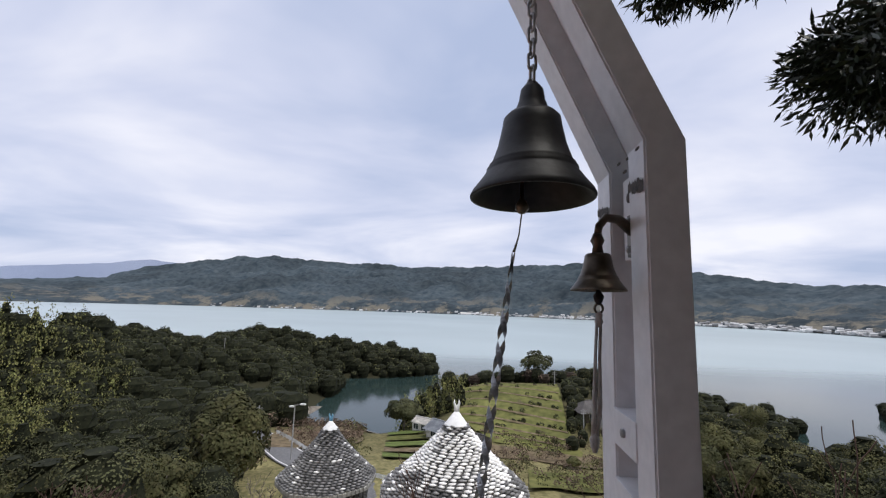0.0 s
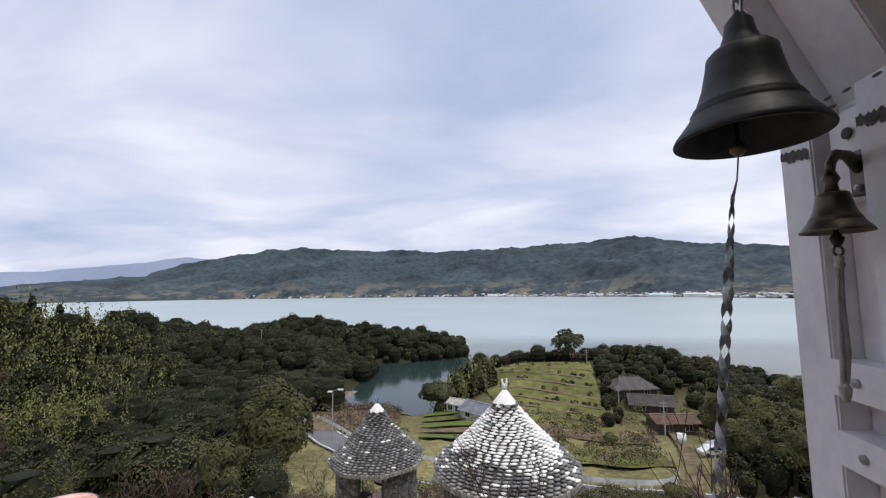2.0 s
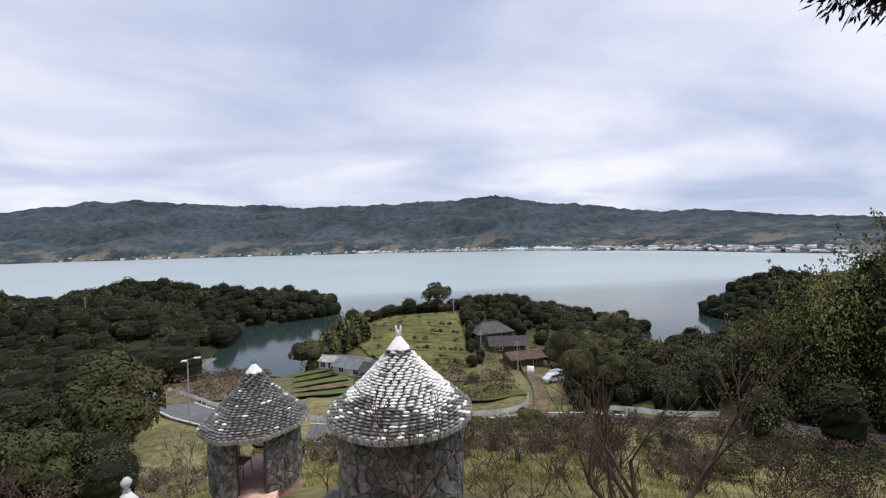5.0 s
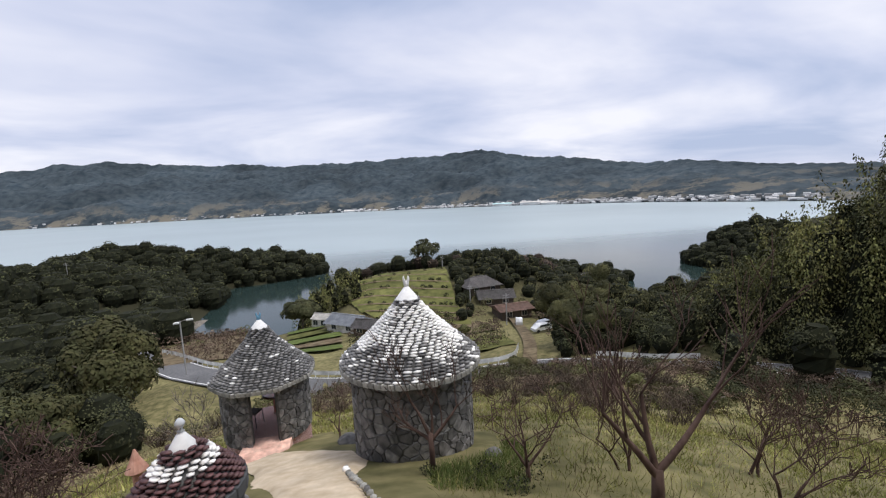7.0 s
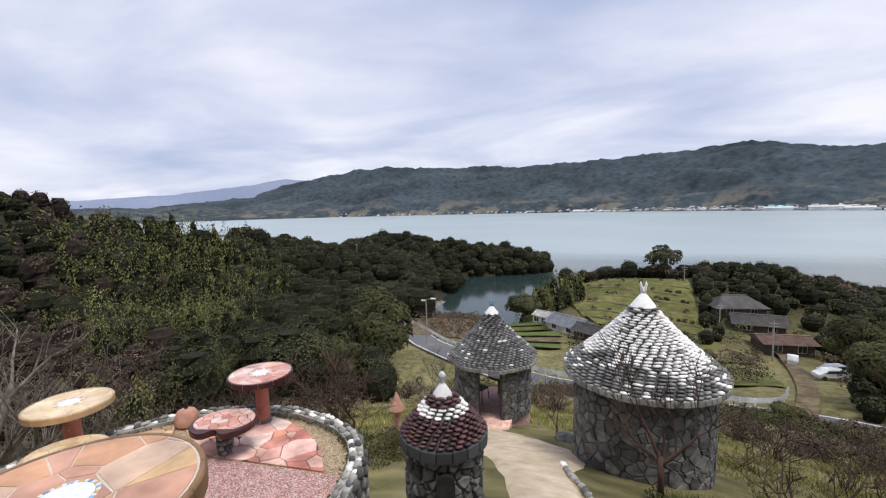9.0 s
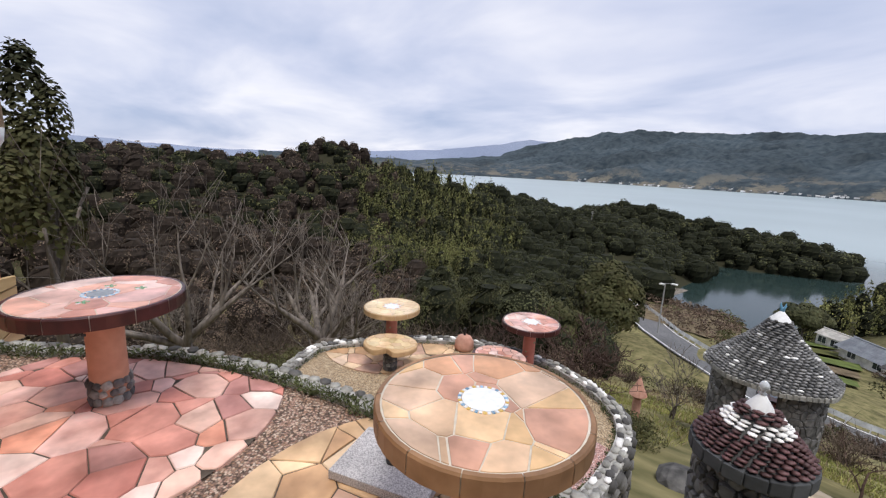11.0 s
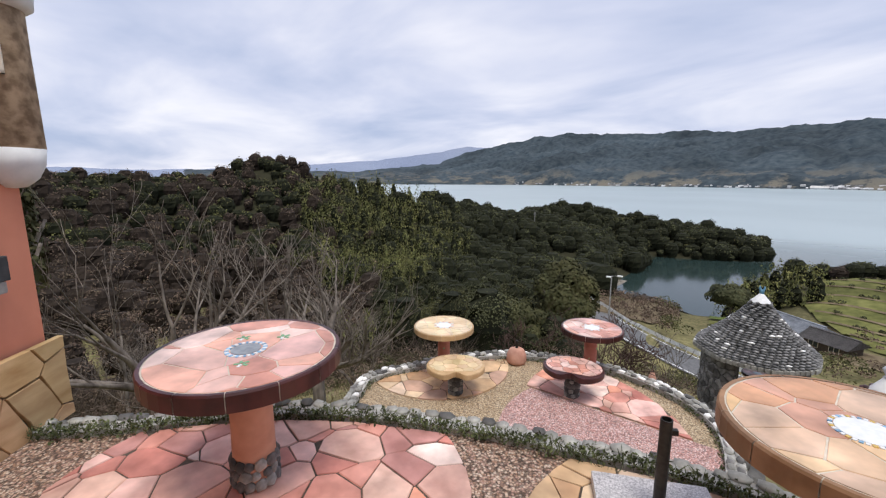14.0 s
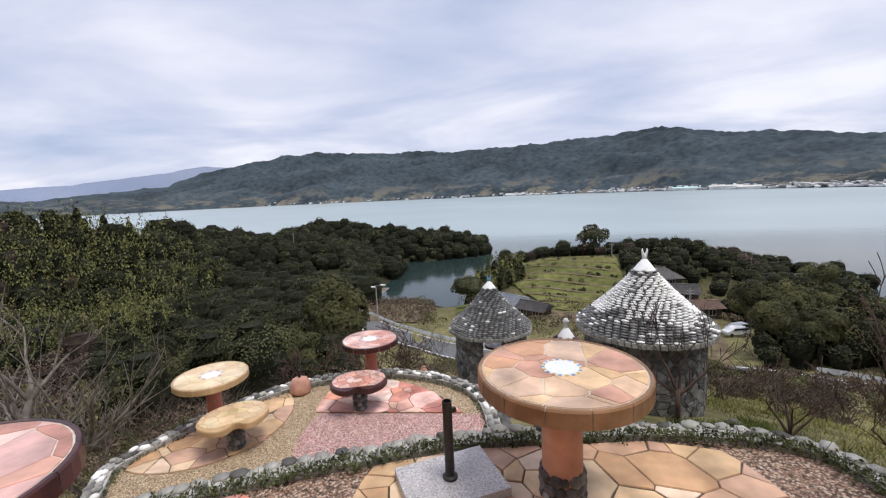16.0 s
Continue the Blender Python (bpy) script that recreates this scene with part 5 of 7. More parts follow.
def pedestal_table(x, y, z, h, r, top_mat, edge_mat, ped_mat, label, seed, center, turn=0.0, thick=0.085, gap=0.23, shoe=0.22, pr=0.105):
    """A round stone-inlaid table on one round pedestal with a shoe of rough stones."""
    t = empty("pedestal_table", pose(x, y, z, 0, 0, turn), label, "table", "round stone tables")
    top = part("tabletop", lathe(bmesh.new(), [(r - 0.012, h - thick), (r, h - thick + 0.01), (r, h - 0.012), (r - 0.006, h - 0.002), (r - 0.02, h), (0.0, h)], 64), JOINT_LIGHT, t, "pale jointed round top")
    mosaic_top("inlay", top, r - 0.024, h, top_mat, seed, gap)
    n = 14
    for k in range(n):
        a0, a1 = 2 * math.pi * k / n + 0.004, 2 * math.pi * (k + 1) / n - 0.004
        vs, fs = [], []
        for s in range(4):
            a = a0 + (a1 - a0) * s / 3
            for rr, zz in ((r - 0.004, h - thick + 0.004), (r + 0.007, h - thick + 0.004), (r + 0.007, h - 0.006), (r + 0.001, h + 0.003), (r - 0.016, h + 0.003)):
                vs.append((rr * math.cos(a), rr * math.sin(a), zz))
        for s in range(3):
            fs += [(s * 5 + q, s * 5 + 5 + q, s * 5 + 6 + q, s * 5 + 1 + q) for q in range(4)]
        part("edge_tile", mesh_of("edge_tile", vs, fs, edge_mat, False), None, top, "glazed edge tile" if k == 0 else "")
    ped = part("pedestal", lathe(bmesh.new(), [(pr * 1.02, 0), (pr, 0.1), (pr * 0.97, h * 0.6), (pr, h - thick - 0.03), (pr * 1.08, h - thick)], 28, wobble=0.02), ped_mat, t, "", smooth=True)
    rnd = random.Random(seed + 1)
    if shoe:
        for row in range(max(1, int(shoe / 0.06))):
            cnt = 13
            for k in range(cnt):
                a = 2 * math.pi * (k + 0.5 * (row % 2) + rnd.uniform(-0.15, 0.15)) / cnt
                ob = part("shoe_stone", COBBLES[rnd.choice((4, 4, 4, 0))], None, ped)
                kk = rnd.uniform(0.45, 0.62)
                ob.matrix_basis = pose(pr * 1.03 * math.cos(a), pr * 1.03 * math.sin(a), 0.035 + row * 0.055, 80 + rnd.uniform(-10, 10), rnd.uniform(-30, 30), math.degrees(a) + 90) @ Matrix.Diagonal((kk * 0.8, kk, kk * 0.8, 1))
        for k in range(5):
            a = rnd.uniform(0, 6.28)
            zz = rnd.uniform(shoe + 0.06, h - thick - 0.08)
            bm = bmesh.new()
            bmesh.ops.create_icosphere(bm, subdivisions=1, radius=0.016)
            part("ivy_leaf", bm, MOSAIC_GREEN if k % 2 else STONE_DARK, ped, m=pose(pr * math.cos(a), pr * math.sin(a), zz) @ Matrix.Diagonal((0.5, 1, 0.8, 1)))
    if center == "white":
        part("centre_disc", lathe(bmesh.new(), [(0.085, h), (0.085, h + 0.007), (0, h + 0.008)], 40), MOSAIC_WHITE, top, "white mosaic centre disc")
        ring_bits(top, 0.094, h + 0.002, 36, 0.014, 0.012, (MOSAIC_WHITE, MOSAIC_BLUE, MOSAIC_WHITE, MOSAIC_GOLD))
    elif center == "grey":
        part("centre_disc", lathe(bmesh.new(), [(0.07, h), (0.07, h + 0.007), (0, h + 0.008)], 40), MOSAIC_GREY, top, "slate grey centre disc")
        ring_bits(top, 0.088, h + 0.002, 32, 0.022, 0.013, (MOSAIC_BLUE, MOSAIC_WHITE))
        for ax, ay in ((0.12, -0.13), (-0.13, 0.1), (0.05, 0.2)):
            for q in range(5):
                a = q * 1.256
                part("leaf_tile", boxes((-0.014, -0.007, 0, 0.014, 0.007, 0.004)), MOSAIC_GREEN if q < 4 else MOSAIC_WHITE, top, m=pose(ax + 0.02 * math.cos(a), ay + 0.02 * math.sin(a), h + 0.002, 0, 0, math.degrees(a)))
    else:
        part("centre_disc", lathe(bmesh.new(), [(0.1, h), (0.1, h + 0.006), (0, h + 0.007)], 32), MOSAIC_WHITE if center == "pale" else TOP_RED, top, "pale mosaic centre")
        ring_bits(top, 0.12, h + 0.002, 16, 0.03, 0.03, (TOP_RED, MOSAIC_WHITE))
    return t


pedestal_table(-5.24, -0.06, 0.0, 0.72, 0.45, TOP_RED, EDGE_RED, PED_PINK, "round pink stone-inlaid table with maroon edge and salmon pedestal", 81, "grey", 20)
pedestal_table(-3.02, 1.12, 0.0, 0.71, 0.42, TOP_YEL, EDGE_YEL, PED_PINK, "round honey-coloured stone-inlaid table with a white mosaic centre", 82, "white", 50)
pedestal_table(-5.37, 4.41, LOW_Z, 0.67, 0.39, TOP_RED, EDGE_RED, PED_RED, "round pink stone table with a brick-red pedestal on the lower terrace", 83, "pale", 0, 0.07, 0.16, 0.1, 0.085)
pedestal_table(-6.87, 3.11, LOW_Z, 0.67, 0.40, TOP_CREAM, EDGE_CREAM, PED_RED, "round yellow stone table with a brick-red pedestal on the lower terrace", 84, "pale", 0, 0.07, 0.16, 0.1, 0.085)


def heart(t, r):
    """The outline of a broad heart, its notch towards -y."""
    x = r * math.sin(t)
    y = r * 0.86 * math.cos(t)
    y -= -0.32 * r * math.exp(-((x / (0.22 * r)) ** 2)) if math.cos(t) < 0 else 0
    return x, y


def heart_stool(x, y, z, h, r, top_mat, edge_mat, label, turn):
    s = empty("heart_stool", pose(x, y, z, 0, 0, turn), label, "stool", "heart-shaped stools")
    out = [heart(t, r) for t in np.linspace(0, 2 * math.pi, 65)[:-1]]
    n = len(out)
    vs, fs = [], []
    for k, zz in ((0.97, h - 0.07), (1.0, h - 0.06), (1.0, h - 0.012), (0.98, h)):
        vs += [(px * k, py * k, zz) for px, py in out]
    for q in range(3):
        fs += [(q * n + i, q * n + (i + 1) % n, (q + 1) * n + (i + 1) % n, (q + 1) * n + i) for i in range(n)]
    fs.append(tuple(range(n))[::-1])
    vs.append((0, 0.05 * r, h))
    fs += [(3 * n + i, 3 * n + (i + 1) % n, 4 * n) for i in range(n)]
    seat = part("seat", mesh_of("seat", vs, fs, edge_mat), None, s, "tiled seat edge")
    rnd = random.Random(int(abs(x) * 100))
    circ = [(0.92 * r * math.cos(a), 0.08 * r + 0.74 * r * math.sin(a)) for a in np.linspace(0, 2 * math.pi, 40)[:-1]]
    circ = [p for p in circ]
    for poly in cells(scatter(rnd, -r, -r, r, r, 0.15, 900), clip_poly(circ, 0, -1, 0.5 * r), 0.006):
        if len(poly) > 2:
            part("inlay_stone", slab_mesh("inlay_stone", wavy(poly, rnd, 0.003, 0.08), h - 0.01, h + 0.0035, top_mat, bevel=0.002), None, seat)
    ped = part("pedestal", lathe(bmesh.new(), [(0.085, 0), (0.08, h - 0.07)], 20, wobble=0.05), MORTAR, s, "dark pebble-clad pedestal")
    for row in range(5):
        for k in range(10):
            a = 2 * math.pi * (k + 0.5 * (row % 2)) / 10
            ob = part("shoe_stone", COBBLES[rnd.choice((4, 4, 4, 0))], None, ped)
            kk = rnd.uniform(0.5, 0.62)
            ob.matrix_basis = pose(0.083 * math.cos(a), 0.083 * math.sin(a), 0.035 + row * 0.06, 84, rnd.uniform(-20, 20), math.degrees(a) + 90) @ Matrix.Diagonal((kk * 0.8, kk * 0.9, kk * 0.6, 1))
    return s


heart_stool(-5.28, 3.72, LOW_Z, 0.38, 0.36, TOP_RED, EDGE_RED, "low heart-shaped pink stone stool with a maroon edge", 18)
heart_stool(-6.36, 2.78, LOW_Z, 0.38, 0.36, TOP_CREAM, EDGE_CREAM, "low heart-shaped yellow stone stool", 42)

# umbrella stands
stand = empty("umbrella_stand", pose(-3.62, 1.1, 0.012, 0, 0, 30.5), "black iron pipe on a square grey granite base", "umbrella stand")
part("base_slab", boxes((-0.27, -0.2, 0, 0.27, 0.2, 0.05), bevel=0.006), GRANITE, stand, "speckled grey granite slab")
part("pipe", lathe(bmesh.new(), [(0.026, 0.05), (0.026, 0.5), (0.021, 0.5), (0.021, 0.3), (0, 0.3)], 24, cap=False), IRON_BLACK, stand, "black iron pipe", smooth=False)
part("collar", lathe(bmesh.new(), [(0.042, 0.05), (0.042, 0.062), (0.027, 0.07)], 24), IRON_BLACK, stand)
part("bolt", boxes((0.02, -0.012, 0.43, 0.05, 0.012, 0.455), bevel=0.004), IRON_BLACK, stand)
pot = empty("umbrella_pot", pose(-6.31, 4.06, LOW_Z), "round terracotta umbrella weight with a short black spigot", "umbrella stand")
part("weight", lathe(bmesh.new(), [(0.13, 0), (0.145, 0.03), (0.14, 0.12), (0.105, 0.19), (0.06, 0.215), (0, 0.22)], 32, wobble=0.02), TERRA, pot, smooth=True)
part("spigot", lathe(bmesh.new(), [(0.02, 0.2), (0.02, 0.32), (0.014, 0.33), (0, 0.33)], 14), IRON_BLACK, pot, "black iron spigot")


# ---- towers with cone roofs of pebbles ----
def cyl(cx, cy, r):
    return lambda u, z, d: (cx + (r + d) * math.cos(u / r), cy + (r + d) * math.sin(u / r), z)


def tower(label, cx, cy, base, eave_z, r, eave_r, cap_z, top_z, rows, per, pebble, colour, seed, sides=0, doors=(), stone=0.24, near=-1.7, window=None, finial="white", curve=1.25):
    """A round stone tower; doors are (angle, half width in radians, height)."""
    t = empty("stone_tower", pose(0, 0, 0), label, "tower", "round towers with pebble roofs")
    rnd = random.Random(seed)
    # core wall with openings
    seg = 72
    vs, fs = [], []
    for i in range(seg):
        a0, a1 = 2 * math.pi * i / seg, 2 * math.pi * (i + 1) / seg
        mid = (a0 + a1) / 2
        cut = base
        for da, dw, dh in doors:
            if abs((mid - da + math.pi) % (2 * math.pi) - math.pi) < dw:
                cut = base + dh
        if cut > eave_z - 0.04:
            continue
        b = len(vs)
        for a in (a0, a1):
            for rr in (r, r - 0.2):
                for z in (cut, eave_z):
                    vs.append((cx + rr * math.cos(a), cy + rr * math.sin(a), z))
        fs += [(b, b + 4, b + 5, b + 1), (b + 6, b + 2, b + 3, b + 7), (b + 4, b + 6, b + 7, b + 5), (b + 2, b, b + 1, b + 3), (b, b + 2, b + 6, b + 4)]
    cb = bmesh.new()
    cb.from_mesh(mesh_of("wall_core", vs, fs, MORTAR))
    bmesh.ops.remove_doubles(cb, verts=cb.verts[:], dist=0.001)
    core = part("wall", cb, MORTAR, t, "dark mortared wall core")
    # face stones
    u0 = r * near - r * math.pi
    region = [(u0, base), (u0 + 2 * math.pi * r, base), (u0 + 2 * math.pi * r, eave_z), (u0, eave_z)]
    pts = scatter(rnd, u0, base, u0 + 2 * math.pi * r, eave_z, stone, 5000)
    place = cyl(cx, cy, r)
    rest_v, rest_f = [], []
    for poly in cells(pts, region, 0.018, stone * stone * 0.4):
        mu, mz = sum(p[0] for p in poly) / len(poly), sum(p[1] for p in poly) / len(poly)
        polys = [poly]
        for da, dw, dh in doors:
            lo, hi = r * (da - dw), r * (da + dw)
            nxt = []
            for pl in polys:
                for turn in (-2 * math.pi * r, 0, 2 * math.pi * r):
                    if min(p[0] for p in pl) < hi + turn and max(p[0] for p in pl) > lo + turn and min(p[1] for p in pl) < base + dh:
                        a, b = clip_poly(pl, 1, 0, lo + turn), clip_poly(pl, -1, 0, -(hi + turn))
                        pl = a if len(a) > 2 and mu < (lo + hi) / 2 + turn else (b if mu >= (lo + hi) / 2 + turn else [])
                        if len(pl) < 3:
                            break
                if len(pl) > 2:
                    nxt.append(pl)
            polys = nxt
        for pl in polys:
            d = rnd.uniform(0.02, 0.045)
            facing_cam = abs((mu / r - near + math.pi) % (2 * math.pi) - math.pi) < 1.75
            me = slab_mesh("stone", wavy(pl, rnd, 0.012, 0.1), -0.02, d, STONE_GREY, lambda x, y, z: place(x, y, z), bevel=0.018)
            if facing_cam:
                part("stone", me, None, core)
            else:
                off = len(rest_v)
                rest_v += [tuple(v.co) for v in me.vertices]
                rest_f += [tuple(off + q for q in p.vertices) for p in me.polygons]
                bpy.data.meshes.remove(me)
    if rest_f:
        tagged(part("far_stones", mesh_of("far_stones", rest_v, rest_f, STONE_REST), None, t, "grey rubble stones of the far side"), kind="stuff")
    # roof: under-cone, eave band, courses of pebbles
    def eave_scale(a):
        if not sides:
            return 1.0
        step = 2 * math.pi / sides
        return math.cos(step / 2) ** 0.6 / max(0.2, math.cos(((a + step / 2) % step) - step / 2)) ** 0.6

    def prof(s):
        """Roof radius and height: s runs from the eave (0) to the white cap (1)."""
        cap_r = eave_r * (0.13 if eave_r > 1 else 0.2)
        rr = cap_r + (eave_r - cap_r) * (1 - s) ** curve
        return rr, eave_z + 0.12 + (cap_z - eave_z - 0.12) * s

    vs, fs, seg = [], [], 48
    for q in range(13):
        rr, zz = prof(q / 12)
        for i in range(seg):
            a = 2 * math.pi * i / seg
            k = 1 + (eave_scale(a) - 1) * (1 - q / 12)
            vs.append((cx + (rr - 0.02) * k * math.cos(a), cy + (rr - 0.02) * k * math.sin(a), zz))
    for i in range(seg):
        a = 2 * math.pi * i / seg
        vs.append((cx + (eave_r - 0.04) * eave_scale(a) * math.cos(a), cy + (eave_r - 0.04) * eave_scale(a) * math.sin(a), eave_z))
    for i in range(seg):
        a = 2 * math.pi * i / seg
        vs.append((cx + (r - 0.2) * math.cos(a), cy + (r - 0.2) * math.sin(a), eave_z))
    for q in range(12):
        fs += [(q * seg + i, q * seg + (i + 1) % seg, (q + 1) * seg + (i + 1) % seg, (q + 1) * seg + i) for i in range(seg)]
    fs += [(13 * seg + i, 13 * seg + (i + 1) % seg, (i + 1) % seg, i) for i in range(seg)]
    fs += [(14 * seg + i, 14 * seg + (i + 1) % seg, 13 * seg + (i + 1) % seg, 13 * seg + i) for i in range(seg)]
    fs.append(tuple(14 * seg + i for i in range(seg)))
    roof = part("roof", mesh_of("roof", vs, fs, MORTAR), None, t, "cone roof bed of mortar")
    n = int(2 * math.pi * eave_r / 0.14)
    blk = bm_mesh("eave_block", boxes((-0.062 * eave_r / 1.6 - 0.004, -0.05, 0, 0.062 * eave_r / 1.6 + 0.004, 0.035, 0.115), bevel=0.01), COPE if finial != "small" else STONE_DARK)
    for i in range(n):
        a = 2 * math.pi * (i + 0.5) / n
        ob = part("eave_block", blk, None, roof)
        k = eave_scale(a)
        ob.matrix_basis = pose(cx + eave_r * k * math.cos(a), cy + eave_r * k * math.sin(a), eave_z + rnd.uniform(-0.006, 0.006), 0, 0, math.degrees(a) - 90) @ Matrix.Diagonal((2 * math.pi * eave_r * k / n / 0.14 * 0.92 * 1.6 / eave_r if eave_r < 1 else 1.02, 1, 1, 1))
    pw = pebble
    course = (cap_z - eave_z - 0.12) / rows
    meshes = {}
    for key, mat in (("w", PEB_WHITE), ("g", PEB_GREY), ("r", PEB_WINE)):
        meshes[key] = [pebble_mesh("pebble", mat, pw / 2 * 1.02, 0.075 if eave_r > 1 else 0.042, course * (0.70 if eave_r > 1 else 0.62), seed + q) for q in range(4)]
    rest = {}
    count = 0
    for row in range(rows):
        s = (row + 0.5) / rows
        rr, zz = prof(s)
        m = max(6, int(2 * math.pi * rr / pw))
        for i in range(m):
            a = 2 * math.pi * (i + row * 0.618) / m + rnd.uniform(-0.25, 0.25) / m
            k = 1 + (eave_scale(a) - 1) * (1 - s)
            key = colour(s, a, rnd)
            toward = abs((a - near + math.pi) % (2 * math.pi) - math.pi)
            mat4 = pose(cx + rr * k * math.cos(a), cy + rr * k * math.sin(a), zz + rnd.uniform(-0.1, 0.1) * course, rnd.uniform(-5, 5) - 14, rnd.uniform(-5, 5), math.degrees(a) + 90) @ Matrix.Diagonal((rnd.uniform(0.72, 1.12), rnd.uniform(0.9, 1.12), rnd.uniform(0.78, 1.06), 1))
            me = rnd.choice(meshes[key])
            if toward < 1.15 and count < 420:
                ob = part("pebble", me, None, roof)
                ob.matrix_basis = mat4
                count += 1
            else:
                co = np.array([v.co for v in me.vertices])
                co = co @ np.array(mat4.to_3x3()).T + np.array(mat4.translation)
                rest.setdefault(key, ([], []))
                off = len(rest[key][0])
                rest[key][0].extend(co.tolist())
                rest[key][1].extend([tuple(off + v for v in p.vertices) for p in me.polygons])
    for key, (v, f) in rest.items():
        tagged(part("pebble_bed", mesh_of("pebble_bed", v, f, {"w": PEB_WHITE_REST, "g": PEB_GREY_REST, "r": PEB_WINE}[key], True), None, roof, "courses of rounded pebbles"), kind="stuff")
    # cap and finial
    cr, cz = prof(1.0)
    hh = (top_z - cap_z)
    part("cap", lathe(bmesh.new(), [(cr * 1.3, cap_z - 0.03), (cr * 1.22, cap_z - 0.01), (cr * 0.24, cap_z + hh * 0.5), (0, cap_z + hh * 0.53)], 28, Matrix.Translation((cx, cy, 0))), PLASTER_WHITE, roof, "smooth white plaster cap", smooth=True)
    f = bmesh.new()
    base_f = cap_z + hh * 0.45
    if finial == "small":
        lathe(f, [(0.012, base_f), (0.03, base_f + hh * 0.06), (0.012, base_f + hh * 0.13), (0.034, base_f + hh * 0.28), (0.04, base_f + hh * 0.37), (0.02, base_f + hh * 0.5), (0, base_f + hh * 0.55)], 20, Matrix.Translation((cx, cy, 0)))
        part("finial", f, CRYSTAL, roof, "milky glass finial", smooth=True)
    else:
        for dx in (-1, 1):
            tube(f, [(cx + dx * 0.012, cy, base_f), (cx + dx * 0.03, cy, base_f + hh * 0.25), (cx + dx * 0.055, cy, base_f + hh * 0.42), (cx + dx * 0.05, cy, base_f + hh * 0.55)], [0.04, 0.035, 0.024, 0.008], 8)
        lathe(f, [(0.05, base_f), (0.04, base_f + hh * 0.18), (0.03, base_f + hh * 0.3), (0, base_f + hh * 0.32)], 12, Matrix.Translation((cx, cy, 0)))
        part("finial", f, PLASTER_WHITE if finial == "white" else BLUE_GLAZE, roof, "small forked ornament on the tip", smooth=True)
    return t, core


def shade_t2(s, a, rnd):
    """White-washed stones above, bare dark ones in a ragged band over the eave and under the cap."""
    if s > 0.91:
        return "g" if rnd.random() < 0.8 else "w"
    edge = 0.27 + 0.07 * math.sin(a * 3 + 1.2) + 0.04 * math.sin(a * 7)
    if abs((a + 2.75 + math.pi) % (2 * math.pi) - math.pi) < 0.5:
        edge += 0.1
    if s > edge:
        return "w" if rnd.random() < 0.98 else "g"
    return "w" if rnd.random() < (0.45 if s > edge - 0.06 else 0.16) else "g"


def shade_t1(s, a, rnd):
    return "w" if rnd.random() < (0.05 if s > 0.5 else 0.03) else "g"


def shade_t3(s, a, rnd):
    return "w" if 0.52 < s < 0.8 else "r"


door_a = math.atan2(-1.2, 0.195)
tower("round stone pavilion with an open doorway and grey pebble cone roof", -4.41, 13.55, -5.05, -3.38, 1.24, 1.5, -1.86, -1.42, 27, 0, 0.17, shade_t1, 91, 8,
      ((door_a, 0.31, 3.0), (door_a + math.pi, 0.95, 3.0)), 0.2, -1.35, None, "blue", 1.3)
tower("large round stone tower with a whitened pebble cone roof", -0.27, 9.81, -4.6, -1.98, 1.36, 1.58, -0.5, 0.0, 30, 0, 0.18, shade_t2, 92, 0, (), 0.2, -1.7, None, "white", 1.22)
t3, t3_core = tower("small round stone tower with a wine-red and white pebble roof", -2.71, 4.03, -2.4, -0.65, 0.36, 0.405, -0.17, 0.055, 13, 0, 0.085, shade_t3, 93, 0,
                    ((-1.2, 0.22, 0.0),), 0.095, -1.2, None, "small", 0.95)
hole = bmesh.new()
hp = [(0.085 * math.cos(a), 0.085 * math.sin(a)) for a in np.linspace(0, math.pi, 13)] + [(-0.085, -0.13), (0.085, -0.13)]
hv = [hole.verts.new((x, 0, z)) for x, z in hp]
hb = [hole.verts.new((x * 0.9, 0.14, z * 0.9)) for x, z in hp]
hole.faces.new(hb)
for i in range(len(hp)):
    hole.faces.new((hv[i], hv[(i + 1) % len(hp)], hb[(i + 1) % len(hp)], hb[i]))
# black face closes the recess in place of its inner shade
hole.faces.new(hv)
part("window_recess", hole, DARK_HOLE, t3_core, "arched opening closed with black for its inner shade", m=pose(-2.71 + 0.436 * math.cos(-1.2), 4.03 + 0.436 * math.sin(-1.2), -0.84, 0, 0, -1.2 * 57.2958 + 90))

# inside the pavilion
floor_pavilion = outline_floor("floor_pavilion", [(-4.41 + 1.22 * math.cos(a), 13.55 + 1.22 * math.sin(a)) for a in np.linspace(0, 2 * math.pi, 40)[:-1]], -6.6, -4.97, GRAVEL_PINK, "pink floor of the pavilion")
floor_apron = outline_floor("floor_apron", [(-4.95, 11.3), (-3.55, 11.35), (-3.6, 12.75), (-4.85, 12.75)], -6.4, -4.964, FLAG_RED, "pink stone apron before the pavilion door")
pedestal_table(-4.3, 14.2, -4.97, 0.72, 0.4, TOP_RED, EDGE_RED, PED_RED, "round pink stone table inside the pavilion", 85, "pale", 0, 0.07, 0.2, 0.1, 0.09)
chair = empty("chair", pose(-4.86, 13.6, -4.97, 0, 0, 70), "dark metal chair beside the table in the pavilion", "chair")
part("seat", boxes((-0.2, -0.2, 0.42, 0.2, 0.2, 0.455), bevel=0.01), WOOD_DARK, chair)
for lx in (-0.18, 0.18):
    for ly in (-0.18, 0.18):
        part("leg", tube(bmesh.new(), [(lx, ly, 0.42), (lx * 1.15, ly * 1.15, 0)], [0.014, 0.012]), IRON_BLACK, chair)
part("backrest", tube(bmesh.new(), [(-0.19, 0.19, 0.45), (-0.21, 0.23, 0.85), (0.21, 0.23, 0.85), (0.19, 0.19, 0.45)], [0.014] * 4), IRON_BLACK, chair)
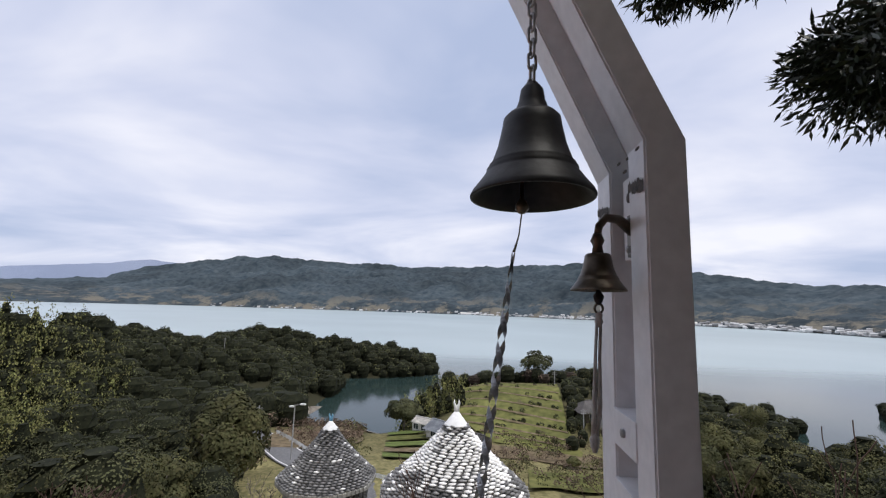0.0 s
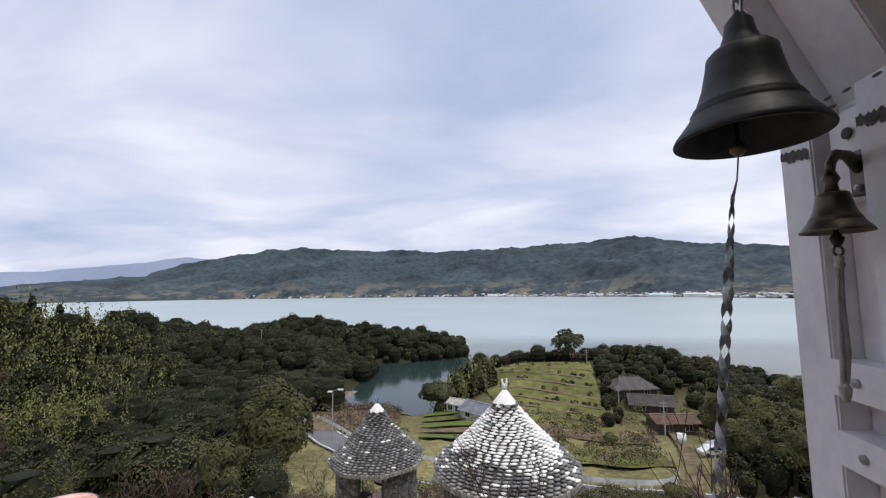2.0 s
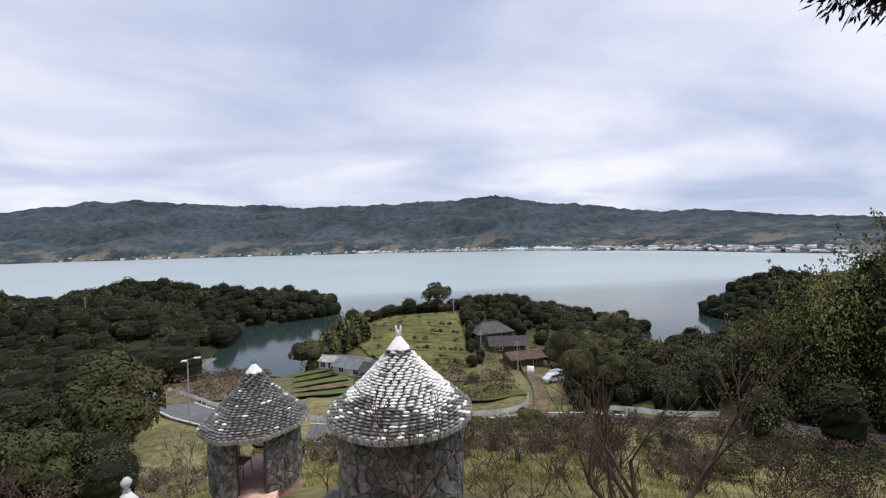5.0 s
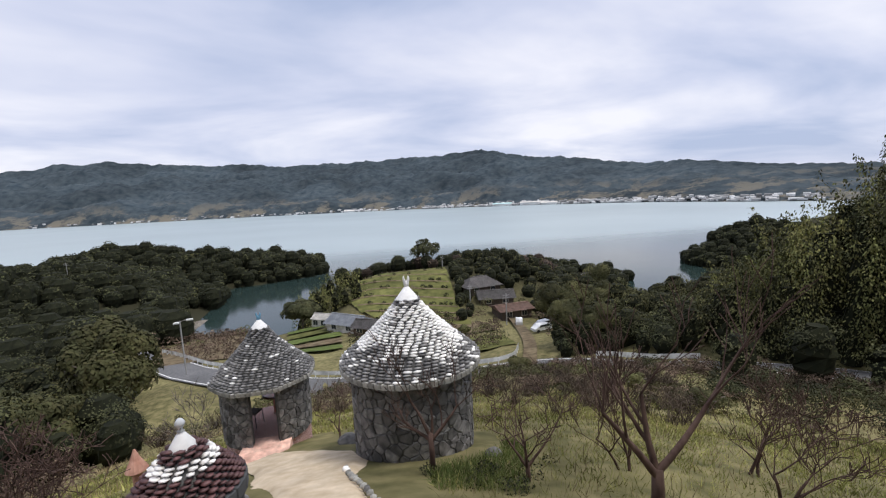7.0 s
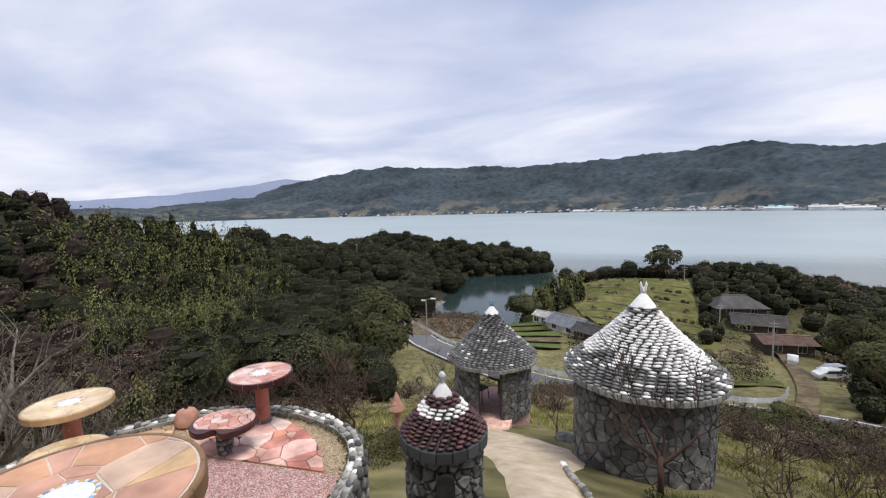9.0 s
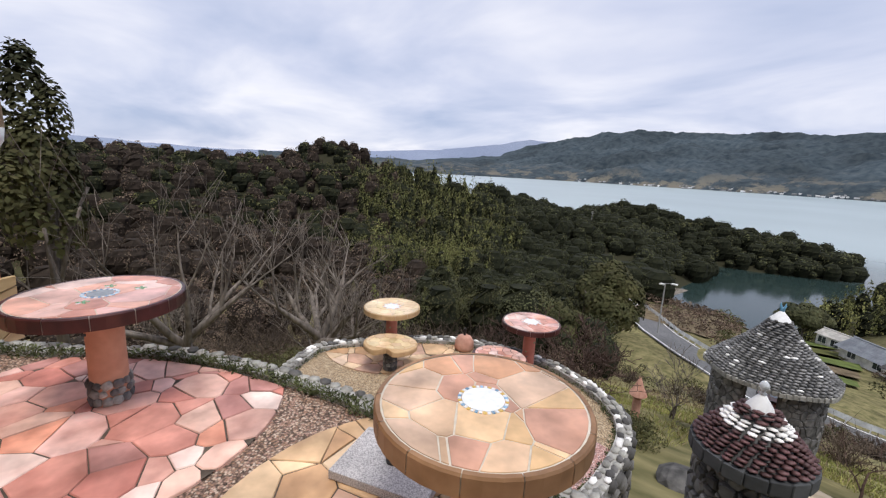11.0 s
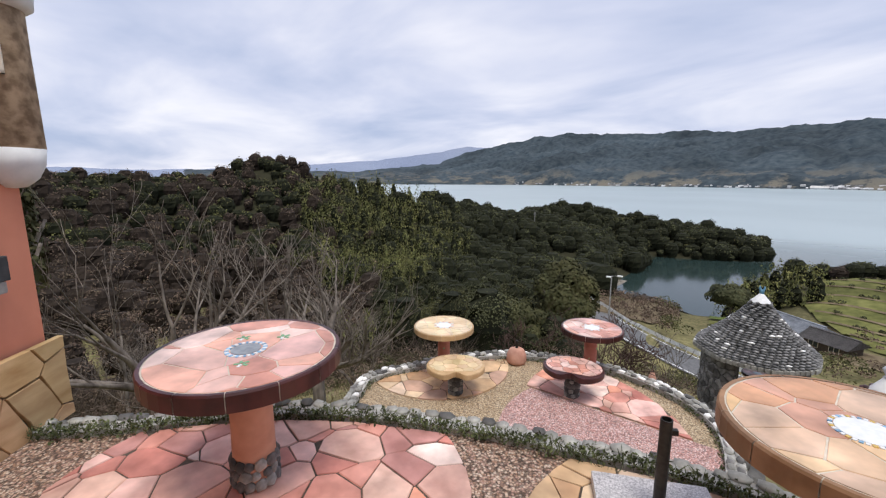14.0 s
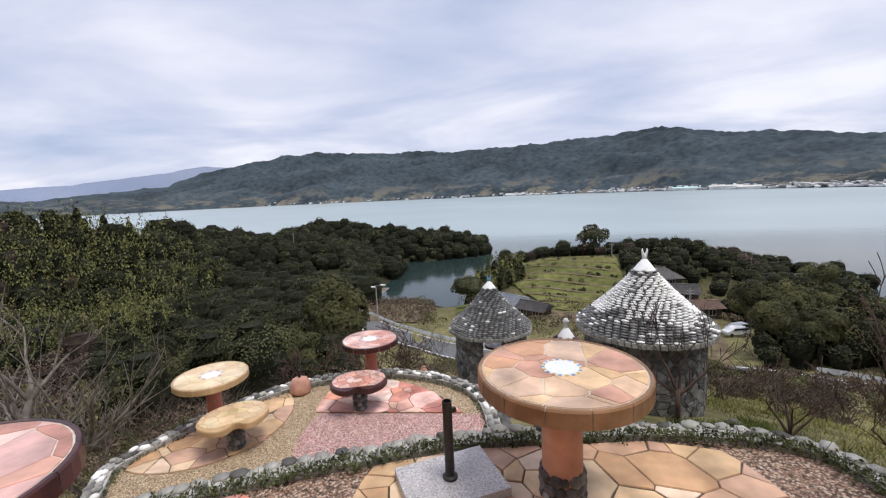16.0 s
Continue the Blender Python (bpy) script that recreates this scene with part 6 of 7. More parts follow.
step = tagged(new("step", bm_mesh("step", boxes((-0.72, -0.18, -0.5, 0.72, 0.18, 0.0), bevel=0.02), MORTAR_GREY)), "grey stone step before the pavilion apron", "step", kind="structure")
step.matrix_basis = pose(-4.22, 11.12, -5.06, 0, 0, 2)

# tan trodden path from the terrace down past the tower to the pavilion
PATH_C = ((-1.2, 3.6, 1.0), (-1.6, 5.0, 1.05), (-2.0, 6.6, 1.2), (-2.35, 7.8, 1.5), (-2.5, 8.8, 2.3), (-2.75, 9.6, 2.3), (-3.3, 10.4, 1.7), (-4.2, 11.2, 1.4))
path_pts = smooth_line([(x, y, 0) for x, y, w in PATH_C], 8)


def path_height(x, y):
    return min(gz(x, y) + 0.07, 0.0) if y < 9 else max(gz(x, y) + 0.07, -5.1)


pv = []
for i, p in enumerate(path_pts):
    d = (path_pts[min(i + 1, len(path_pts) - 1)] - path_pts[max(i - 1, 0)]).normalized()
    n = Vector((-d.y, d.x, 0))
    w = float(np.interp(i / 8, range(len(PATH_C)), [q[2] for q in PATH_C]))
    for k in range(9):
        q = p + n * (k / 8 - 0.5) * w * (1 + 0.07 * noise.noise(Vector((i * 0.4, k, 0))))
        pv.append((q.x, q.y, path_height(q.x, q.y) + 0.012 * noise.noise(Vector((q.x * 3, q.y * 3, 0))) - (0.08 if k in (0, 8) else 0)))
path = tagged(new("path", mesh_of("path", pv, [(i * 9 + k, (i + 1) * 9 + k, (i + 1) * 9 + k + 1, i * 9 + k + 1) for i in range(len(path_pts) - 1) for k in range(8)], PATH_SLAB, True)), "pale trodden path down to the pavilion", "path", kind="structure")


# unseen timber wall and roof slab, added to keep light off the bell post
wall_back = tagged(new("wall_back", bm_mesh("wall_back", boxes((-0.9, -1.6, 0.2, 5.0, -1.35, 7.0)), WOOD_DARK)), "unseen dark wall added behind the viewpoint to block light", "wall", kind="structure")
tagged(new("ceiling_porch", bm_mesh("ceiling_porch", boxes((-0.7, -1.34, 3.4, 5.0, 0.7, 3.52)), WOOD_DARK)), "unseen dark roof slab added over the viewpoint to block light", "ceiling", kind="structure")


# ---- bell post ----
post = empty("bell_post", pose(0, 0, 0), "white painted steel post with a slanting arm for bells", "post")
PX0, PX1, PY0, PY1, BEND = 0.45, 0.528, 0.905, 1.215, 2.415
LEAN = 0.44
FLOOR_P = 0.28


def upright(y0, y1, x0, x1):
    """A flange or web that rises straight and then leans inwards."""
    bm = bmesh.new()
    rows = []
    for z, sh in ((FLOOR_P, 0), (BEND, 0), (BEND + 0.75, -0.75 * LEAN)):
        rows.append([bm.verts.new((x + sh, y, z)) for x, y in ((x0, y0), (x1, y0), (x1, y1), (x0, y1))])
    for a, b in zip(rows, rows[1:]):
        for k in range(4):
            bm.faces.new((a[k], a[(k + 1) % 4], b[(k + 1) % 4], b[k]))
    bm.faces.new(rows[0][::-1])
    bm.faces.new(rows[-1])
    es = [e for e in bm.edges if abs((e.verts[0].co - e.verts[1].co).z) > 0.2]
    bmesh.ops.bevel(bm, geom=es, offset=0.004, segments=2, affect="EDGES")
    return bm


part("near_flange", upright(PY0, 0.992, PX0, PX1), STEEL_WHITE, post, "white painted steel box section")
part("far_flange", upright(1.112, PY1, PX0, PX1), STEEL_WHITE, post, "white painted steel box section")
part("web", upright(0.99, 1.114, PX0 + 0.06, PX1 - 0.002), STEEL_WHITE, post, "recessed white web")
for z0, z1 in ((2.2, 2.385),):
    part("mount_plate", boxes((PX0 + 0.022, 1.0, z0, PX0 + 0.062, 1.09, z1), bevel=0.004), STEEL_WHITE, post, "white mounting plate")
for z0, z1 in ((1.80, 1.875), (1.66, 1.73)):
    pl = part("cross_plate", boxes((PX0 - 0.003, 0.985, z0, PX0 + 0.062, 1.118, z1), bevel=0.003), STEEL_WHITE, post, "white cross plate")
    part("bolt", lathe(bmesh.new(), [(0.009, 0), (0.009, 0.006), (0, 0.008)], 10, pose(PX0 - 0.003, 1.05, (z0 + z1) / 2, 0, -90, 0)), CHAIN, pl, "small steel bolt")
part("cable_hole", lathe(bmesh.new(), [(0.018, 0), (0.018, 0.002), (0, 0.002)], 16, pose(PX0 + 0.059, 1.045, 1.77, 0, -90, 0)), DARK_HOLE, post, "flat black disc standing for a hole in the web")
part("plate_hole", lathe(bmesh.new(), [(0.012, 0), (0.012, 0.003), (0.006, 0.004)], 14, pose(PX0 + 0.019, 1.04, 2.335, 0, -90, 0)), RUST, post, "bolt hole with worn rim")
cr = random.Random(5)
for y0, y1, z in ((0.91, 0.99, 2.335), (1.12, 1.21, 2.33)):
    bm = bmesh.new()
    n = 14
    lo = [bm.verts.new((PX0 - 0.002, y0 + (y1 - y0) * k / n, z - 0.012 * cr.random() - 0.012 + 0.012 * k / n)) for k in range(n + 1)]
    hi = [bm.verts.new((PX0 - 0.002, y0 + (y1 - y0) * k / n, z + 0.01 * cr.random() + 0.012 * k / n)) for k in range(n + 1)]
    for k in range(n):
        bm.faces.new((lo[k], lo[k + 1], hi[k + 1], hi[k]))
    part("worn_weld", bm, RUST, post, "weld seam with chipped paint")
for k in range(7):
    bm = bmesh.new()
    bmesh.ops.create_icosphere(bm, subdivisions=1, radius=0.008)
    part("rust_chip", bm, RUST, post, m=pose(PX0 + cr.uniform(0.0, 0.03), cr.uniform(0.93, 1.1), BEND - 0.004 + cr.uniform(-0.006, 0.01)) @ Matrix.Diagonal((0.35, 1.6, 0.5, 1)))


def bell(name, x, y, rim_z, r, h, mat, label, tilt=0):
    b = empty(name, pose(x, y, rim_z, tilt, 0, 0), label, "bell")
    prof = [(1.0, 0.0), (1.005, 0.02), (0.97, 0.07), (0.86, 0.17), (0.76, 0.27), (0.735, 0.30), (0.74, 0.325), (0.70, 0.345), (0.705, 0.37), (0.66, 0.40), (0.56, 0.6), (0.49, 0.83), (0.47, 0.93), (0.40, 0.985), (0.2, 1.0), (0, 1.0)]
    inner = [(0.0, 0.93), (0.38, 0.92), (0.46, 0.6), (0.62, 0.33), (0.85, 0.08), (0.955, 0.0), (1.0, 0.0)]
    part("bell_body", lathe(bmesh.new(), [(k * r, z * h) for k, z in inner + prof[1:]], 56, cap=False), mat, b, "", smooth=True)
    return b


big = bell("bell", 0.248, 0.972, 2.312, 0.128, 0.185, BELL_BLACK, "large black cast-iron bell hanging from a chain")
part("lug", lathe(bmesh.new(), [(0.05, 0.176), (0.037, 0.19), (0.028, 0.215), (0.024, 0.24), (0.012, 0.256), (0, 0.257)], 20), BELL_BLACK, big, "tapered cast hanging lug", smooth=True)
part("clapper", lathe(bmesh.new(), [(0.004, 0.12), (0.004, 0.0), (0.013, -0.012), (0.014, -0.022), (0.007, -0.031), (0, -0.032)], 16, pose(-0.02, 0, 0)), BELL_BRASS, big, "round clapper ball", smooth=True)
chain = empty("chain", pose(0.248, 0.972, 2.545), "galvanised steel chain holding the bell", "chain")
for k in range(11):
    bm = bmesh.new()
    pts = [(0.009 * math.cos(a), 0, 0.009 * math.sin(a) + (0.011 if math.sin(a) > 0 else -0.011)) for a in np.linspace(0, 2 * math.pi, 17)]
    tube(bm, pts, [0.0035] * 17, 6, False)
    part("chain_link", bm, CHAIN, chain, m=pose(0, 0, 0.012 + k * 0.031, 0, 0, 90 * (k % 2) + 20), smooth=True)
small = bell("bell", 0.377, 0.965, 2.125, 0.053, 0.075, BELL_BRASS, "small tarnished brass bell on a bracket of the post")
part("neck", lathe(bmesh.new(), [(0.012, 0.072), (0.009, 0.09), (0.014, 0.1), (0.008, 0.115)], 12), BELL_BRASS, small, smooth=True)
part("bracket", tube(bmesh.new(), [(0.0, 0, 0.11), (0.004, 0.002, 0.13), (0.02, 0.01, 0.15), (0.05, 0.025, 0.15), (0.085, 0.045, 0.13)], [0.007, 0.008, 0.009, 0.01, 0.013], 10), BELL_BRASS, small, "curved brass bracket", smooth=True)
part("bracket_plate", boxes((0.08, 0.02, 0.075, 0.094, 0.065, 0.165), bevel=0.004), BELL_BRASS, small)
for bz in (0.09, 0.15):
    part("bolt", lathe(bmesh.new(), [(0.008, 0), (0.008, 0.007), (0.004, 0.01), (0, 0.01)], 6, pose(0.08, 0.043, bz, 0, -90, 0)), CHAIN, small)
part("clapper", lathe(bmesh.new(), [(0.004, 0.05), (0.004, 0.0), (0.011, -0.01), (0.008, -0.02), (0.004, -0.026), (0, -0.027)], 12), BELL_BLACK, small, "dark clapper", smooth=True)
ring = [(0.008 * math.cos(a), 0, -0.034 + 0.009 * math.sin(a)) for a in np.linspace(0, 2 * math.pi, 15)]
part("ring", tube(bmesh.new(), ring, [0.0025] * 15, 6, False), BELL_BRASS, small)
CM = Matrix.Translation((0, 0, -0.04))
cord = part("cord", tube(bmesh.new(), [(0.0035, 0, -0.01), (0, 0.001, -0.09), (-0.001, 0, -0.18), (-0.009, 0, -0.235)], [0.0032, 0.0032, 0.0045, 0.004], 7), ROPE, small, "knotted grey cord", m=CM, smooth=True)
part("knot", lathe(bmesh.new(), [(0.003, 0), (0.008, -0.006), (0.006, -0.014), (0.009, -0.02), (0.003, -0.03)], 10), ROPE, cord, smooth=True)
for dx in (-0.0035,):
    part("strand", tube(bmesh.new(), [(dx, 0, -0.01), (dx * 1.1 - 0.004, 0.001, -0.09), (dx * 1.6 - 0.006, 0, -0.18), (dx * 0.8 - 0.012, 0, -0.235)], [0.0032, 0.0032, 0.0045, 0.004], 7), ROPE, cord, smooth=True)
part("end_knot", lathe(bmesh.new(), [(0.002, -0.225), (0.01, -0.238), (0.008, -0.252), (0.004, -0.262)], 10, pose(-0.012, 0, 0)), ROPE, cord, smooth=True)
pull = empty("bell_rope", pose(0.228, 0.972, 2.285), "twisted metallic ribbon rope under the large bell", "rope")
part("cord", tube(bmesh.new(), [(0, 0, 0), (-0.006, 0, -0.05), (-0.016, 0, -0.085)], [0.0015, 0.0015, 0.003], 6), ROPE, pull, smooth=True)
for ph in (0.0, math.pi):
    bm = bmesh.new()
    prev = None
    for k in range(121):
        s = k / 120
        c = Vector((-0.016 - 0.085 * s, -0.012 * s, -0.08 - 0.66 * s))
        a = ph + s * 34
        w = 0.003 + 0.005 * min(1, s * 4)
        u = Vector((math.cos(a), math.sin(a), 0))
        o = u * w * 0.9
        t_ = Vector((-math.sin(a), math.cos(a), 0.5)).normalized() * w * 0.8
        cur = (bm.verts.new(c + o - t_), bm.verts.new(c + o + t_))
        if prev:
            bm.faces.new((prev[0], prev[1], cur[1], cur[0]))
        prev = cur
    bmesh.ops.solidify(bm, geom=bm.faces[:], thickness=0.0015)
    part("ribbon", bm, RIBBON, pull, "shiny twisted ribbon", smooth=True)


# ---- salmon building ----
CORNER = Vector((-6.83, -0.725, 0))
ALONG = Vector((0.70, -0.62, 0)).normalized()
BACK = Vector((-ALONG.y, ALONG.x, 0)) * -1
BM = Matrix(((ALONG.x, BACK.x, 0, CORNER.x), (ALONG.y, BACK.y, 0, CORNER.y), (0, 0, 1, 0), (0, 0, 0, 1)))
house = empty("salmon_building", BM, "salmon plastered building with a sandstone base and corner turret", "building")
WX0, WX1, WZ0, WZ1 = 0.46, 1.26, 1.14, 1.74
front = boxes((0, 0, -0.1, WX0, 0.3, 4.2), (WX1, 0, -0.1, 4.2, 0.3, 4.2), (WX0, 0, -0.1, WX1, 0.3, WZ0), (WX0, 0, WZ1 + 0.42, WX1, 0.3, 4.2))
part("wall", front, PLASTER_PINK, house, "salmon plaster front wall")
part("wall", boxes((0, 0.3, -0.1, 0.3, 4.0, 4.2)), PLASTER_PINK, house, "salmon plaster side wall")
part("wall", boxes((0.3, 3.7, -0.1, 4.2, 4.0, 4.2), (3.9, 0.3, -0.1, 4.2, 3.7, 4.2)), PLASTER_PINK, house, "salmon plaster back wall")
part("roof", boxes((-0.1, -0.1, 4.2, 4.3, 4.1, 4.35)), ROOF_TILE, house, "flat grey roof")
hr = random.Random(15)
base_part = part("base_course", boxes((-0.03, -0.035, -0.1, 4.2, 0.0, 0.5), (-0.035, 0.0, -0.1, 0.0, 4.0, 0.5)), JOINT_DARK, house, "brown joints of the stone base")
for poly in cells(scatter(hr, 0, 0, 2.6, 0.53, 0.27, 3000), [(-0.06, -0.02), (2.6, -0.02), (2.6, 0.53), (-0.06, 0.53)], 0.01, 0.03):
    part("base_stone", slab_mesh("base_stone", wavy(poly, hr, 0.01, 0.12), -0.01, 0.022 + hr.uniform(0, 0.01), SAND_BLOCK, lambda x, y, z: (x, -0.035 - z, y)), None, base_part)
# arched window with slate surround
win = part("window", boxes((WX0, 0.16, WZ0, WX1, 0.2, WZ1 + 0.42)), DARK_HOLE, house, "dark arched window niche")
cxw, rw = (WX0 + WX1) / 2, (WX1 - WX0) / 2
spand = bmesh.new()
arc = [(cxw + rw * math.cos(a), WZ1 + rw * math.sin(a)) for a in np.linspace(0, math.pi, 17)]
fr = [spand.verts.new((x, 0.002, z)) for x, z in arc]
tp = [spand.verts.new((x, 0.002, WZ1 + 0.42)) for x, z in arc]
for k in range(16):
    spand.faces.new((fr[k], fr[k + 1], tp[k + 1], tp[k]))
bmesh.ops.solidify(spand, geom=spand.faces[:], thickness=0.2)
part("arch_filler", spand, PLASTER_PINK, house, "salmon plaster over the arch")
for k in range(13):
    a0, a1 = math.pi * k / 13 + 0.012, math.pi * (k + 1) / 13 - 0.012
    poly = [(cxw + rr * math.cos(a), WZ1 + rr * math.sin(a)) for rr, a in ((rw - 0.02, a0), (rw + 0.11, a0), (rw + 0.11, a1), (rw - 0.02, a1))]
    part("surround_block", slab_mesh("surround_block", wavy(poly, hr, 0.004, 0.2), -0.06, 0.035, STONE_DARK, lambda x, y, z: (x, -z, y)), None, win)
for side in (WX0 - 0.11, WX1 - 0.02):
    for k in range(4):
        z0 = WZ0 + (WZ1 - WZ0) * k / 4 + 0.006
        part("surround_block", slab_mesh("surround_block", wavy([(side, z0), (side + 0.13, z0), (side + 0.13, z0 + 0.143), (side, z0 + 0.143)], hr, 0.004, 0.2), -0.06, 0.035, STONE_DARK, lambda x, y, z: (x, -z, y)), None, win)
for k in range(8):
    x0 = WX0 - 0.2 + k * 0.15
    part("sill_block", slab_mesh("sill_block", wavy([(x0, WZ0 - 0.15), (x0 + 0.14, WZ0 - 0.15), (x0 + 0.14, WZ0 - 0.01), (x0, WZ0 - 0.01)], hr, 0.005, 0.2), -0.02, 0.1, STONE_DARK, lambda x, y, z: (x, -z, y)), None, win)
part("sill", boxes((WX0 - 0.18, -0.09, WZ0 - 0.22, WX1 + 0.18, 0.0, WZ0 - 0.152), bevel=0.01), SILL, house, "grey concrete sill")
for k in range(26):
    z0 = WZ0 + 0.02 + (k % 13) * 0.072
    x0 = WX0 + 0.02 + (k // 13) * 0.38
    part("niche_stone", slab_mesh("niche_stone", wavy([(x0, z0), (x0 + 0.36, z0), (x0 + 0.36, z0 + 0.06), (x0, z0 + 0.06)], hr, 0.012, 0.12), -0.16, -0.07 + hr.uniform(0, 0.03), STONE_GREY, lambda x, y, z: (x, -z, y)), None, win)
# corner turret
TM = pose(0.02, 0.02, 0)
turret = part("turret", lathe(bmesh.new(), [(0.17, 1.72), (0.18, 1.74), (0.175, 2.3), (0.18, 3.2)], 40, TM, wobble=0.04), TURRET, house, "mottled brown round corner turret", smooth=True)
part("turret_foot", lathe(bmesh.new(), [(0, 1.5), (0.07, 1.51), (0.13, 1.56), (0.168, 1.64), (0.18, 1.74)], 40, TM, wobble=0.03), PLASTER_WHITE, turret, "white rounded turret foot", smooth=True)
part("turret_ring", lathe(bmesh.new(), [(0.18, 2.52), (0.22, 2.55), (0.23, 2.66), (0.18, 2.7)], 40, TM), PLASTER_WHITE, turret, "white moulding", smooth=True)
wm = TM @ pose(0.176 * math.cos(-0.62), 0.176 * math.sin(-0.62), 2.3, 0, 0, -0.62 * 57.2958 + 90)
wf = part("turret_window", boxes((-0.065, -0.02, -0.16, -0.05, 0.012, 0.16), (0.05, -0.02, -0.16, 0.065, 0.012, 0.16), (-0.065, -0.02, -0.16, 0.065, 0.012, -0.143), (-0.065, -0.02, 0.143, 0.065, 0.012, 0.16), (-0.065, -0.018, -0.008, 0.065, 0.012, 0.008)), FRAME_CREAM, turret, "cream window frame", m=wm)
for z0 in (-0.143, 0.008):
    part("pane", boxes((-0.05, -0.008, z0, 0.05, 0.004, z0 + 0.135)), PANE_BLUE, turret, "blue tiled pane", m=wm)


# ---- trees ----
def branch_out(lines, p, d, length, radius, depth, rnd, spread, lift, bend=0.22):
    """Grows a limb and its forks; lines collects (points, radii, depth)."""
    pts, rad = [p.copy()], [radius]
    n = 5
    for k in range(n):
        d = (d + Vector((rnd.uniform(-1, 1), rnd.uniform(-1, 1), rnd.uniform(-0.6, 1) * lift * 2)) * bend).normalized()
        p = p + d * length / n
        pts.append(p.copy())
        rad.append(radius * (1 - 0.55 * (k + 1) / n))
    lines.append((pts, rad, depth))
    if depth <= 0:
        return
    forks = rnd.choice((2, 3, 3, 4))
    for f in range(forks):
        i = rnd.randint(2, n) if f else n
        q = pts[i]
        side = Vector((rnd.uniform(-1, 1), rnd.uniform(-1, 1), rnd.uniform(-0.25, 0.7))).normalized()
        nd = (d * (1 - spread) + side * spread + Vector((0, 0, lift * 0.4))).normalized()
        branch_out(lines, q, nd, length * rnd.uniform(0.55, 0.82), rad[i] * rnd.uniform(0.55, 0.8), depth - 1, rnd, spread, lift, bend)


def bare_tree(label, x, y, h, radius, seed, mat, stems=1, lean=(0, 0), depth=4, spread=0.55, lift=0.25, group="bare trees", z=None, arms=()):
    rnd = random.Random(seed)
    z = gz(x, y) - 0.15 if z is None else z
    t = empty("bare_tree", pose(x, y, z), label, "tree", group)
    lines = []
    for s in range(stems):
        d = Vector((lean[0] + rnd.uniform(-0.3, 0.3) * (stems > 1), lean[1] + rnd.uniform(-0.3, 0.3) * (stems > 1), 1)).normalized()
        branch_out(lines, Vector((rnd.uniform(-0.1, 0.1) * (stems > 1), rnd.uniform(-0.1, 0.1) * (stems > 1), 0)), d, h * 0.4, radius, depth, rnd, spread, lift)
    if arms:
        lines = []
        top = Vector((0, 0, h * 0.28))
        lines.append(([Vector((0, 0, 0)), top * 0.5 + Vector((0.02, 0, 0)), top], [radius, radius * 0.9, radius * 0.8], depth))
        for q in arms:
            q = Vector(q)
            branch_out(lines, top * rnd.uniform(0.75, 1.0), (q - top).normalized(), (q - top).length * 0.75, radius * 0.62, depth - 1, rnd, spread, lift, 0.12)
    stem, limb = None, None
    for pts, rad, dep in lines:
        if dep == depth:
            if limb is not None:
                part("limb", limb, mat, stem, smooth=True)
            stem = part("trunk", tube(bmesh.new(), pts, rad, 8), mat, t, smooth=True)
            limb = None
        else:
            if dep == depth - 1:
                if limb is not None:
                    part("limb", limb, mat, stem, smooth=True)
                limb = bmesh.new()
            tube(limb, pts, [max(r, 0.006) for r in rad], 6 if dep >= depth - 2 else 4, cap=False)
    part("limb", limb, mat, stem, smooth=True)
    return t


def px_tree(az, d):
    p = polar(az, d)
    return p.x, p.y


bare_tree("slender leafless tree in front of the large tower", -0.22, 7.55, 3.2, 0.06, 101, BARK_RED, 1, (-0.05, 0.0), 4, 0.4, 0.3, arms=((-0.5, 0, 2.0), (0.1, 0.1, 1.7), (0.7, -0.1, 1.7), (-0.6, 0.1, 1.4)))
bare_tree("forked leafless tree with reddish bark on the slope", 2.75, 5.4, 3.0, 0.1, 112, BARK_RED, 1, (0, 0), 4, 0.4, 0.3, arms=((1.35, 0.1, 2.3), (-1.1, 0, 2.1), (-0.25, 0.4, 2.3)))
bare_tree("small leafless tree with reddish bark on the slope", 1.25, 6.6, 1.7, 0.045, 103, BARK_RED, 1, (0, 0), 4, 0.6, 0.2, arms=((0.5, 0, 1.2), (-0.5, 0.1, 1.2), (0.15, 0.3, 1.4), (-0.2, -0.2, 1.3)))
bare_tree("small leafless tree with reddish bark on the slope", 3.5, 7.2, 2.6, 0.03, 104, BARK_RED, 3, (0, 0), 4, 0.45, 0.35)
bare_tree("leafless tree on the slope by the road", 5.0, 5.4, 2.2, 0.04, 105, BARK_RED, 2, (0, 0), 4, 0.5, 0.3)
bare_tree("small leafless tree on the slope", 6.8, 7.4, 2.6, 0.04, 106, BARK_RED, 2, (0, 0), 4, 0.5, 0.25)
bare_tree("leafless plum tree below the terrace with thin twigs", -5.7, 6.9, 2.6, 0.06, 107, BARK_RED, 2, (-0.1, 0), 5, 0.6, 0.15)
bare_tree("leafless plum tree below the terrace with thin twigs", -8.0, 7.4, 2.8, 0.055, 108, BARK_RED, 2, (0, 0), 5, 0.6, 0.15)
bare_tree("small leafless tree beside the pavilion", -2.2, 12.0, 2.0, 0.035, 109, BARK_RED, 1, (0, 0), 4, 0.5, 0.2)
bare_tree("small leafless shrub tree beside the pavilion", -6.6, 13.6, 2.6, 0.04, 110, BARK, 3, (0, 0), 4, 0.5, 0.3)
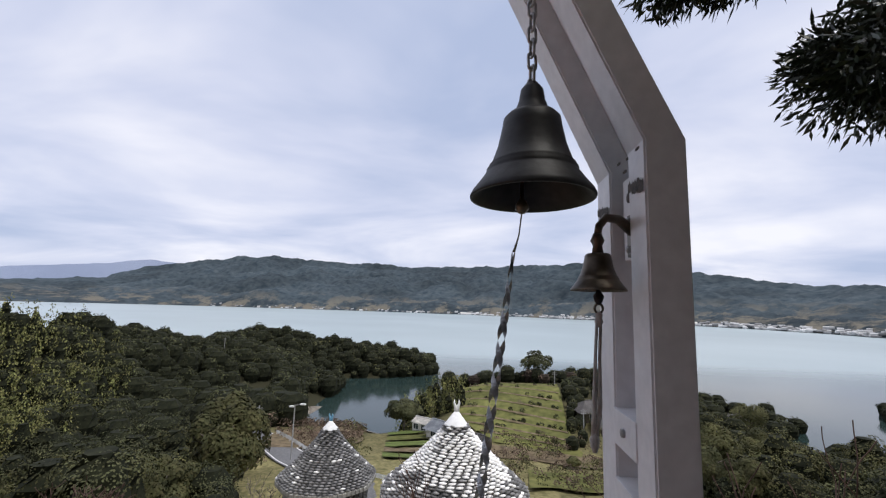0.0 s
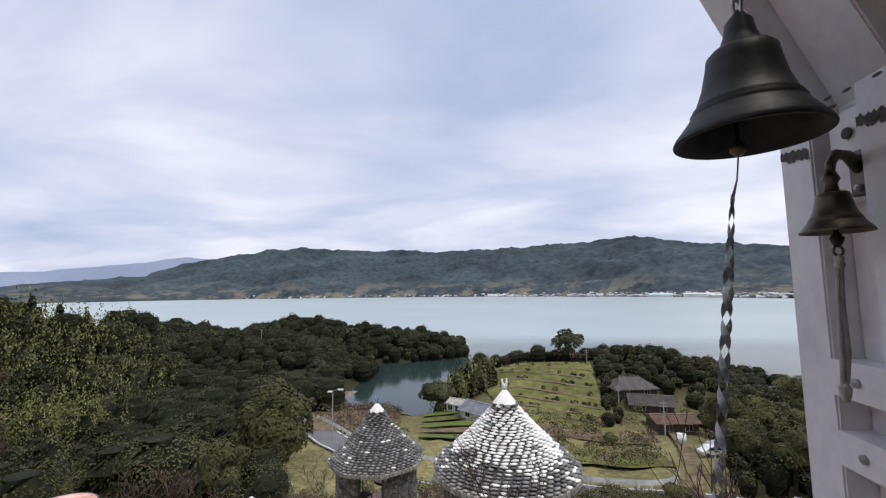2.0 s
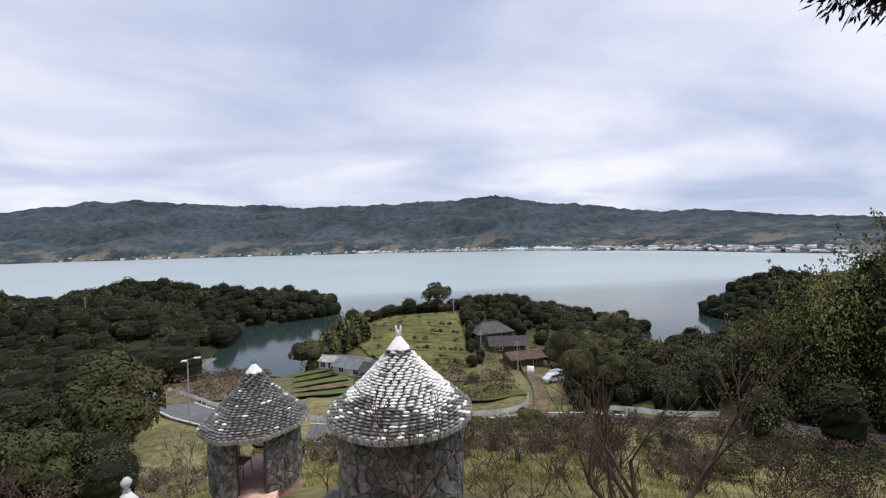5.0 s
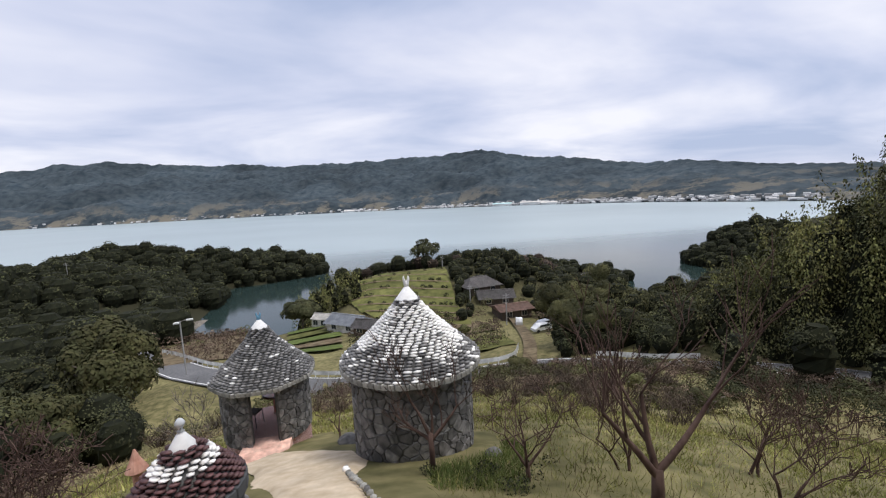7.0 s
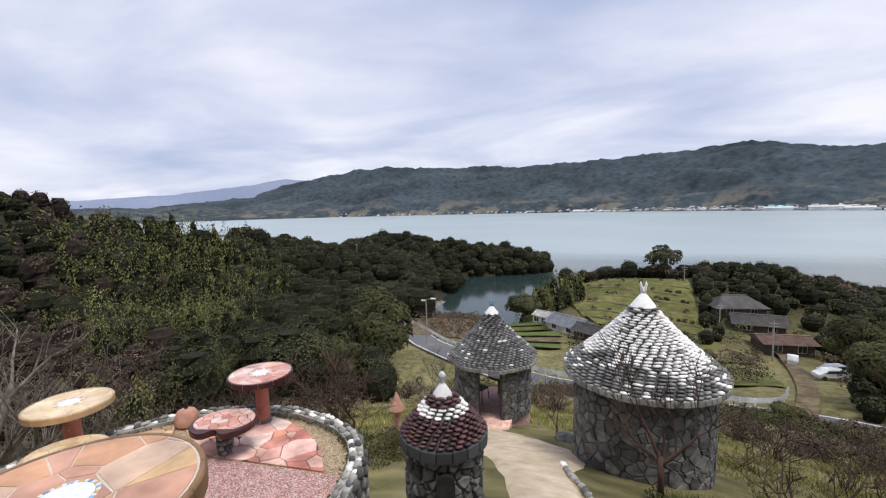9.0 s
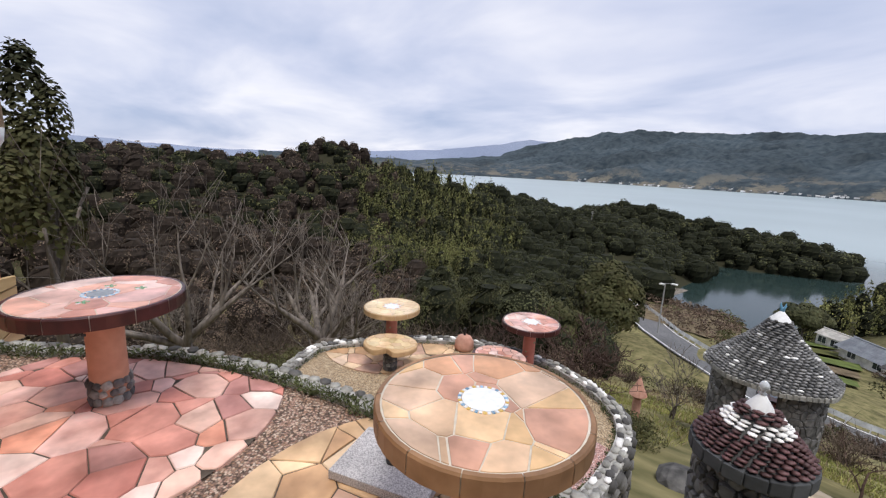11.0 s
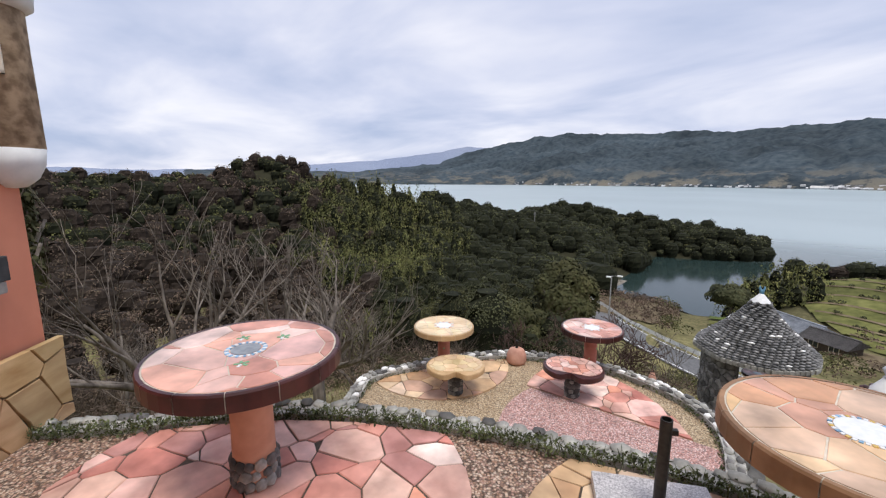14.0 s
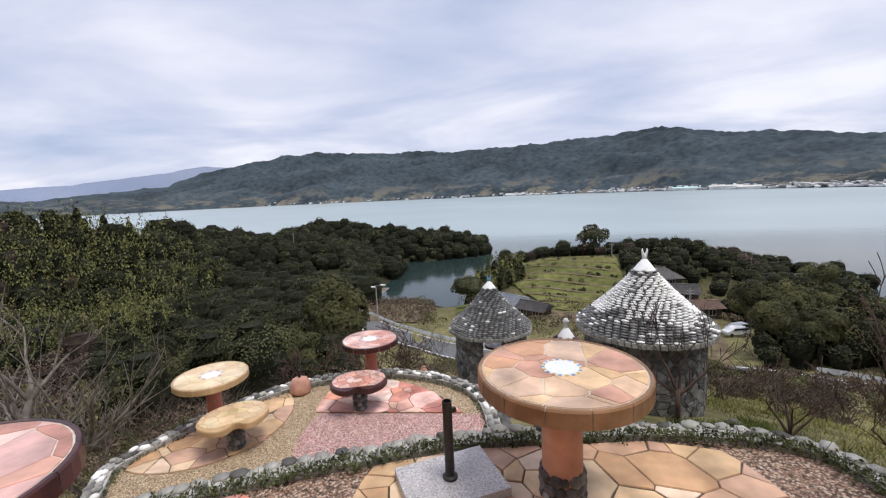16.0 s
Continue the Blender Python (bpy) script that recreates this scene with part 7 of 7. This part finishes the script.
bare_tree("large pale leafless tree below the terrace", -12.7, 4.4, 6.2, 0.19, 121, BARK, 1, (0.05, 0), 4, 0.42, 0.2, "pale bare trees", arms=((1.6, 0.6, 3.4), (-1.2, -0.8, 3.6), (0.2, 1.2, 3.8), (-2.0, 0.6, 3.0), (2.4, 0.2, 2.8), (0.6, -1.6, 3.3)))
bare_tree("large pale leafless tree below the terrace", -13.2, 1.2, 6.0, 0.17, 122, BARK, 1, (0, 0), 4, 0.42, 0.2, "pale bare trees", arms=((1.2, 1.6, 3.4), (-1.2, 1.8, 3.3), (0.4, -1.8, 3.7), (1.0, 0.2, 3.9), (0.2, -2.4, 3.0)))
bare_tree("pale leafless tree in the valley", -15.0, 7.4, 3.8, 0.1, 123, BARK, 2, (0, 0), 5, 0.5, 0.22, "pale bare trees")
bare_tree("pale leafless tree in the valley", -22.0, 8.0, 5.0, 0.12, 124, BARK, 2, (0, 0), 5, 0.5, 0.22, "pale bare trees")
bare_tree("pale leafless tree in the valley", -24.0, 3.0, 5.5, 0.12, 125, BARK, 2, (0, 0), 5, 0.5, 0.22, "pale bare trees")
bare_tree("tall thin leafless tree beyond the building", -19.5, 1.2, 10.5, 0.07, 126, BARK, 1, (0, 0), 3, 0.3, 0.5, "pale bare trees")


def leafy_tree(label, x, y, h, r, seed, mat, n, size, lobes=9, trunk_r=0.25, name="leafy_tree"):
    t = empty(name, pose(0, 0, 0), label, "tree", "leafy trees")
    z = gz(x, y) - 0.2
    rnd = random.Random(seed)
    bm = bmesh.new()
    tube(bm, [(x, y, z), (x + 0.1, y, z + h * 0.3), (x - 0.1, y + 0.1, z + h * 0.6)], [trunk_r, trunk_r * 0.8, trunk_r * 0.5], 10)
    part("trunk", bm, BARK, t, smooth=True)
    lm = bmesh.new()
    for k in range(7):
        a = k * 0.9
        tube(lm, [(x, y, z + h * (0.25 + 0.04 * k)), (x + r * 0.4 * math.cos(a), y + r * 0.4 * math.sin(a), z + h * (0.4 + 0.05 * k)), (x + r * 0.75 * math.cos(a), y + r * 0.75 * math.sin(a), z + h * (0.5 + 0.05 * k))], [trunk_r * 0.5, trunk_r * 0.3, 0.03], 6)
    part("limb", lm, BARK, t, smooth=True)
    lv = Leaves(seed)
    lv.crown((x, y, z + h * 0.56), (r, r, h * 0.46), n, size, lobes)
    lv.crown((x, y, z + h * 0.5), (r * 0.7, r * 0.7, h * 0.36), n // 3, size * 1.3, lobes)
    part("crown", lv.mesh("crown", mat), None, t, "dense crown of small leaves")
    return t


rx, ry = px_tree(29.3, 50)
leafy_tree("big round green tree beside the road", rx, ry, 14.0, 4.6, 131, LEAF_MID, 15000, 0.42, 16, 0.4)
rx, ry = px_tree(8.6, 112)
leafy_tree("dark round tree beside the white house", rx, ry, 9.0, 5.2, 132, LEAF_DARK, 5000, 0.7, 12)
rx, ry = px_tree(-8.6, 160)
leafy_tree("tall spreading tree on the knoll", rx, ry, 12.5, 6.2, 133, LEAF_DARK, 2200, 0.85, 13)
for az, d, h, r, s in ((35, 44, 8, 3.2, 134), (39, 40, 7.5, 3.0, 135), (43, 46, 8, 3.4, 136), (-25.5, 84, 10, 4.0, 137), (-33, 92, 9, 4.2, 138), (-28.5, 80, 9.5, 4.0, 139), (-27.6, 66, 8.0, 3.2, 153), (-31.5, 62, 7.5, 3.0, 154), (-31.5, 142, 13, 5.0, 150)):
    rx, ry = px_tree(az, d)
    leafy_tree("rounded olive-green tree on the slope" if d < 60 else "green tree by the road bend", rx, ry, h, r, s, LEAF_MID, 6500, 0.36, 10)
leafy_tree("dark green conifer beside the salmon building", -13.6, -1.0, 7.4, 0.95, 140, LEAF_MID, 4500, 0.13, 9, 0.12)
for az, d, s in ((-13.5, 84, 141), (-21, 50, 142), (-36, 30, 143), (-44, 24, 144)):
    rx, ry = px_tree(az, d)
    leafy_tree("low rounded green shrub on the slope", rx, ry, 2.6 if d > 40 else 1.7, 1.7 if d > 40 else 1.0, s, LEAF_MID, 2200, 0.018 + d * 0.004, 6, 0.06, "shrub")

# overhanging evergreen near the bell
over = empty("overhanging_tree", pose(0, 0, 0), "dark evergreen branches hanging over the viewpoint", "tree")
bm = bmesh.new()
tube(bm, [(4.6, 1.2, -1.2), (4.5, 1.3, 1.5), (4.2, 1.5, 3.2), (3.9, 1.6, 4.6)], [0.16, 0.14, 0.11, 0.07], 10)
part("trunk", bm, BARK, over, smooth=True)
og = np.random.default_rng(151)
lb = bmesh.new()
nl = Leaves(152)
# the last, larger clumps overhead and behind are unseen, added to shade the post
clumps = [((2.25, 2.3, 3.42), 0.41), ((2.65, 2.2, 3.34), 0.4), ((2.6, 2.4, 3.78), 0.42), ((2.0, 2.35, 3.5), 0.18), ((1.2, 2.2, 3.9), 0.24), ((1.5, 2.2, 3.98), 0.26), ((3.1, 2.0, 3.6), 0.5), ((2.0, 1.4, 4.7), 0.7), ((2.9, 1.0, 4.5), 0.8), ((2.0, 0.2, 5.0), 1.0), ((3.2, -0.6, 4.4), 1.1), ((1.6, -1.8, 4.6), 1.2), ((3.4, -2.4, 3.6), 1.2), ((0.9, -3.4, 3.6), 1.3), ((2.4, -3.4, 2.6), 1.3)]
for (qx, qy, qz), qr in clumps:
    tube(lb, [(4.1, 1.55, 3.9), ((4.1 + qx) / 2, (1.55 + qy) / 2, qz + 0.35), (qx, qy, qz)], [0.05, 0.03, 0.012], 6)
    k = int(4600 * qr * qr / 0.16) if qr < 0.6 else int(3200 * qr * qr)
    dirs = og.normal(size=(k, 3))
    dirs /= np.linalg.norm(dirs, axis=1)[:, None]
    rr = qr * og.uniform(0.3, 1.0, k) ** 0.5 * (0.8 + 0.35 * np.sin(dirs[:, 0] * 5 + dirs[:, 2] * 4))
    p = np.array((qx, qy, qz)) + dirs * rr[:, None] * (1, 1, 0.8)
    ln_ = 0.06 if qr < 0.6 else 0.16
    tip = p + (dirs * 0.7 + og.normal(0, 0.5, (k, 3)) + (0, 0, -0.25)) * ln_
    w = np.cross(tip - p, og.normal(size=(k, 3)))
    w /= np.linalg.norm(w, axis=1)[:, None]
    mid = (p + tip) / 2
    nl.raw(np.stack([p, mid + w * ln_ * 0.16, tip, mid - w * ln_ * 0.16], 1))
part("limb", lb, BARK, over, smooth=True)
part("foliage", nl.mesh("foliage", LEAF_NEAR), None, over, "narrow dark glossy leaves")


# ---- roadside and village ----
lp = polar(22.3, 77.5)
lamp = empty("street_lamp", pose(lp.x, lp.y, gz(lp.x, lp.y)), "tall grey street lamp beside the road", "street lamp")
lh = -15.6 - gz(lp.x, lp.y)
part("pole", tube(bmesh.new(), [(0, 0, 0), (0, 0, lh)], [0.13, 0.09], 10), CONCRETE, lamp)
part("arm", tube(bmesh.new(), [(0, 0, lh - 0.1), (0.7, 0, lh + 0.1), (1.3, 0, lh + 0.1)], [0.06, 0.05, 0.05], 6), CONCRETE, lamp)
part("lamp_head", boxes((1.0, -0.25, lh + 0.02, 1.9, 0.25, lh + 0.25), bevel=0.06), PLASTER_WHITE, lamp, "pale lamp head")
part("lamp_head", boxes((-0.9, -0.25, lh - 0.4, -0.1, 0.25, lh - 0.15), bevel=0.06), PLASTER_WHITE, lamp, "pale lamp head")


def guard_rail(label, line, post_step=2.0):
    g = empty("guard_rail", pose(0, 0, 0), label, "guard rail")
    pts = [Vector((p.x, p.y, gz(p.x, p.y) + 0.2)) for p in line]
    bm = bmesh.new()
    prev = None
    for i, p in enumerate(pts):
        cur = [bm.verts.new(p + Vector((0, 0, z))) for z in (0.3, 0.58, 0.64, 0.95)]
        if prev:
            for k in range(3):
                bm.faces.new((prev[k], cur[k], cur[k + 1], prev[k + 1]))
        prev = cur
    bmesh.ops.solidify(bm, geom=bm.faces[:], thickness=0.06)
    part("rail", bm, PAINT_WHITE, g, "white steel rail")
    pm = bm_mesh("rail_post", boxes((-0.06, -0.06, -0.4, 0.06, 0.06, 0.85), bevel=0.01), PAINT_WHITE)
    for p, d in spaced(pts, post_step):
        part("rail_post", pm, None, g, m=Matrix.Translation(p))
    return g


def beside(line, off):
    out = []
    for i, p in enumerate(line):
        d = (line[min(i + 1, len(line) - 1)] - line[max(i - 1, 0)]).normalized()
        out.append(p + Vector((-d.y, d.x, 0)) * off)
    return out


outer = beside(road_line, 3.3)
guard_rail("white guard rail along the outer edge of the road", outer[18:80])
guard_rail("white guard rail at the corner of the lane", smooth_line([outer[79], polar(-20.4, 61), polar(-21.0, 66)], 4))
guard_rail("white guard rail along the road below the trees", outer[99:122])


def farm_house(label, x, y, w, d, h, roof_h, turn, roof_mat, wall_mat, hip=False, over=0.7):
    z = gz(x, y) - 0.3
    b = empty("house", pose(x, y, z, 0, 0, turn), label, "house", "farm houses")
    part("wall", boxes((-w / 2, -d / 2, 0, w / 2, d / 2, h)), wall_mat, b)
    bm = bmesh.new()
    W, D = w / 2 + over, d / 2 + over
    rl = W * (0.45 if hip else 1.0)
    e = [bm.verts.new(c) for c in ((-W, -D, h - 0.1), (W, -D, h - 0.1), (W, D, h - 0.1), (-W, D, h - 0.1))]
    a, c = bm.verts.new((-rl, 0, h + roof_h)), bm.verts.new((rl, 0, h + roof_h))
    for f in ((e[0], e[1], c, a), (e[2], e[3], a, c), (e[1], e[2], c), (e[3], e[0], a)):
        bm.faces.new(f)
    bmesh.ops.solidify(bm, geom=bm.faces[:], thickness=-0.18)
    part("roof", bm, roof_mat, b, "pitched tiled roof")
    part("ridge", tube(bmesh.new(), [(-rl, 0, h + roof_h + 0.06), (rl, 0, h + roof_h + 0.06)], [0.16, 0.16], 6), roof_mat, b)
    n = max(2, int(w / 3.6))
    for k in range(n):
        x0 = -w / 2 + (k + 0.5) * w / n
        wn_ = part("window", boxes((x0 - 0.75, -d / 2 - 0.05, 0.9, x0 + 0.75, -d / 2 + 0.02, min(2.3, h - 0.2))), FRAME_CREAM if wall_mat is WOOD_DARK else PLASTER_WHITE, b, "framed window")
        part("pane", boxes((x0 - 0.67, -d / 2 - 0.08, 0.98, x0 - 0.04, -d / 2 - 0.04, min(2.2, h - 0.3))), GLASS_DARK, wn_)
        part("pane", boxes((x0 + 0.04, -d / 2 - 0.08, 0.98, x0 + 0.67, -d / 2 - 0.04, min(2.2, h - 0.3))), GLASS_DARK, wn_)
    return b


def at_az(az, d):
    p = polar(az, d)
    return p.x, p.y


farm_house("white-walled house with a blue-grey roof below the field", *at_az(2.6, 98), 8.5, 5.5, 2.3, 1.5, -38, ROOF_SLATE, HOUSE_WALL)
farm_house("small white shed beside the house", *at_az(5.9, 106), 4.5, 3.5, 2.6, 0.8, -30, HOUSE_WALL, HOUSE_WALL, over=0.3)
farm_house("low dark annex with a grey roof", *at_az(-0.3, 92), 6, 4.5, 2.2, 1.2, -30, ROOF_TILE, WOOD_DARK)
farm_house("old farm house with a dark tiled hip roof", *at_az(-15.8, 121), 10.5, 7, 2.5, 2.3, 12, ROOF_TILE, WOOD_DARK, True)
farm_house("dark tiled barn below the farm house", *at_az(-18.0, 113), 9, 5.5, 2.3, 1.6, -8, ROOF_TILE, WOOD_DARK)
farm_house("long shed with a brown tin roof", *at_az(-20.2, 103), 8, 6, 2.6, 0.8, 6, ROOF_BROWN, WOOD_DARK)
farm_house("white house by the cove", *at_az(-44.2, 186), 11, 8, 4.5, 1.2, 30, HOUSE_WALL, HOUSE_WALL)
farm_house("small grey-roofed boat house near the water", *at_az(-29.5, 165), 8, 6, 3, 1.8, 20, ROOF_TILE, HOUSE_WALL)


def parked_car(label, x, y, turn, paint, kind="car"):
    z = gz(x, y) + 0.36
    c = empty("car", pose(x, y, z, 0, 0, turn), label, "car", "parked cars")
    bm = bmesh.new()
    tall = 1.75 if kind == "van" else 1.45
    prof = [(-2.0, 0.3), (-2.05, 0.8), (-1.4, 0.95), (-0.8, tall), (1.5, tall), (2.0, 0.95), (2.05, 0.3)] if kind != "van" else [(-1.7, 0.3), (-1.72, 1.0), (-1.3, tall), (-0.3, tall), (-0.25, 0.9), (1.7, 0.9), (1.7, 0.35)]
    a = [bm.verts.new((px, -0.75, pz)) for px, pz in prof]
    b = [bm.verts.new((px, 0.75, pz)) for px, pz in prof]
    bm.faces.new(a[::-1])
    bm.faces.new(b)
    for i in range(len(prof)):
        bm.faces.new((a[i], a[(i + 1) % len(prof)], b[(i + 1) % len(prof)], b[i]))
    bmesh.ops.bevel(bm, geom=bm.edges[:], offset=0.06, segments=2, affect="EDGES")
    part("body", bm, paint, c)
    for px in (-1.25, 1.25):
        for py in (-0.72, 0.72):
            wh = part("wheel", lathe(bmesh.new(), [(0.2, -0.09), (0.3, -0.08), (0.3, 0.08), (0.2, 0.09)], 16, pose(px, py, 0.3, 90, 0, 0)), RUBBER, c)
    side = [(-1.15, 0.98), (-0.72, tall - 0.1), (1.35, tall - 0.1), (1.75, 0.98)] if kind != "van" else [(-1.45, 1.0), (-1.2, tall - 0.1), (-0.45, tall - 0.1), (-0.4, 1.0)]
    for py in (-0.765, 0.765):
        me = mesh_of("window", [(px, py, pz) for px, pz in side] + [(px, py * 0.97, pz) for px, pz in side], [(0, 1, 2, 3), (4, 7, 6, 5), (0, 4, 5, 1), (1, 5, 6, 2), (2, 6, 7, 3), (3, 7, 4, 0)], GLASS_DARK)
        part("window", me, None, c, "dark side glass")
    return c


parked_car("small white truck parked by the shed", *at_az(-21.2, 93), 70, CAR_WHITE, "van")
parked_car("white car parked on the lane", *at_az(-24.2, 80), 15, CAR_WHITE)
parked_car("white car parked on the lane", *at_az(-24.4, 85), 20, CAR_WHITE)


def utility_pole(x, y, h, arms=2):
    u = empty("utility_pole", pose(x, y, gz(x, y) - 0.2), "slender concrete utility pole", "utility pole", "utility poles")
    part("pole", tube(bmesh.new(), [(0, 0, 0), (0, 0, h)], [0.16, 0.1], 8), CONCRETE, u)
    for k in range(arms):
        part("cross_arm", boxes((-0.8, -0.05, h - 0.5 - k * 0.6, 0.8, 0.05, h - 0.4 - k * 0.6)), CONCRETE, u)
    return u


for az, d, h in ((-10.8, 149, 5), (-19.5, 95, 7.5), (-14.5, 110, 6), (26.6, 92, 7.5), (31.5, 205, 12)):
    x, y = at_az(az, d)
    utility_pole(x, y, h)

boat = empty("boat", pose(-69, 186, -38.02, 0, 0, 20), "small white boat moored in the bay", "boat")
bm = bmesh.new()
rows_ = []
for k, (px, wd, zz) in enumerate(((-3.2, 0.75, 0.5), (-1, 0.95, 0.45), (1.2, 0.85, 0.5), (2.6, 0.45, 0.7), (3.3, 0.05, 0.85))):
    rows_.append([bm.verts.new(c) for c in ((px, -wd, zz), (px, -wd * 0.6, -0.15), (px, wd * 0.6, -0.15), (px, wd, zz))])
for a, b in zip(rows_, rows_[1:]):
    for k in range(3):
        bm.faces.new((a[k], a[k + 1], b[k + 1], b[k]))
bm.faces.new(rows_[0])
bmesh.ops.solidify(bm, geom=bm.faces[:], thickness=0.06)
part("hull", bm, CAR_WHITE, boat, "white hull")
part("cabin", boxes((-0.8, -0.45, 0.2, 0.5, 0.45, 1.1), bevel=0.05), PLASTER_WHITE, boat)

# small pillar ornament left of the pavilion
orn = empty("garden_ornament", pose(-5.87, 9.24, gz(-5.87, 9.24) - 0.1), "small pink pillar ornament with a cone cap", "ornament")
part("pillar", lathe(bmesh.new(), [(0.1, 0), (0.09, 0.9), (0.14, 0.95), (0.14, 1.0)], 14), TERRA, orn)
part("cone_cap", lathe(bmesh.new(), [(0.2, 1.0), (0.1, 1.2), (0.02, 1.42), (0, 1.43)], 14), TERRA, orn)

# rocks beside the pavilion path
for k, (x, y, s) in enumerate(((-1.9, 11.2, 0.3), (-1.5, 11.4, 0.22), (-5.6, 6.9, 0.3), (-3.8, 6.2, 0.35), (-3.5, 7.4, 0.2), (1.2, 8.3, 0.18))):
    bm = bmesh.new()
    bmesh.ops.create_icosphere(bm, subdivisions=2, radius=s)
    for v in bm.verts:
        v.co *= 1 + 0.3 * noise.noise(v.co * 4 + Vector((k * 5, 0, 0)))
        v.co.z *= 0.6
    ob = tagged(new("rock", bm_mesh("rock", bm, STONE_GREY)), "rough grey rock on the slope", "rock", "garden rocks")
    ob.matrix_basis = pose(x, y, gz(x, y) + s * 0.2)

# edging stones along the path
er = random.Random(9)
edge_line = beside(path_pts, -0.62)
for p, d in spaced(edge_line[4:30], 0.21):
    ob = part("edging_stone", er.choice(COBBLES), None, path)
    k = er.uniform(0.8, 1.2)
    ob.matrix_basis = pose(p.x, p.y, gz(p.x, p.y) + 0.1, er.uniform(-20, 20), er.uniform(-20, 20), er.uniform(0, 180)) @ Matrix.Diagonal((k, k, k, 1))

# far town on the opposite shore
tv, tf = [], []
tr = random.Random(17)


def far_box(az, d, w, dep, h, z=-37.4):
    x, y = -d * math.sin(radians(az)), d * math.cos(radians(az))
    c, s = math.cos(radians(az)), math.sin(radians(az))
    b = len(tv)
    for lx, ly, lz in ((-w, -dep, 0), (w, -dep, 0), (w, dep, 0), (-w, dep, 0), (-w, -dep, h), (w, -dep, h), (w, dep, h), (-w, dep, h), (-w, 0, h * 1.35), (w, 0, h * 1.35)):
        tv.append((x + (lx * c - ly * s) / 2, y + (lx * s + ly * c) / 2, z + lz))
    tf.extend([(b, b + 1, b + 5, b + 4), (b + 1, b + 2, b + 6, b + 9, b + 5), (b + 2, b + 3, b + 7, b + 6), (b + 3, b, b + 4, b + 8, b + 7), (b + 4, b + 5, b + 9, b + 8), (b + 6, b + 7, b + 8, b + 9)])


for _ in range(760):
    az = tr.choice((tr.uniform(-54, 2), tr.uniform(-50, -8), tr.uniform(-2, 34)))
    d = np.interp(az, FAR_AZ, FAR_SHORE) * (1 + 0.02 * noise.noise(Vector((az * 0.25, 3, 0))))
    if az > 2 and tr.random() < 0.6:
        continue
    up = tr.random() ** 2
    far_box(az, d * (1.002 + 0.02 * up), tr.uniform(6, 18), tr.uniform(7, 12), tr.uniform(2.5, 5.5), -37.2 + up * 12)
tagged(new("far_town", mesh_of("far_town", tv, tf, FAR_HOUSE)), "pale houses of a town along the far shore", "town", kind="stuff")


def far_hall(label, az, w, h, mat):
    d = np.interp(az, FAR_AZ, FAR_SHORE) * (1 + 0.02 * noise.noise(Vector((az * 0.25, 3, 0)))) - 4
    hb = empty("harbour_hall", pose(-d * math.sin(radians(az)), d * math.cos(radians(az)), -37.6, 0, 0, az), label, "building", "harbour halls")
    part("wall", boxes((-w / 2, -10, 0, w / 2, 10, h)), FAR_HOUSE, hb)
    bm = bmesh.new()
    vs = [bm.verts.new(c) for c in ((-w / 2 - 1, -11, h - 0.3), (w / 2 + 1, -11, h - 0.3), (w / 2 + 1, 11, h - 0.3), (-w / 2 - 1, 11, h - 0.3), (-w / 2 - 1, 0, h + 4), (w / 2 + 1, 0, h + 4))]
    for f in ((0, 1, 5, 4), (2, 3, 4, 5), (1, 2, 5), (3, 0, 4)):
        bm.faces.new([vs[i] for i in f])
    part("roof", bm, mat, hb, "wide pitched roof")


far_hall("long white harbour hall with a pale teal roof", -19.3, 75, 9, TEAL_ROOF)
far_hall("long pale harbour warehouse on the shore", -23.3, 90, 11, HOUSE_WALL)
far_hall("wide pale harbour warehouse", -25.5, 60, 8, HOUSE_WALL)
far_hall("white building on the far shore", 1.5, 50, 6, HOUSE_WALL)
